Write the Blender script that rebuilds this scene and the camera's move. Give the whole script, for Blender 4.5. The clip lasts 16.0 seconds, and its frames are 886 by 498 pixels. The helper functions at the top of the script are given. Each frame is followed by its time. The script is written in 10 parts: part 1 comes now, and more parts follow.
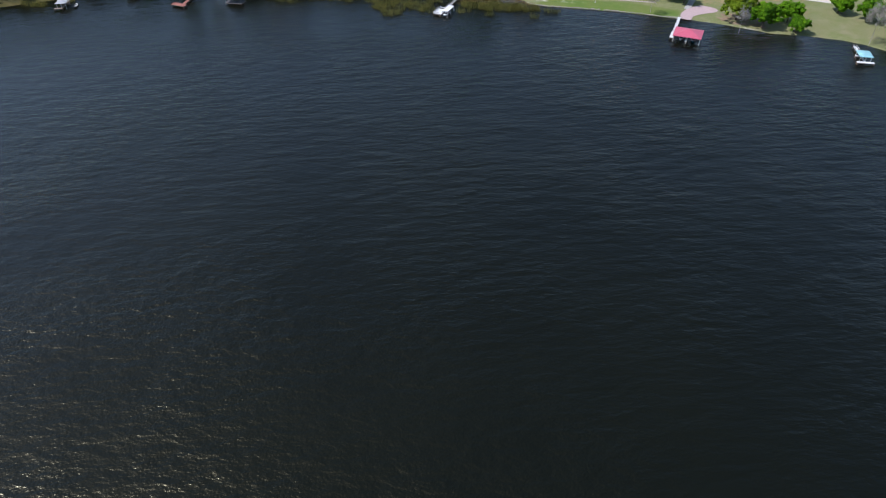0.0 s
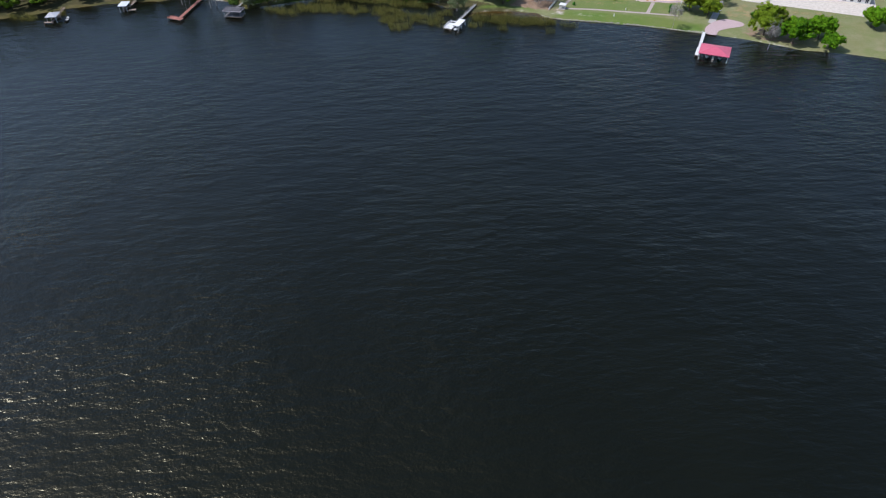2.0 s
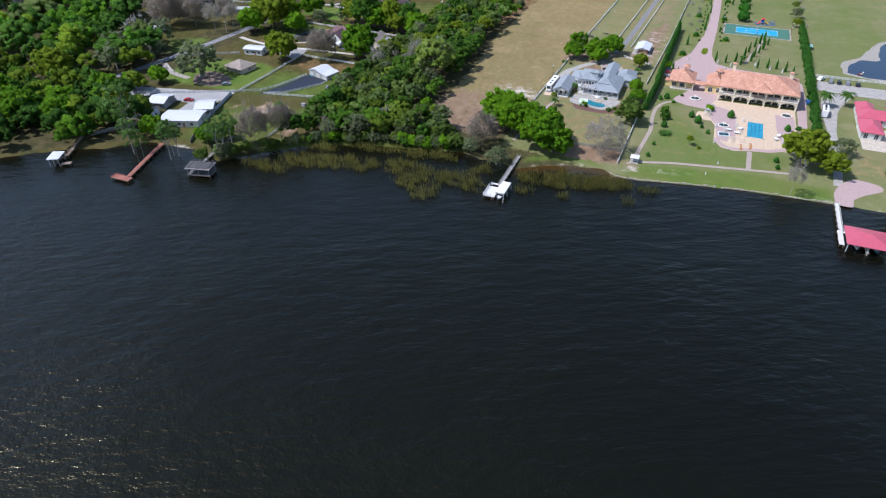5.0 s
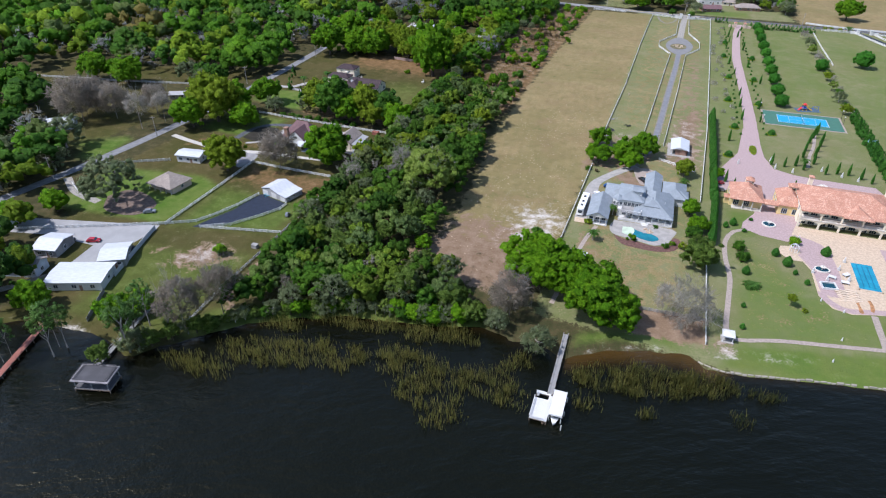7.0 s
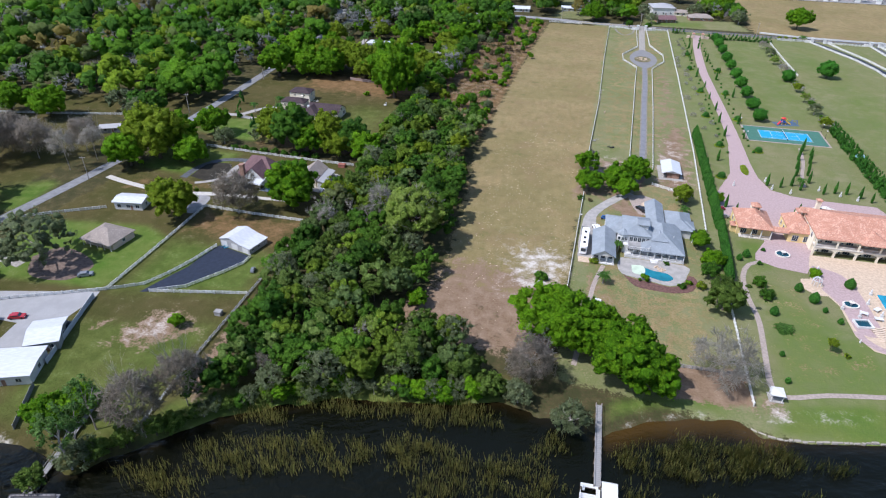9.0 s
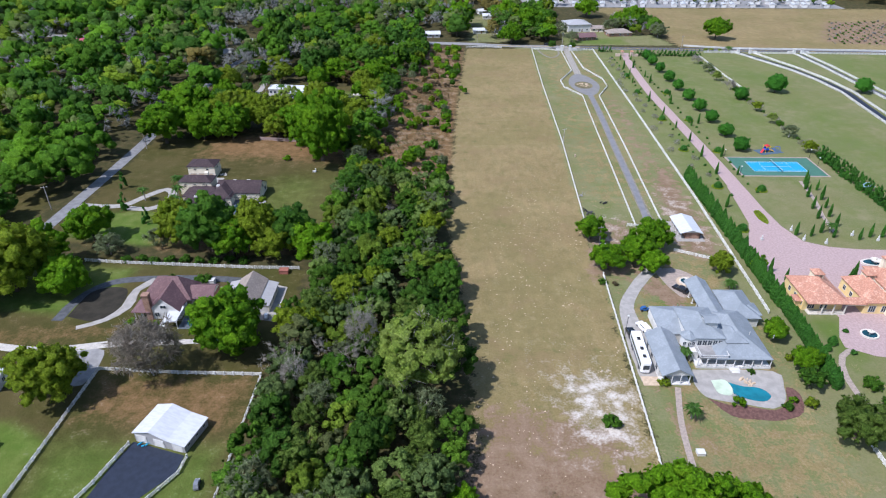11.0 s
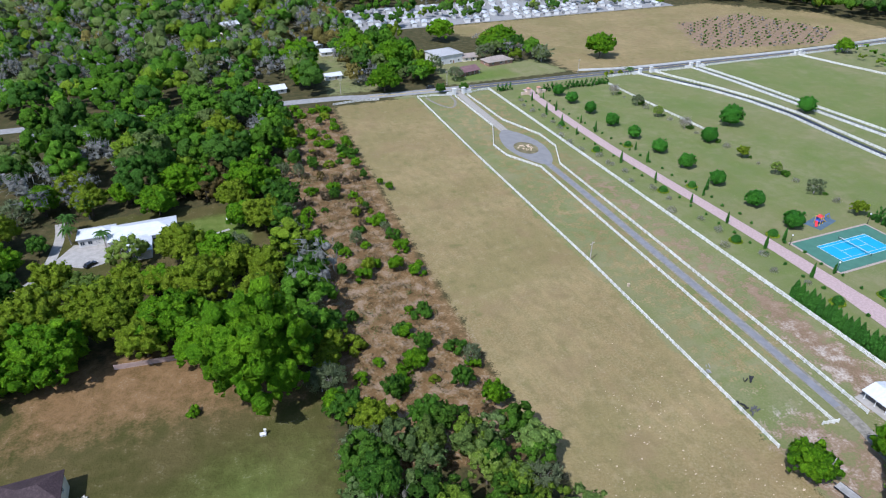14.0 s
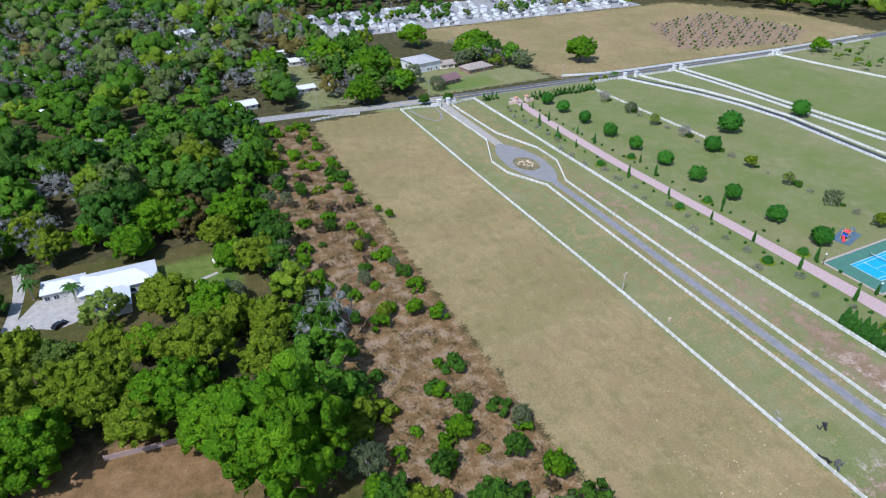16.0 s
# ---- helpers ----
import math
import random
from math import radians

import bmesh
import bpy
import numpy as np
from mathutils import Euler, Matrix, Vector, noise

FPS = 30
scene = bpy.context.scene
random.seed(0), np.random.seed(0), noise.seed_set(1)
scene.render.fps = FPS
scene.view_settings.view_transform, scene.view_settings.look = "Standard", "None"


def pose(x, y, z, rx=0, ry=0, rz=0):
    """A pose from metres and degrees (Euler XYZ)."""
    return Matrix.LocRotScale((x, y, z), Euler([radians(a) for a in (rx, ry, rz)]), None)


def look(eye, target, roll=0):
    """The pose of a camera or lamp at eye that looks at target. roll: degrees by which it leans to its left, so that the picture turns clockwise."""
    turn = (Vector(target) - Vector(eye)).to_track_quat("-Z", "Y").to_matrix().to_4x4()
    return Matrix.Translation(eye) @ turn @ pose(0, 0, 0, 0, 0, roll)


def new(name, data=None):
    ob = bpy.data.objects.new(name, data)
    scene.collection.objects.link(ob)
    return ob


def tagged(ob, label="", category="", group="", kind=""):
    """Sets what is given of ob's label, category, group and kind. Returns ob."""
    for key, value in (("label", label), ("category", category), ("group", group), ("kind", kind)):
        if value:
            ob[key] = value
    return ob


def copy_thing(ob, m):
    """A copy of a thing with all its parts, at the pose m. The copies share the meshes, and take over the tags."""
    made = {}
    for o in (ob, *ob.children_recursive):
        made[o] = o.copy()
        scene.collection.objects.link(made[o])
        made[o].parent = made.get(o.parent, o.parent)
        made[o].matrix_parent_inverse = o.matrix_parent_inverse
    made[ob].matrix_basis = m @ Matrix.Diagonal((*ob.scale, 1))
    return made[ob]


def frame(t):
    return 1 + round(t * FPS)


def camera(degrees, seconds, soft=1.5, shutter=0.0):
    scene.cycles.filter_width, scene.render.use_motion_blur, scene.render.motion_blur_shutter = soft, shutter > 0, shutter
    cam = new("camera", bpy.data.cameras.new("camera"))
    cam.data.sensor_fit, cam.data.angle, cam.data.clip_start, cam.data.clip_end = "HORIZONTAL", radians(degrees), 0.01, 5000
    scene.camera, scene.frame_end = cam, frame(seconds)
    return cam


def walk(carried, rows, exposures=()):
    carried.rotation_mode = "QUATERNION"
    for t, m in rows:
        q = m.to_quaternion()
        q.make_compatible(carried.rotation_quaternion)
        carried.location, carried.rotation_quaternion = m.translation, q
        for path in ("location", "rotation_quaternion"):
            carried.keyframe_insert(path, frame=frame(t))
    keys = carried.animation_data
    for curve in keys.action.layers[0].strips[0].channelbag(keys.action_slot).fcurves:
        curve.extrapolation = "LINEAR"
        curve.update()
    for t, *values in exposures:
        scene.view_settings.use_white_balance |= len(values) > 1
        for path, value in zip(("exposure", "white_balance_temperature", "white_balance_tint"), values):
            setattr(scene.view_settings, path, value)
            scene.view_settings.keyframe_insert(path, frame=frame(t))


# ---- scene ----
cam = camera(70.3, 16.0, 1.15)
PATH = [
    (0, (-0.931, 0.681, 88.217), (-1.546, 2.043, 86.888), -1.0),
    (0.5, (-3.466, 3.934, 88.302), (-4.079, 5.291, 86.966), -0.8),
    (1, (-5.924, 7.257, 88.413), (-6.537, 8.611, 87.075), -0.8),
    (1.5, (-8.123, 10.616, 88.468), (-8.738, 11.969, 87.13), -1.0),
    (2, (-10.375, 13.669, 88.463), (-10.99, 15.024, 87.126), -1.1),
    (2.5, (-12.74, 16.872, 88.531), (-13.356, 18.232, 87.201), -1.1),
    (3, (-17.257, 22.761, 88.391), (-17.873, 24.134, 87.074), -1.0),
    (3.5, (-25.735, 33.452, 87.602), (-26.365, 34.85, 86.317), -1.2),
    (4, (-36.174, 46.988, 86.714), (-36.814, 48.407, 85.458), -1.4),
    (4.2, (-39.973, 52.882, 86.51), (-40.61, 54.314, 85.266), -1.4),
    (6.3, (-72.659, 115.808, 83.087), (-73.268, 117.346, 81.964), 0.7),
    (6.5, (-76.902, 121.404, 83.002), (-77.501, 122.953, 81.887), 0.6),
    (7, (-87.06, 132.434, 82.689), (-87.59, 134.022, 81.594), 0.5),
    (7.5, (-91.705, 137.203, 82.401), (-92.183, 138.813, 81.316), 0.5),
    (8, (-94.902, 140.317, 82.143), (-95.346, 141.943, 81.066), 0.5),
    (8.2, (-96.479, 141.814, 82.012), (-96.906, 143.445, 80.936), 0.7),
    (10.3, (-121.661, 172.321, 77.564), (-121.835, 174.021, 76.525), 0.5),
    (10.5, (-125.023, 177.748, 77.488), (-125.152, 179.456, 76.455), 0.4),
    (11, (-133.809, 193.353, 77.268), (-133.828, 195.067, 76.237), 0.2),
    (11.5, (-141.986, 209.862, 77.333), (-141.904, 211.573, 76.301), 0.2),
    (12, (-149.688, 226.761, 77.456), (-149.492, 228.463, 76.424), -0.0),
    (12.5, (-157.21, 244.06, 77.549), (-156.878, 245.74, 76.516), 0.0),
    (13, (-163.823, 262.012, 78.008), (-163.347, 263.655, 76.971), -0.1),
    (13.5, (-169.729, 278.882, 78.38), (-169.157, 280.491, 77.338), -0.1),
    (14, (-173.569, 289.284, 78.575), (-172.936, 290.868, 77.53), -0.0),
    (14.5, (-175.615, 294.864, 78.695), (-174.947, 296.431, 77.648), 0.0),
    (15, (-177.206, 299.847, 78.761), (-176.505, 301.399, 77.712), 0.1),
    (15.5, (-178.784, 304.963, 78.857), (-178.049, 306.498, 77.806), 0.1),
    (16, (-180.05, 310.021, 78.613), (-179.284, 311.54, 77.563), 0.2),
]
walk(cam, [(t, look(eye, target, roll)) for t, eye, target, roll in PATH], [(0, 0.17, 5900, 15), (11.5, 0.2, 5850, 16), (14, 0.22, 5700, 13), (16, 0.22, 5650, 13)])

# ---------------------------------------------------------------- world and sun
SUN_AZ, SUN_EL = math.atan2(-0.84, -0.50), radians(55)
sky_world = bpy.data.worlds.new("sky")
scene.world = sky_world
sky_world.use_nodes = True
_n = sky_world.node_tree.nodes
_sky = _n.new("ShaderNodeTexSky")
_sky.sky_type, _sky.sun_disc = "NISHITA", False
_sky.sun_elevation, _sky.sun_rotation = SUN_EL, SUN_AZ
_sky.air_density, _sky.dust_density, _sky.ozone_density = 1.4, 1.4, 3.4
_n["Background"].inputs["Strength"].default_value = 0.142
sky_world.node_tree.links.new(_sky.outputs[0], _n["Background"].inputs["Color"])
sun = new("sun", bpy.data.lights.new("sun", "SUN"))
sun.data.energy, sun.data.angle, sun.data.color = 4.8, radians(0.6), (1.0, 0.97, 0.92)
_to = Vector((math.sin(SUN_AZ) * math.cos(SUN_EL), math.cos(SUN_AZ) * math.cos(SUN_EL), math.sin(SUN_EL)))
sun.matrix_world = look(_to * 300, (0, 0, 0))

# ---------------------------------------------------------------- materials


class Mat:
    """A node material; small helpers to wire it."""

    def __init__(self, name, rough=0.8, metal=0.0, spec=0.3):
        self.m = bpy.data.materials.new(name)
        self.m.use_nodes = True
        self.t = self.m.node_tree
        self.b = self.t.nodes["Principled BSDF"]
        self.b.inputs["Roughness"].default_value = rough
        self.b.inputs["Metallic"].default_value = metal
        self.b.inputs["Specular IOR Level"].default_value = spec

    def node(self, kind, **sets):
        n = self.t.nodes.new(kind)
        for k, v in sets.items():
            n.inputs[k.replace("_", " ")].default_value = v
        return n

    def link(self, a, b):
        self.t.links.new(a, b)

    def coords(self, which="Object", scale=(1, 1, 1), rot=(0, 0, 0)):
        c = self.t.nodes.new("ShaderNodeTexCoord")
        m = self.t.nodes.new("ShaderNodeMapping")
        m.inputs["Scale"].default_value = scale
        m.inputs["Rotation"].default_value = rot
        self.link(c.outputs[which], m.inputs["Vector"])
        return m.outputs[0]

    def noise(self, scale, detail=4.0, vec=None, rough=0.55, lo=0.35, hi=0.65):
        n = self.t.nodes.new("ShaderNodeTexNoise")
        n.inputs["Scale"].default_value, n.inputs["Detail"].default_value, n.inputs["Roughness"].default_value = scale, detail, rough
        if vec is not None:
            self.link(vec, n.inputs["Vector"])
        return self.ramp(n.outputs[0], lo, hi)

    def ramp(self, val, lo, hi, to_lo=0.0, to_hi=1.0):
        r = self.t.nodes.new("ShaderNodeMapRange")
        r.interpolation_type = "SMOOTHSTEP"
        for k, v in (("From Min", lo), ("From Max", hi), ("To Min", to_lo), ("To Max", to_hi)):
            r.inputs[k].default_value = v
        self.link(val, r.inputs["Value"])
        return r.outputs[0]

    def math(self, op, a, b=None):
        n = self.t.nodes.new("ShaderNodeMath")
        n.operation = op
        for i, v in enumerate((a, b)):
            if v is None:
                continue
            if isinstance(v, (int, float)):
                n.inputs[i].default_value = v
            else:
                self.link(v, n.inputs[i])
        return n.outputs[0]

    def mix(self, fac, a, b, blend="MIX"):
        n = self.t.nodes.new("ShaderNodeMix")
        n.data_type, n.blend_type = "RGBA", blend
        for i, v in ((0, fac), (6, a), (7, b)):
            if isinstance(v, (int, float)):
                n.inputs[i].default_value = v
            elif isinstance(v, tuple):
                n.inputs[i].default_value = (*v, 1.0)
            else:
                self.link(v, n.inputs[i])
        return n.outputs[2]

    def attr(self, name):
        n = self.t.nodes.new("ShaderNodeAttribute")
        n.attribute_name = name
        return n

    def color(self, c):
        if isinstance(c, tuple):
            self.b.inputs["Base Color"].default_value = (*c, 1.0)
        else:
            self.link(c, self.b.inputs["Base Color"])
        return self

    def bump(self, height, strength=0.3, dist=0.1):
        n = self.t.nodes.new("ShaderNodeBump")
        n.inputs["Strength"].default_value, n.inputs["Distance"].default_value = strength, dist
        self.link(height, n.inputs["Height"])
        self.link(n.outputs[0], self.b.inputs["Normal"])
        return self


def plain(name, c, rough=0.7, metal=0.0, var=0.18, scale=1.5, bump=0.15, spec=0.3):
    """A surface of one colour with stains at a large scale and grain at a small one."""
    m = Mat(name, rough, metal, spec)
    v = m.coords()
    big = m.noise(scale * 0.35, 4, v)
    fine = m.noise(scale * 6, 3, v)
    dark = tuple(x * (1 - var) for x in c)
    light = tuple(min(1, x * (1 + var * 0.6)) for x in c)
    col = m.mix(big, dark, light)
    col = m.mix(m.math("MULTIPLY", fine, 0.35), col, tuple(x * (1 - var * 1.4) for x in c))
    m.color(col)
    if bump:
        m.bump(fine, bump, 0.03)
    return m.m


def roof_tiles(name, c1, c2, course=0.3, across=0.25, rough=0.75, dark=0.55):
    """Roof covering in courses, with tiles of uneven tone."""
    m = Mat(name, rough, 0, 0.25)
    v = m.coords()
    vor = m.node("ShaderNodeTexVoronoi", Scale=1 / across)
    m.link(v, vor.inputs["Vector"])
    col = m.mix(m.ramp(vor.outputs["Color"], 0.25, 0.75), c1, c2)
    col = m.mix(m.noise(0.5, 5, v), col, tuple(x * 0.9 for x in c1))
    edge = m.ramp(vor.outputs["Distance"], 0.25, 0.6)
    col = m.mix(m.math("MULTIPLY", edge, dark), col, tuple(x * 0.55 for x in c1))
    m.color(col)
    m.bump(m.math("SUBTRACT", 1.0, vor.outputs["Distance"]), 0.5, 0.06)
    return m.m


def roof_metal(name, c, pitch=0.4, rough=0.4):
    """Ribbed sheet metal: seams across the slope, streaks and dulling."""
    m = Mat(name, rough, 0.0, 0.5)
    v = m.coords()
    w = m.node("ShaderNodeTexWave", Scale=1 / pitch * 0.3)
    w.wave_profile = "SAW"
    m.link(m.coords(rot=(0, 0, 0.78)), w.inputs["Vector"])
    st = m.noise(0.8, 5, m.coords(scale=(1, 3, 1)))
    m.color(m.mix(m.math("MULTIPLY", st, 0.5), c, tuple(x * 0.75 for x in c)))
    m.bump(m.ramp(w.outputs["Fac"], 0.8, 1.0), 0.2, 0.04)
    return m.m


def leaf_gap_shade(m, col, grain=1.0):
    """Sprays of leaves at a hand's and at an arm's size: uneven tone with the shade of leaf gaps painted in, and
    relief.
    """
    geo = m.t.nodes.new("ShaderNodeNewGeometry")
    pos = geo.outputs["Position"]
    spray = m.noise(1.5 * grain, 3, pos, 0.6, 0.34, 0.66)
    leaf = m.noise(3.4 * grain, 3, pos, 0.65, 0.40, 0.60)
    # Hollows of the relief are darkened too, as shade between leaves.
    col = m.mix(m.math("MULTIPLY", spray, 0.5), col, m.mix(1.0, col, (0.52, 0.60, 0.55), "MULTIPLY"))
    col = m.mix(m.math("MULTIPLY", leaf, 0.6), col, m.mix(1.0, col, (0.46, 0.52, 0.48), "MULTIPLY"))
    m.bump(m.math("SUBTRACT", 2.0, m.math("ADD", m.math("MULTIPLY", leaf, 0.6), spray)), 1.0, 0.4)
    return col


def foliage(name, c1, c2, c3, rough=0.6, grain=1.0):
    """Leaves: tone by tree, by clump of leaves and by leaf, gap shade in the colour; light passes through."""
    m = Mat(name, rough, 0, 0.15)
    info = m.t.nodes.new("ShaderNodeObjectInfo")
    geo = m.t.nodes.new("ShaderNodeNewGeometry")
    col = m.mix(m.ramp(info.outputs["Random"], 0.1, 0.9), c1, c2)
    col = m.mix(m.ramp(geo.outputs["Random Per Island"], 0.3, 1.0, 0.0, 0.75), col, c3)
    col = leaf_gap_shade(m, col, grain)
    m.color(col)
    tr = m.t.nodes.new("ShaderNodeBsdfTranslucent")
    m.link(col, tr.inputs["Color"])
    mx = m.t.nodes.new("ShaderNodeMixShader")
    mx.inputs[0].default_value = 0.44
    m.link(m.b.outputs[0], mx.inputs[1])
    m.link(tr.outputs[0], mx.inputs[2])
    m.link(mx.outputs[0], m.t.nodes["Material Output"].inputs["Surface"])
    return m.m


def woods_leaves():
    """Leaves of the woods: each tree's own tone is an attribute, gap shade painted over it."""
    m = Mat("woods_leaves", 0.7, 0, 0.1)
    geo = m.t.nodes.new("ShaderNodeNewGeometry")
    tone = m.attr("tone").outputs["Color"]
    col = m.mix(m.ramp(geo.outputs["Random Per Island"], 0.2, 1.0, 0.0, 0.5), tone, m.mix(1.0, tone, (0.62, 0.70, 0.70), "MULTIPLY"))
    col = leaf_gap_shade(m, col, 0.8)
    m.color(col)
    tr = m.t.nodes.new("ShaderNodeBsdfTranslucent")
    m.link(col, tr.inputs["Color"])
    mx = m.t.nodes.new("ShaderNodeMixShader")
    mx.inputs[0].default_value = 0.44
    m.link(m.b.outputs[0], mx.inputs[1])
    m.link(tr.outputs[0], mx.inputs[2])
    m.link(mx.outputs[0], m.t.nodes["Material Output"].inputs["Surface"])
    return m.m


def ground_material():
    """Soil and grass: the land cover is laid out in four attributes, broken up by noise."""
    m = Mat("ground_cover", 0.95, 0, 0.1)
    v = m.coords()
    n1, n2, n3 = m.noise(0.05, 6, v, 0.6), m.noise(0.35, 5, v, 0.6), m.noise(2.2, 4, v, 0.7)
    wob = m.math("MULTIPLY", m.math("SUBTRACT", m.math("ADD", m.math("MULTIPLY", n2, 0.6), m.math("MULTIPLY", n3, 0.4)), 0.5), 0.7)

    def mask(name, lo=0.35, hi=0.65, uneven=1.0):
        return m.ramp(m.math("ADD", m.attr(name).outputs["Fac"], m.math("MULTIPLY", wob, uneven)), lo, hi)

    floor_c = m.mix(n2, (0.045, 0.040, 0.018), (0.085, 0.062, 0.030))
    floor_c = m.mix(m.math("MULTIPLY", n3, 0.6), floor_c, (0.035, 0.048, 0.014))
    grass = m.mix(n1, (0.118, 0.136, 0.050), (0.160, 0.164, 0.076))
    grass = m.mix(m.math("MULTIPLY", n2, 0.6), grass, (0.108, 0.132, 0.040))
    grass = m.mix(m.math("MULTIPLY", n3, 0.35), grass, (0.235, 0.205, 0.115))
    grass = m.mix(m.math("MULTIPLY", m.noise(0.11, 5, v, 0.6, 0.52, 0.68), 0.5), grass, (0.225, 0.195, 0.115))
    grass = m.mix(m.math("MULTIPLY", m.noise(0.16, 5, v, 0.65, 0.46, 0.64), 0.45), grass, (0.110, 0.135, 0.034))
    grass = m.mix(m.math("MULTIPLY", m.noise(0.035, 4, v, 0.6, 0.46, 0.60), 0.28), grass, (0.190, 0.158, 0.084))
    lush = m.mix(n2, (0.060, 0.118, 0.013), (0.092, 0.138, 0.025))
    lush = m.mix(m.math("MULTIPLY", n1, 0.4), lush, (0.15, 0.14, 0.045))
    vd = m.coords(scale=(1, 0.28, 1), rot=(0, 0, 0.12))
    streak = m.noise(0.55, 5, vd, 0.6)
    dry = m.mix(n1, (0.190, 0.138, 0.060), (0.250, 0.186, 0.086))
    dry = m.mix(m.math("MULTIPLY", streak, 0.55), dry, (0.135, 0.118, 0.048))
    dry = m.mix(m.math("MULTIPLY", n3, 0.45), dry, (0.33, 0.255, 0.14))
    dry = m.mix(m.math("MULTIPLY", m.noise(5.0, 3, v, 0.7, 0.45, 0.7), 0.4), dry, (0.120, 0.098, 0.044))
    dry = m.mix(m.math("MULTIPLY", m.noise(0.022, 4, v, 0.6, 0.45, 0.6), 0.5), dry, (0.150, 0.130, 0.050))
    dry = m.mix(m.math("MULTIPLY", m.noise(0.30, 4, v, 0.6, 0.48, 0.68), 0.45), dry, (0.132, 0.112, 0.046))
    dry = m.mix(m.math("MULTIPLY", m.noise(0.45, 3, m.coords(scale=(1, 0.8, 1)), 0.6, 0.55, 0.72), 0.35), dry, (0.300, 0.235, 0.130))
    dry = m.mix(m.math("MULTIPLY", m.noise(0.09, 5, v, 0.65, 0.5, 0.66), 0.55), dry, (0.196, 0.140, 0.072))
    dry = m.mix(m.math("MULTIPLY", m.noise(0.16, 6, v, 0.7, 0.56, 0.70), 0.5), dry, (0.105, 0.112, 0.034))
    turf = m.mix(n2, (0.048, 0.047, 0.012), (0.072, 0.060, 0.020))
    turf = m.mix(m.math("MULTIPLY", n1, 0.5), turf, (0.044, 0.055, 0.010))
    turf = m.mix(m.math("MULTIPLY", n3, 0.16), turf, (0.104, 0.080, 0.037))
    turf = m.mix(m.math("MULTIPLY", m.noise(0.06, 4, v, 0.55, 0.42, 0.62), 0.5), turf, (0.094, 0.072, 0.030))
    litter = m.mix(n2, (0.135, 0.076, 0.030), (0.178, 0.106, 0.046))
    litter = m.mix(m.math("MULTIPLY", n3, 0.4), litter, (0.17, 0.115, 0.065))
    dirt = m.mix(n2, (0.150, 0.094, 0.058), (0.212, 0.143, 0.097))
    dirt = m.mix(m.math("MULTIPLY", n3, 0.4), dirt, (0.27, 0.205, 0.13))
    sand = m.mix(n2, (0.31, 0.265, 0.21), (0.52, 0.475, 0.42))
    col = m.mix(mask("grass"), floor_c, grass)
    col = m.mix(mask("turf"), col, turf)
    col = m.mix(mask("lush", 0.0, 1.0, 0.45), col, lush)
    col = m.mix(mask("litter", 0.15, 0.85, 0.7), col, litter)
    col = m.mix(mask("dry"), col, dry)
    col = m.mix(mask("dirt"), col, dirt)
    col = m.mix(mask("sand", 0.2, 0.95), col, sand)
    m.color(col)
    m.bump(m.math("ADD", m.math("MULTIPLY", n3, 0.5), n2), 0.5, 0.15)
    return m.m


def lake_material():
    """Dark tannin-brown lake under a light wind: long crests, short ripples."""
    m = Mat("lake_water", 0.26, 0, 0.5)
    m.b.inputs["IOR"].default_value = 1.45
    m.b.inputs["Specular Tint"].default_value = (0.60, 0.55, 0.36, 1.0)
    v = m.coords()
    body = m.mix(m.noise(0.02, 4, v), (0.0020, 0.0024, 0.0011), (0.0027, 0.0031, 0.0014))
    body = m.mix(m.ramp(m.attr("shallow").outputs["Fac"], 0.1, 1.0), body, (0.050, 0.028, 0.007))
    m.color(body)
    def ripples(scale, stretch, turn, detail=2.0):
        n = m.t.nodes.new("ShaderNodeTexNoise")
        n.inputs["Scale"].default_value, n.inputs["Detail"].default_value = scale, detail
        n.inputs["Distortion"].default_value = 0.25
        c = m.t.nodes.new("ShaderNodeTexCoord")
        mp = m.t.nodes.new("ShaderNodeMapping")
        mp.vector_type = "TEXTURE"
        mp.inputs["Scale"].default_value, mp.inputs["Rotation"].default_value = (1 / stretch, 1, 1), (0, 0, radians(turn))
        m.link(c.outputs["Object"], mp.inputs["Vector"])
        m.link(mp.outputs[0], n.inputs["Vector"])
        return n.outputs[0]

    gust = m.noise(0.03, 3, v, 0.5, 0.3, 0.7)
    h = m.math("ADD", m.math("MULTIPLY", ripples(0.36, 0.36, 31), 1.1), m.math("MULTIPLY", ripples(0.95, 0.5, 18), 0.5))
    h = m.math("ADD", h, m.math("MULTIPLY", ripples(2.6, 0.8, 50), 0.24))
    h = m.math("MULTIPLY", h, m.ramp(gust, 0, 1, 0.7, 1.25))
    m.bump(h, 0.5, 0.7)
    return m.m


def glass(name, c=(0.02, 0.03, 0.04), rough=0.08):
    m = Mat(name, rough, 0, 0.6)
    v = m.coords()
    m.color(m.mix(m.noise(0.7, 2, v), c, tuple(x * 1.8 for x in c)))
    return m.m


def pool_water(name, c):
    m = Mat(name, 0.05, 0, 0.5)
    v = m.coords()
    col = m.mix(m.noise(0.5, 3, v), tuple(x * 0.75 for x in c), c)
    m.color(col)
    m.bump(m.noise(3.0, 2, v), 0.12, 0.05)
    return m.m


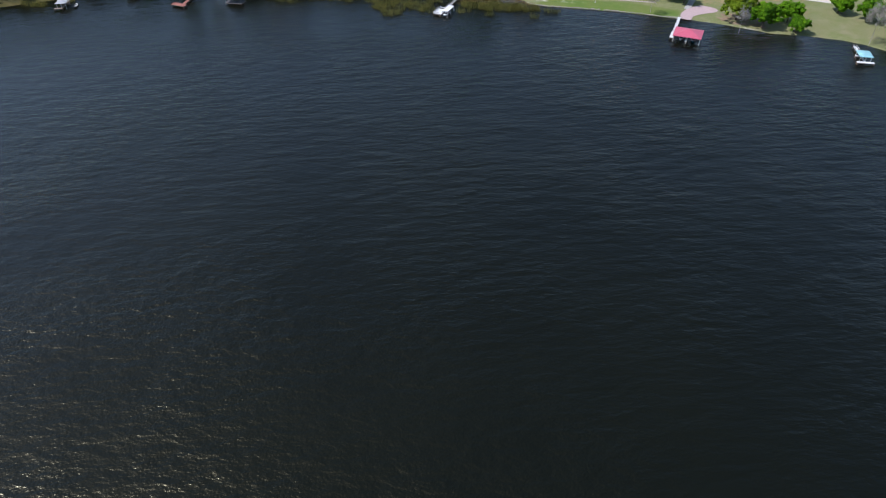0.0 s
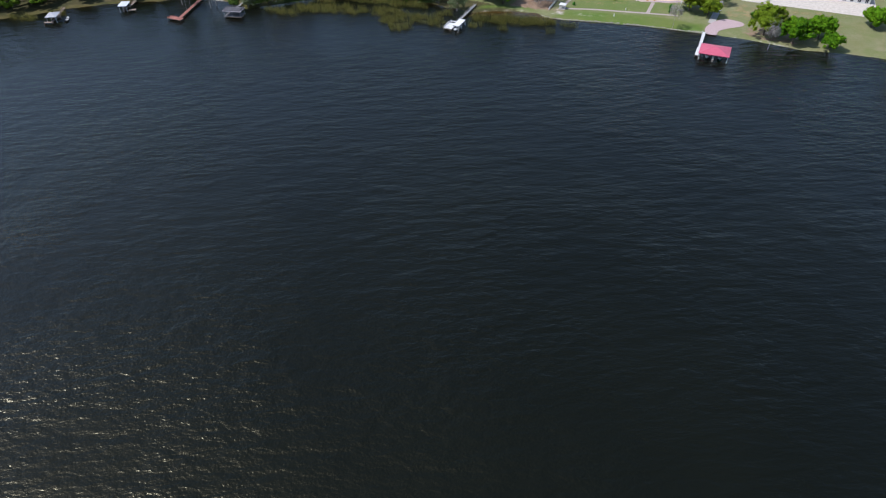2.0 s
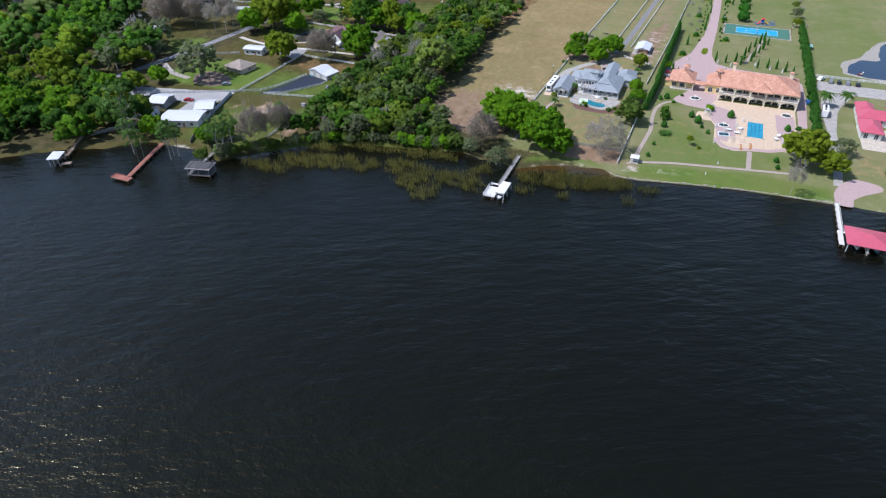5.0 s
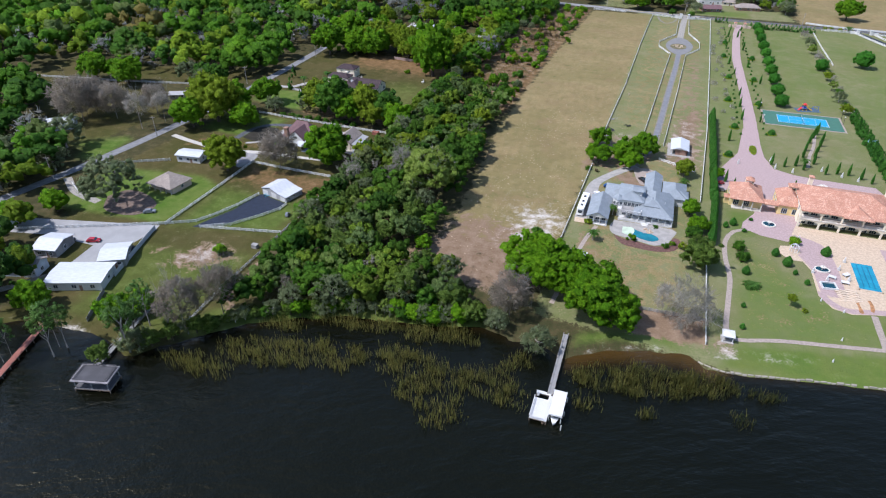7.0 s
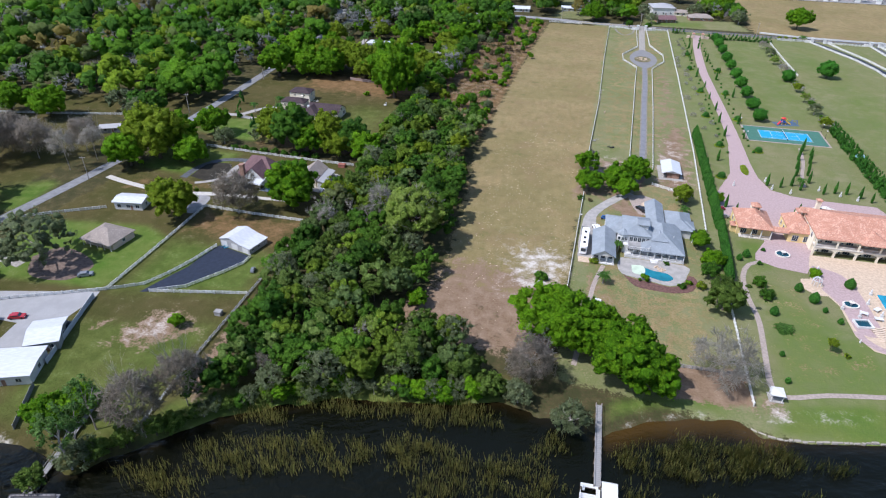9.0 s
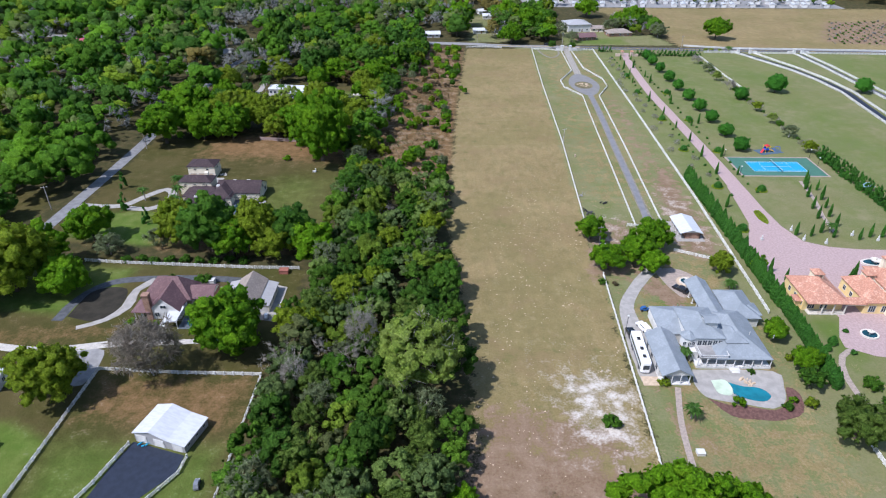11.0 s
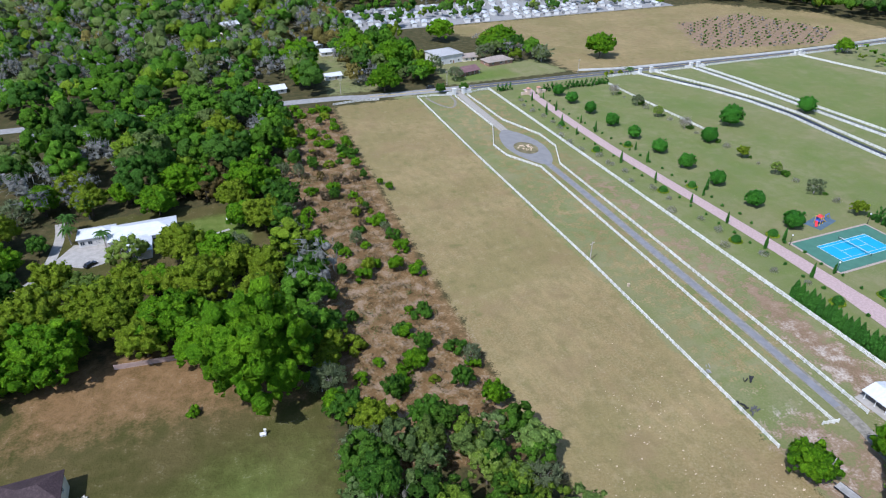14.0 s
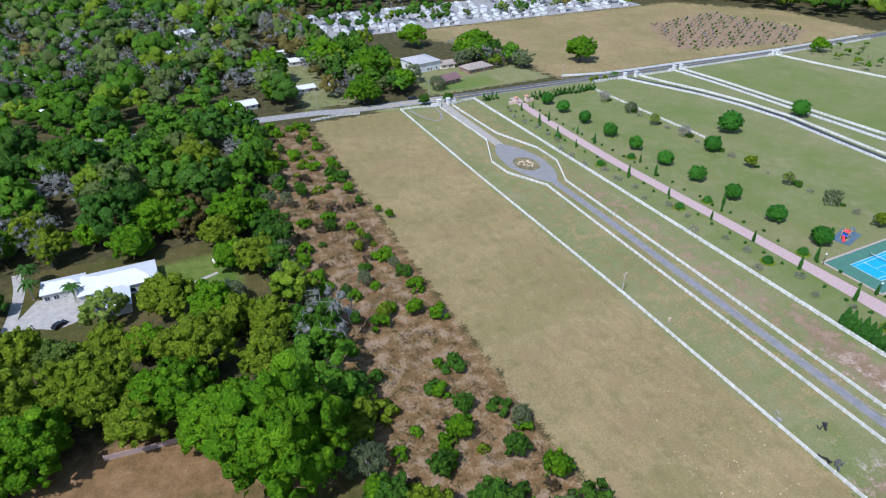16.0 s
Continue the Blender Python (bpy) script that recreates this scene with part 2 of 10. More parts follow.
MG = ground_material()
MWATER = lake_material()
MWOODS = woods_leaves()
LEAF = {
    "oak": foliage("oak_leaves", (0.159, 0.375, 0.008), (0.244, 0.512, 0.010), (0.329, 0.600, 0.014)),
    "oak_yellow": foliage("yellow_green_leaves", (0.295, 0.420, 0.020), (0.370, 0.490, 0.026), (0.450, 0.570, 0.040)),
    "moss": foliage("moss_grey_leaves", (0.270, 0.325, 0.150), (0.328, 0.385, 0.190), (0.388, 0.430, 0.240)),
    "pale": foliage("pale_vine_leaves", (0.360, 0.510, 0.070), (0.440, 0.580, 0.100), (0.520, 0.640, 0.160)),
    "dark": foliage("dark_leaves", (0.088, 0.225, 0.024), (0.132, 0.312, 0.028), (0.183, 0.388, 0.034)),
    "rust": foliage("rust_leaves", (0.241, 0.175, 0.054), (0.306, 0.222, 0.074), (0.343, 0.269, 0.090)),
    "round": foliage("clipped_leaves", (0.081, 0.307, 0.028), (0.124, 0.410, 0.038), (0.149, 0.445, 0.043)),
    "conifer": foliage("cypress_leaves", (0.070, 0.240, 0.035), (0.104, 0.319, 0.041), (0.145, 0.400, 0.051)),
    "bare": foliage("bare_twigs", (0.500, 0.440, 0.385), (0.600, 0.535, 0.475), (0.680, 0.610, 0.550)),
    "bald": foliage("mauve_twigs", (0.360, 0.300, 0.245), (0.420, 0.350, 0.290), (0.480, 0.405, 0.340)),
    "olive": foliage("olive_leaves", (0.180, 0.290, 0.045), (0.235, 0.350, 0.060), (0.300, 0.420, 0.085)),
    "dry": foliage("dry_scrub_twigs", (0.165, 0.118, 0.066), (0.215, 0.158, 0.092), (0.245, 0.185, 0.115)),
    "cypress_wisp": foliage("wispy_spring_leaves", (0.18, 0.35, 0.08), (0.23, 0.41, 0.10), (0.30, 0.47, 0.14)),
    "palm": foliage("palm_fronds", (0.120, 0.275, 0.045), (0.160, 0.330, 0.060), (0.200, 0.370, 0.080)),
    "reed": foliage("dry_reeds", (0.42, 0.37, 0.10), (0.50, 0.43, 0.13), (0.29, 0.33, 0.08)),
}
MBARK = plain("bark", (0.13, 0.10, 0.075), 0.95, var=0.4, bump=0.5)
MBARKG = plain("grey_bark", (0.42, 0.375, 0.335), 0.95, var=0.35, bump=0.5)
MWHITE = plain("white_paint", (0.60, 0.59, 0.57), 0.5, var=0.10)
MFENCE = plain("fence_white", (0.68, 0.67, 0.64), 0.6, var=0.18)
MFENCEG = plain("fence_grey", (0.40, 0.40, 0.41), 0.8, var=0.25)
MGREYW = plain("grey_boards", (0.30, 0.29, 0.28), 0.85, var=0.3)
MCREAM = plain("cream_stucco", (0.74, 0.66, 0.51), 0.85, var=0.10)
MYELLOW = plain("yellow_stucco", (0.72, 0.55, 0.26), 0.85, var=0.10)
MSTONE = plain("pale_stone", (0.62, 0.57, 0.50), 0.8, var=0.15)
MSHORE = plain("shore_stone", (0.36, 0.32, 0.26), 0.9, var=0.25)
MPINKST = plain("pink_stucco", (0.60, 0.46, 0.37), 0.85, var=0.12)
MBRICK = plain("brown_brick", (0.30, 0.18, 0.13), 0.85, var=0.3, scale=4)
MWOOD = plain("weathered_wood", (0.27, 0.20, 0.15), 0.85, var=0.3)
MREDWOOD = plain("red_stained_deck", (0.30, 0.115, 0.085), 0.8, var=0.3)
MDARKR = plain("dark_roof_felt", (0.075, 0.073, 0.078), 0.85, var=0.2)
MASPH = plain("asphalt", (0.085, 0.090, 0.100), 0.9, var=0.25, scale=3)
MASPHD = plain("fresh_asphalt", (0.017, 0.024, 0.042), 0.75, var=0.2, scale=3)
MROAD = plain("worn_road", (0.245, 0.24, 0.235), 0.9, var=0.18, scale=2)
MSTRIP = plain("crushed_stone", (0.180, 0.180, 0.190), 0.95, var=0.16, scale=1.6)
MRINGG = plain("pale_blue_gravel", (0.190, 0.185, 0.182), 0.95, var=0.1, scale=1.3)
MISLE = plain("dry_island_grass", (0.165, 0.140, 0.072), 0.95, var=0.35, scale=1.2)
MDULL = plain("dusty_gravel", (0.215, 0.195, 0.16), 0.95, var=0.3, scale=4)
MGRAVEL = plain("gravel", (0.30, 0.275, 0.24), 0.95, var=0.25, scale=5)
MWGRAV = plain("white_shell", (0.46, 0.43, 0.385), 0.95, var=0.2, scale=5)
MCONC = plain("concrete", (0.32, 0.30, 0.275), 0.85, var=0.16, scale=2)
MPATH = plain("path_pavers", (0.33, 0.27, 0.23), 0.9, var=0.2, scale=6)
MPINK = plain("pink_pavers", (0.375, 0.275, 0.262), 0.85, var=0.16, scale=6)
MTERR = plain("tan_pavers", (0.50, 0.385, 0.275), 0.85, var=0.16, scale=5)
MMULCH = plain("red_mulch", (0.135, 0.070, 0.058), 0.95, var=0.3, scale=5)
MCGREEN = plain("court_green", (0.055, 0.145, 0.105), 0.8, var=0.10)
MCBLUE = plain("court_blue", (0.018, 0.27, 0.44), 0.75, var=0.06)
MGLASS = glass("dark_glass")
MPOOL = pool_water("pool_water", (0.015, 0.17, 0.22))
# Pool water with the cage's shade in its colour; basins use it too.
MPOOLD = pool_water("shaded_pool_water", (0.008, 0.055, 0.075))
MPOOLB = pool_water("blue_pool_water", (0.02, 0.25, 0.36))
MPOND = pool_water("pond_water", (0.010, 0.022, 0.045))
RBLUE = roof_tiles("blue_grey_shingles", (0.235, 0.262, 0.285), (0.268, 0.296, 0.320), across=0.3, dark=0.15)
RTERRA = roof_tiles("terracotta_tiles", (0.50, 0.245, 0.165), (0.62, 0.375, 0.27), across=0.34, dark=0.5)
RBROWN = roof_tiles("brown_tiles", (0.048, 0.031, 0.034), (0.072, 0.048, 0.050), across=0.3, dark=0.4)
RMAROON = roof_tiles("maroon_shingles", (0.155, 0.088, 0.092), (0.20, 0.12, 0.12), across=0.3, dark=0.3)
RTAN = roof_tiles("tan_shingles", (0.28, 0.235, 0.20), (0.34, 0.285, 0.25), across=0.3, dark=0.3)
RRED = roof_metal("red_metal", (0.44, 0.085, 0.125))
RWHITE = roof_metal("white_metal", (0.54, 0.55, 0.57))
RGREY = roof_metal("grey_metal", (0.36, 0.35, 0.345))
MBLACK = plain("black_rubber", (0.02, 0.02, 0.022), 0.7)
MSCREEN = plain("dark_screen", (0.05, 0.06, 0.065), 0.5)

# ---------------------------------------------------------------- mesh helpers


class MB:
    """Gathers vertices and faces for one mesh."""

    def __init__(self):
        self.v, self.f = [], []

    def add(self, vs, fs):
        o = len(self.v)
        self.v += [tuple(p) for p in vs]
        self.f += [tuple(i + o for i in f) for f in fs]
        return self

    def box(self, x0, y0, z0, x1, y1, z1):
        return self.add([(x0, y0, z0), (x1, y0, z0), (x1, y1, z0), (x0, y1, z0), (x0, y0, z1), (x1, y0, z1), (x1, y1, z1), (x0, y1, z1)],
                        [(3, 2, 1, 0), (4, 5, 6, 7), (0, 1, 5, 4), (1, 2, 6, 5), (2, 3, 7, 6), (3, 0, 4, 7)])

    def bar(self, a, b, w, h):
        """A bar with a rectangular section from a to b."""
        a, b = Vector(a), Vector(b)
        d = (b - a).normalized()
        s = d.cross((0, 0, 1))
        s = s.normalized() * w / 2 if s.length > 1e-4 else Vector((w / 2, 0, 0))
        u = s.cross(d).normalized() * h / 2
        vs = [p + i * s + j * u for p in (a, b) for i, j in ((-1, -1), (1, -1), (1, 1), (-1, 1))]
        return self.add(vs, [(0, 1, 2, 3), (7, 6, 5, 4), (0, 4, 5, 1), (1, 5, 6, 2), (2, 6, 7, 3), (3, 7, 4, 0)])

    def tube(self, a, b, r0, r1=None, n=6):
        r1 = r0 if r1 is None else r1
        a, b = Vector(a), Vector(b)
        d = (b - a).normalized()
        s = d.orthogonal().normalized()
        u = d.cross(s)
        vs = []
        for p, r in ((a, r0), (b, r1)):
            vs += [p + r * (math.cos(t) * s + math.sin(t) * u) for t in (2 * math.pi * i / n for i in range(n))]
        fs = [(i, (i + 1) % n, n + (i + 1) % n, n + i) for i in range(n)]
        return self.add(vs, fs + [tuple(range(n - 1, -1, -1)), tuple(range(n, 2 * n))])

    def slab(self, pts, z0, z1):
        """An upright prism over a polygon."""
        if sum(p[0] * q[1] - q[0] * p[1] for p, q in zip(pts, pts[1:] + pts[:1])) < 0:
            pts = pts[::-1]
        n = len(pts)
        vs = [(x, y, z0) for x, y in pts] + [(x, y, z1) for x, y in pts]
        return self.add(vs, [tuple(range(n, 2 * n))] + [(i, (i + 1) % n, n + (i + 1) % n, n + i) for i in range(n)])

    def hip(self, x0, y0, x1, y1, z, h, over=0.3, t=0.14):
        x0, y0, x1, y1 = x0 - over, y0 - over, x1 + over, y1 + over
        w, d = x1 - x0, y1 - y0
        if w >= d:
            r = [(x0 + d / 2, (y0 + y1) / 2, z + h), (x1 - d / 2, (y0 + y1) / 2, z + h)]
            fs = [(4, 5, 9, 8), (5, 6, 9), (6, 7, 8, 9), (7, 4, 8)]
        else:
            r = [((x0 + x1) / 2, y0 + w / 2, z + h), ((x0 + x1) / 2, y1 - w / 2, z + h)]
            fs = [(4, 5, 8), (5, 6, 9, 8), (6, 7, 9), (7, 4, 8, 9)]
        vs = [(a, b, c) for c in (z - t, z) for a, b in ((x0, y0), (x1, y0), (x1, y1), (x0, y1))] + r
        return self.add(vs, fs + [(3, 2, 1, 0), (0, 1, 5, 4), (1, 2, 6, 5), (2, 3, 7, 6), (3, 0, 4, 7)])

    def gable(self, x0, y0, x1, y1, z, h, axis="x", over=0.3, t=0.14):
        x0, y0, x1, y1 = x0 - over, y0 - over, x1 + over, y1 + over
        if axis == "x":
            m = (y0 + y1) / 2
            a = [(x0, y0, z), (x0, m, z + h), (x0, y1, z)]
            b = [(x1, y0, z), (x1, m, z + h), (x1, y1, z)]
        else:
            m = (x0 + x1) / 2
            a = [(x1, y0, z), (m, y0, z + h), (x0, y0, z)]
            b = [(x1, y1, z), (m, y1, z + h), (x0, y1, z)]
        lo = [(p[0], p[1], p[2] - t) for p in a + b]
        vs = a + b + lo
        fs = [(0, 3, 4, 1), (1, 4, 5, 2), (6, 7, 10, 9), (7, 8, 11, 10), (0, 1, 7, 6), (1, 2, 8, 7), (3, 9, 10, 4), (4, 10, 11, 5), (0, 6, 9, 3), (2, 5, 11, 8)]
        return self.add(vs, fs)

    def gable_wall(self, x0, y0, x1, y1, z, h, axis="x"):
        """The two triangles of wall under a gable, as one solid."""
        if axis == "x":
            m = (y0 + y1) / 2
            vs = [(x0, y0, z), (x0, y1, z), (x0, m, z + h), (x1, y0, z), (x1, y1, z), (x1, m, z + h)]
        else:
            m = (x0 + x1) / 2
            vs = [(x1, y0, z), (x0, y0, z), (m, y0, z + h), (x1, y1, z), (x0, y1, z), (m, y1, z + h)]
        return self.add(vs, [(0, 2, 1), (3, 4, 5), (0, 3, 5, 2), (1, 2, 5, 4), (0, 1, 4, 3)])

    def mesh(self, name, mat, smooth=False):
        me = bpy.data.meshes.new(name)
        me.from_pydata(self.v, [], self.f)
        me.materials.append(mat)
        if smooth:
            me.polygons.foreach_set("use_smooth", [True] * len(me.polygons))
        me.update()
        return me


def thing(name, x, y, z=0.0, rz=0.0, label="", category="", group="", kind=""):
    ob = new(name)
    ob.empty_display_size = 0.3
    ob.matrix_world = pose(x, y, z, 0, 0, rz)
    return tagged(ob, label, category, group, kind)


def part(name, mb, mat, parent=None, label="", at=None, smooth=False):
    """One mesh under a thing or a part; mb is a builder or a mesh that is shared."""
    me = mb.mesh(name, mat, smooth) if isinstance(mb, MB) else mb
    ob = new(name, me)
    if parent is not None:
        ob.parent = parent
    if at is not None:
        ob.matrix_local = at
    return tagged(ob, label)


def solid(name, mb, mat, label, category, kind="", group="", x=0.0, y=0.0, z=0.0, smooth=False):
    """A thing that is one mesh."""
    ob = new(name, mb.mesh(name, mat, smooth))
    ob.location = (x, y, z)
    return tagged(ob, label, category, group, kind)


def smooth_line(pts, step=2.0):
    """A Catmull-Rom line through points."""
    out = []
    p = [pts[0]] + list(pts) + [pts[-1]]
    for i in range(1, len(p) - 2):
        a, b, c, d = (np.array(q, float) for q in p[i - 1:i + 3])
        n = max(2, int(np.linalg.norm(c - b) / step))
        for t in np.arange(n) / n:
            out.append(tuple(0.5 * (2 * b + (c - a) * t + (2 * a - 5 * b + 4 * c - d) * t * t + (3 * b - a - 3 * c + d) * t ** 3)))
    return out + [tuple(map(float, pts[-1]))]


def ribbon(pts, width, z0, z1, curve=True):
    """A strip of road: a flat bed with edges, along a line. width: one number or one for each point."""
    line = smooth_line(pts) if curve else [tuple(map(float, q)) for q in pts]
    w = [width] * len(line) if isinstance(width, (int, float)) else list(np.interp(np.linspace(0, 1, len(line)), np.linspace(0, 1, len(width)), width))
    mb, vs = MB(), []
    for i, (x, y) in enumerate(line):
        a, b = line[max(0, i - 1)], line[min(len(line) - 1, i + 1)]
        d = Vector((b[0] - a[0], b[1] - a[1])).normalized()
        j = 1 + 0.05 * noise.noise((x * 0.4, y * 0.4, 3.0))
        nx, ny = -d[1] * w[i] / 2 * j, d[0] * w[i] / 2 * j
        vs += [(x + nx, y + ny, z1), (x - nx, y - ny, z1), (x + nx, y + ny, z0), (x - nx, y - ny, z0)]
    fs = []
    for i in range(len(line) - 1):
        o, q = 4 * i, 4 * i + 4
        fs += [(o, o + 1, q + 1, q), (o + 2, o, q, q + 2), (o + 1, o + 3, q + 3, q + 1)]
    return mb.add(vs, fs)


def blob(pts, wob=0.15, step=1.2):
    """A rounded, slightly uneven outline through points."""
    line = smooth_line(list(pts) + [pts[0]], step)[:-1]
    return [(x + wob * noise.noise((x * 0.7, y * 0.7, 1.0)), y + wob * noise.noise((x * 0.7, y * 0.7, 9.0))) for x, y in line]


_shared = {}


def shared(key, make):
    if key not in _shared:
        _shared[key] = make()
    return _shared[key]


FACE = {"S": 0, "E": 90, "N": 180, "W": 270}


def window(parent, x, y, z, w, h, face, name="window", bars=1, mat=None, pane=None):
    """A window: a frame that stands out from the wall, and a pane set back in it. z is its sill."""
    def make_frame():
        mb = MB()
        b = 0.07
        mb.box(-w / 2 - b, -0.06, -b, w / 2 + b, 0.03, 0).box(-w / 2 - b, -0.06, h, w / 2 + b, 0.03, h + b)
        mb.box(-w / 2 - b, -0.06, 0, -w / 2, 0.03, h).box(w / 2, -0.06, 0, w / 2 + b, 0.03, h)
        for i in range(bars):
            c = -w / 2 + w * (i + 1) / (bars + 1)
            mb.box(c - 0.025, -0.05, 0, c + 0.025, 0.02, h)
        return mb.mesh("window_frame", mat or MWHITE)
    key = (round(w, 2), round(h, 2), bars, (mat or MWHITE).name)
    ob = part(name, shared(("frame",) + key, make_frame), None, parent, at=pose(x, y, z, 0, 0, FACE[face]))
    part("pane", shared(("pane", round(w, 2), round(h, 2), (pane or MGLASS).name), lambda: MB().box(-w / 2, -0.025, 0, w / 2, 0.02, h).mesh("pane", pane or MGLASS)), None, ob)
    return ob


def door(parent, x, y, z, w, h, face, mat, name="door", ribs=3):
    def make():
        mb = MB().box(-w / 2, -0.03, 0, w / 2, 0.03, h)
        for i in range(ribs):
            a = h * (i + 0.15) / ribs
            mb.box(-w / 2 + 0.08, -0.05, a, w / 2 - 0.08, -0.03, a + h / ribs * 0.7)
        return mb.mesh(name, mat)
    ob = part(name, shared((name, round(w, 2), round(h, 2), ribs, mat.name), make), None, parent, at=pose(x, y, z, 0, 0, FACE[face]))
    part("door_frame", shared(("df", round(w, 2), round(h, 2)), lambda: MB().box(-w / 2 - 0.1, -0.06, 0, -w / 2, 0.02, h + 0.1).box(w / 2, -0.06, 0, w / 2 + 0.1, 0.02, h + 0.1).box(-w / 2, -0.06, h, w / 2, 0.02, h + 0.1).mesh("door_frame", MWHITE)), None, ob)
    return ob


def columns(parent, pts, z0, z1, r=0.13, mat=None, name="column"):
    def make():
        mb = MB().box(-r * 1.4, -r * 1.4, 0, r * 1.4, r * 1.4, 0.12).box(-r * 1.4, -r * 1.4, z1 - z0 - 0.12, r * 1.4, r * 1.4, z1 - z0)
        return mb.tube((0, 0, 0.12), (0, 0, z1 - z0 - 0.12), r, r * 0.88, 8).mesh(name, mat or MWHITE)
    me = shared((name, round(z1 - z0, 2), r, (mat or MWHITE).name), make)
    for x, y in pts:
        part(name, me, None, parent, at=pose(x, y, z0))


def railing(parent, a, b, z, h=0.6, mat=None, step=0.35):
    """A railing of top rail and balusters, one mesh a run."""
    mb = MB()
    a, b = Vector((*a, z)), Vector((*b, z))
    n = max(2, int((b - a).length / step))
    mb.bar(a + Vector((0, 0, h)), b + Vector((0, 0, h)), 0.09, 0.07)
    mb.bar(a + Vector((0, 0, 0.08)), b + Vector((0, 0, 0.08)), 0.06, 0.05)
    for i in range(n + 1):
        p = a.lerp(b, i / n)
        mb.bar(p, p + Vector((0, 0, h)), 0.05, 0.05)
    part("railing", mb, mat or MWHITE, parent)

# ---------------------------------------------------------------- land and lake
SHORE = [(-900, -200), (-330, 60), (-275, 130), (-252, 155), (-243.9, 162.9), (-236, 172.3), (-231.6, 176.3), (-224.7, 181.8), (-217.5, 187), (-208.2, 191.6), (-203.8, 196), (-199.6, 199.4),
         (-190.4, 200.3), (-183, 201), (-177, 199.7), (-171.9, 197.7), (-168, 202), (-162.9, 206.4), (-156, 213.5), (-147.2, 218.3), (-137.7, 222.4), (-126.9, 224), (-118.6, 225.5),
         (-110.6, 228.2), (-104, 226.5), (-98, 226.8), (-93, 224.8), (-85.9, 229.3), (-76, 232.6), (-71.1, 233.2), (-67.6, 230.8), (-64.5, 230.4), (-59.7, 231.0), (-51.8, 232.6), (-43.9, 234.2), (-36.1, 235.4), (-28.5, 236.1), (-19, 236.6), (-9.5, 237.2),
         (-0.4, 237.4), (8.6, 236.2), (17.4, 235.4), (30, 237.6), (37.4, 238), (45, 237), (62, 229), (90, 220), (200, 190), (500, 120), (1200, 0)]
WATER_Z = -0.32


def in_poly(px, py, poly):
    """Which points lie in a polygon, and how far they are from its edge."""
    inside = np.zeros(px.shape, bool)
    far = np.full(px.shape, 1e9)
    for (x0, y0), (x1, y1) in zip(poly, poly[1:] + poly[:1]):
        if y0 != y1:
            hit = ((y0 > py) != (y1 > py)) & (px < (x1 - x0) * (py - y0) / (y1 - y0) + x0)
            inside ^= hit
        dx, dy = x1 - x0, y1 - y0
        t = np.clip(((px - x0) * dx + (py - y0) * dy) / (dx * dx + dy * dy), 0, 1)
        far = np.minimum(far, np.hypot(px - x0 - t * dx, py - y0 - t * dy))
    return inside, far


def shore_y(x):
    return np.interp(x, [p[0] for p in SHORE], [p[1] for p in SHORE])


def soft_in(px, py, poly, feather):
    inside, far = in_poly(px, py, poly)
    return np.clip(0.5 + np.where(inside, far, -far) / feather, 0, 1)


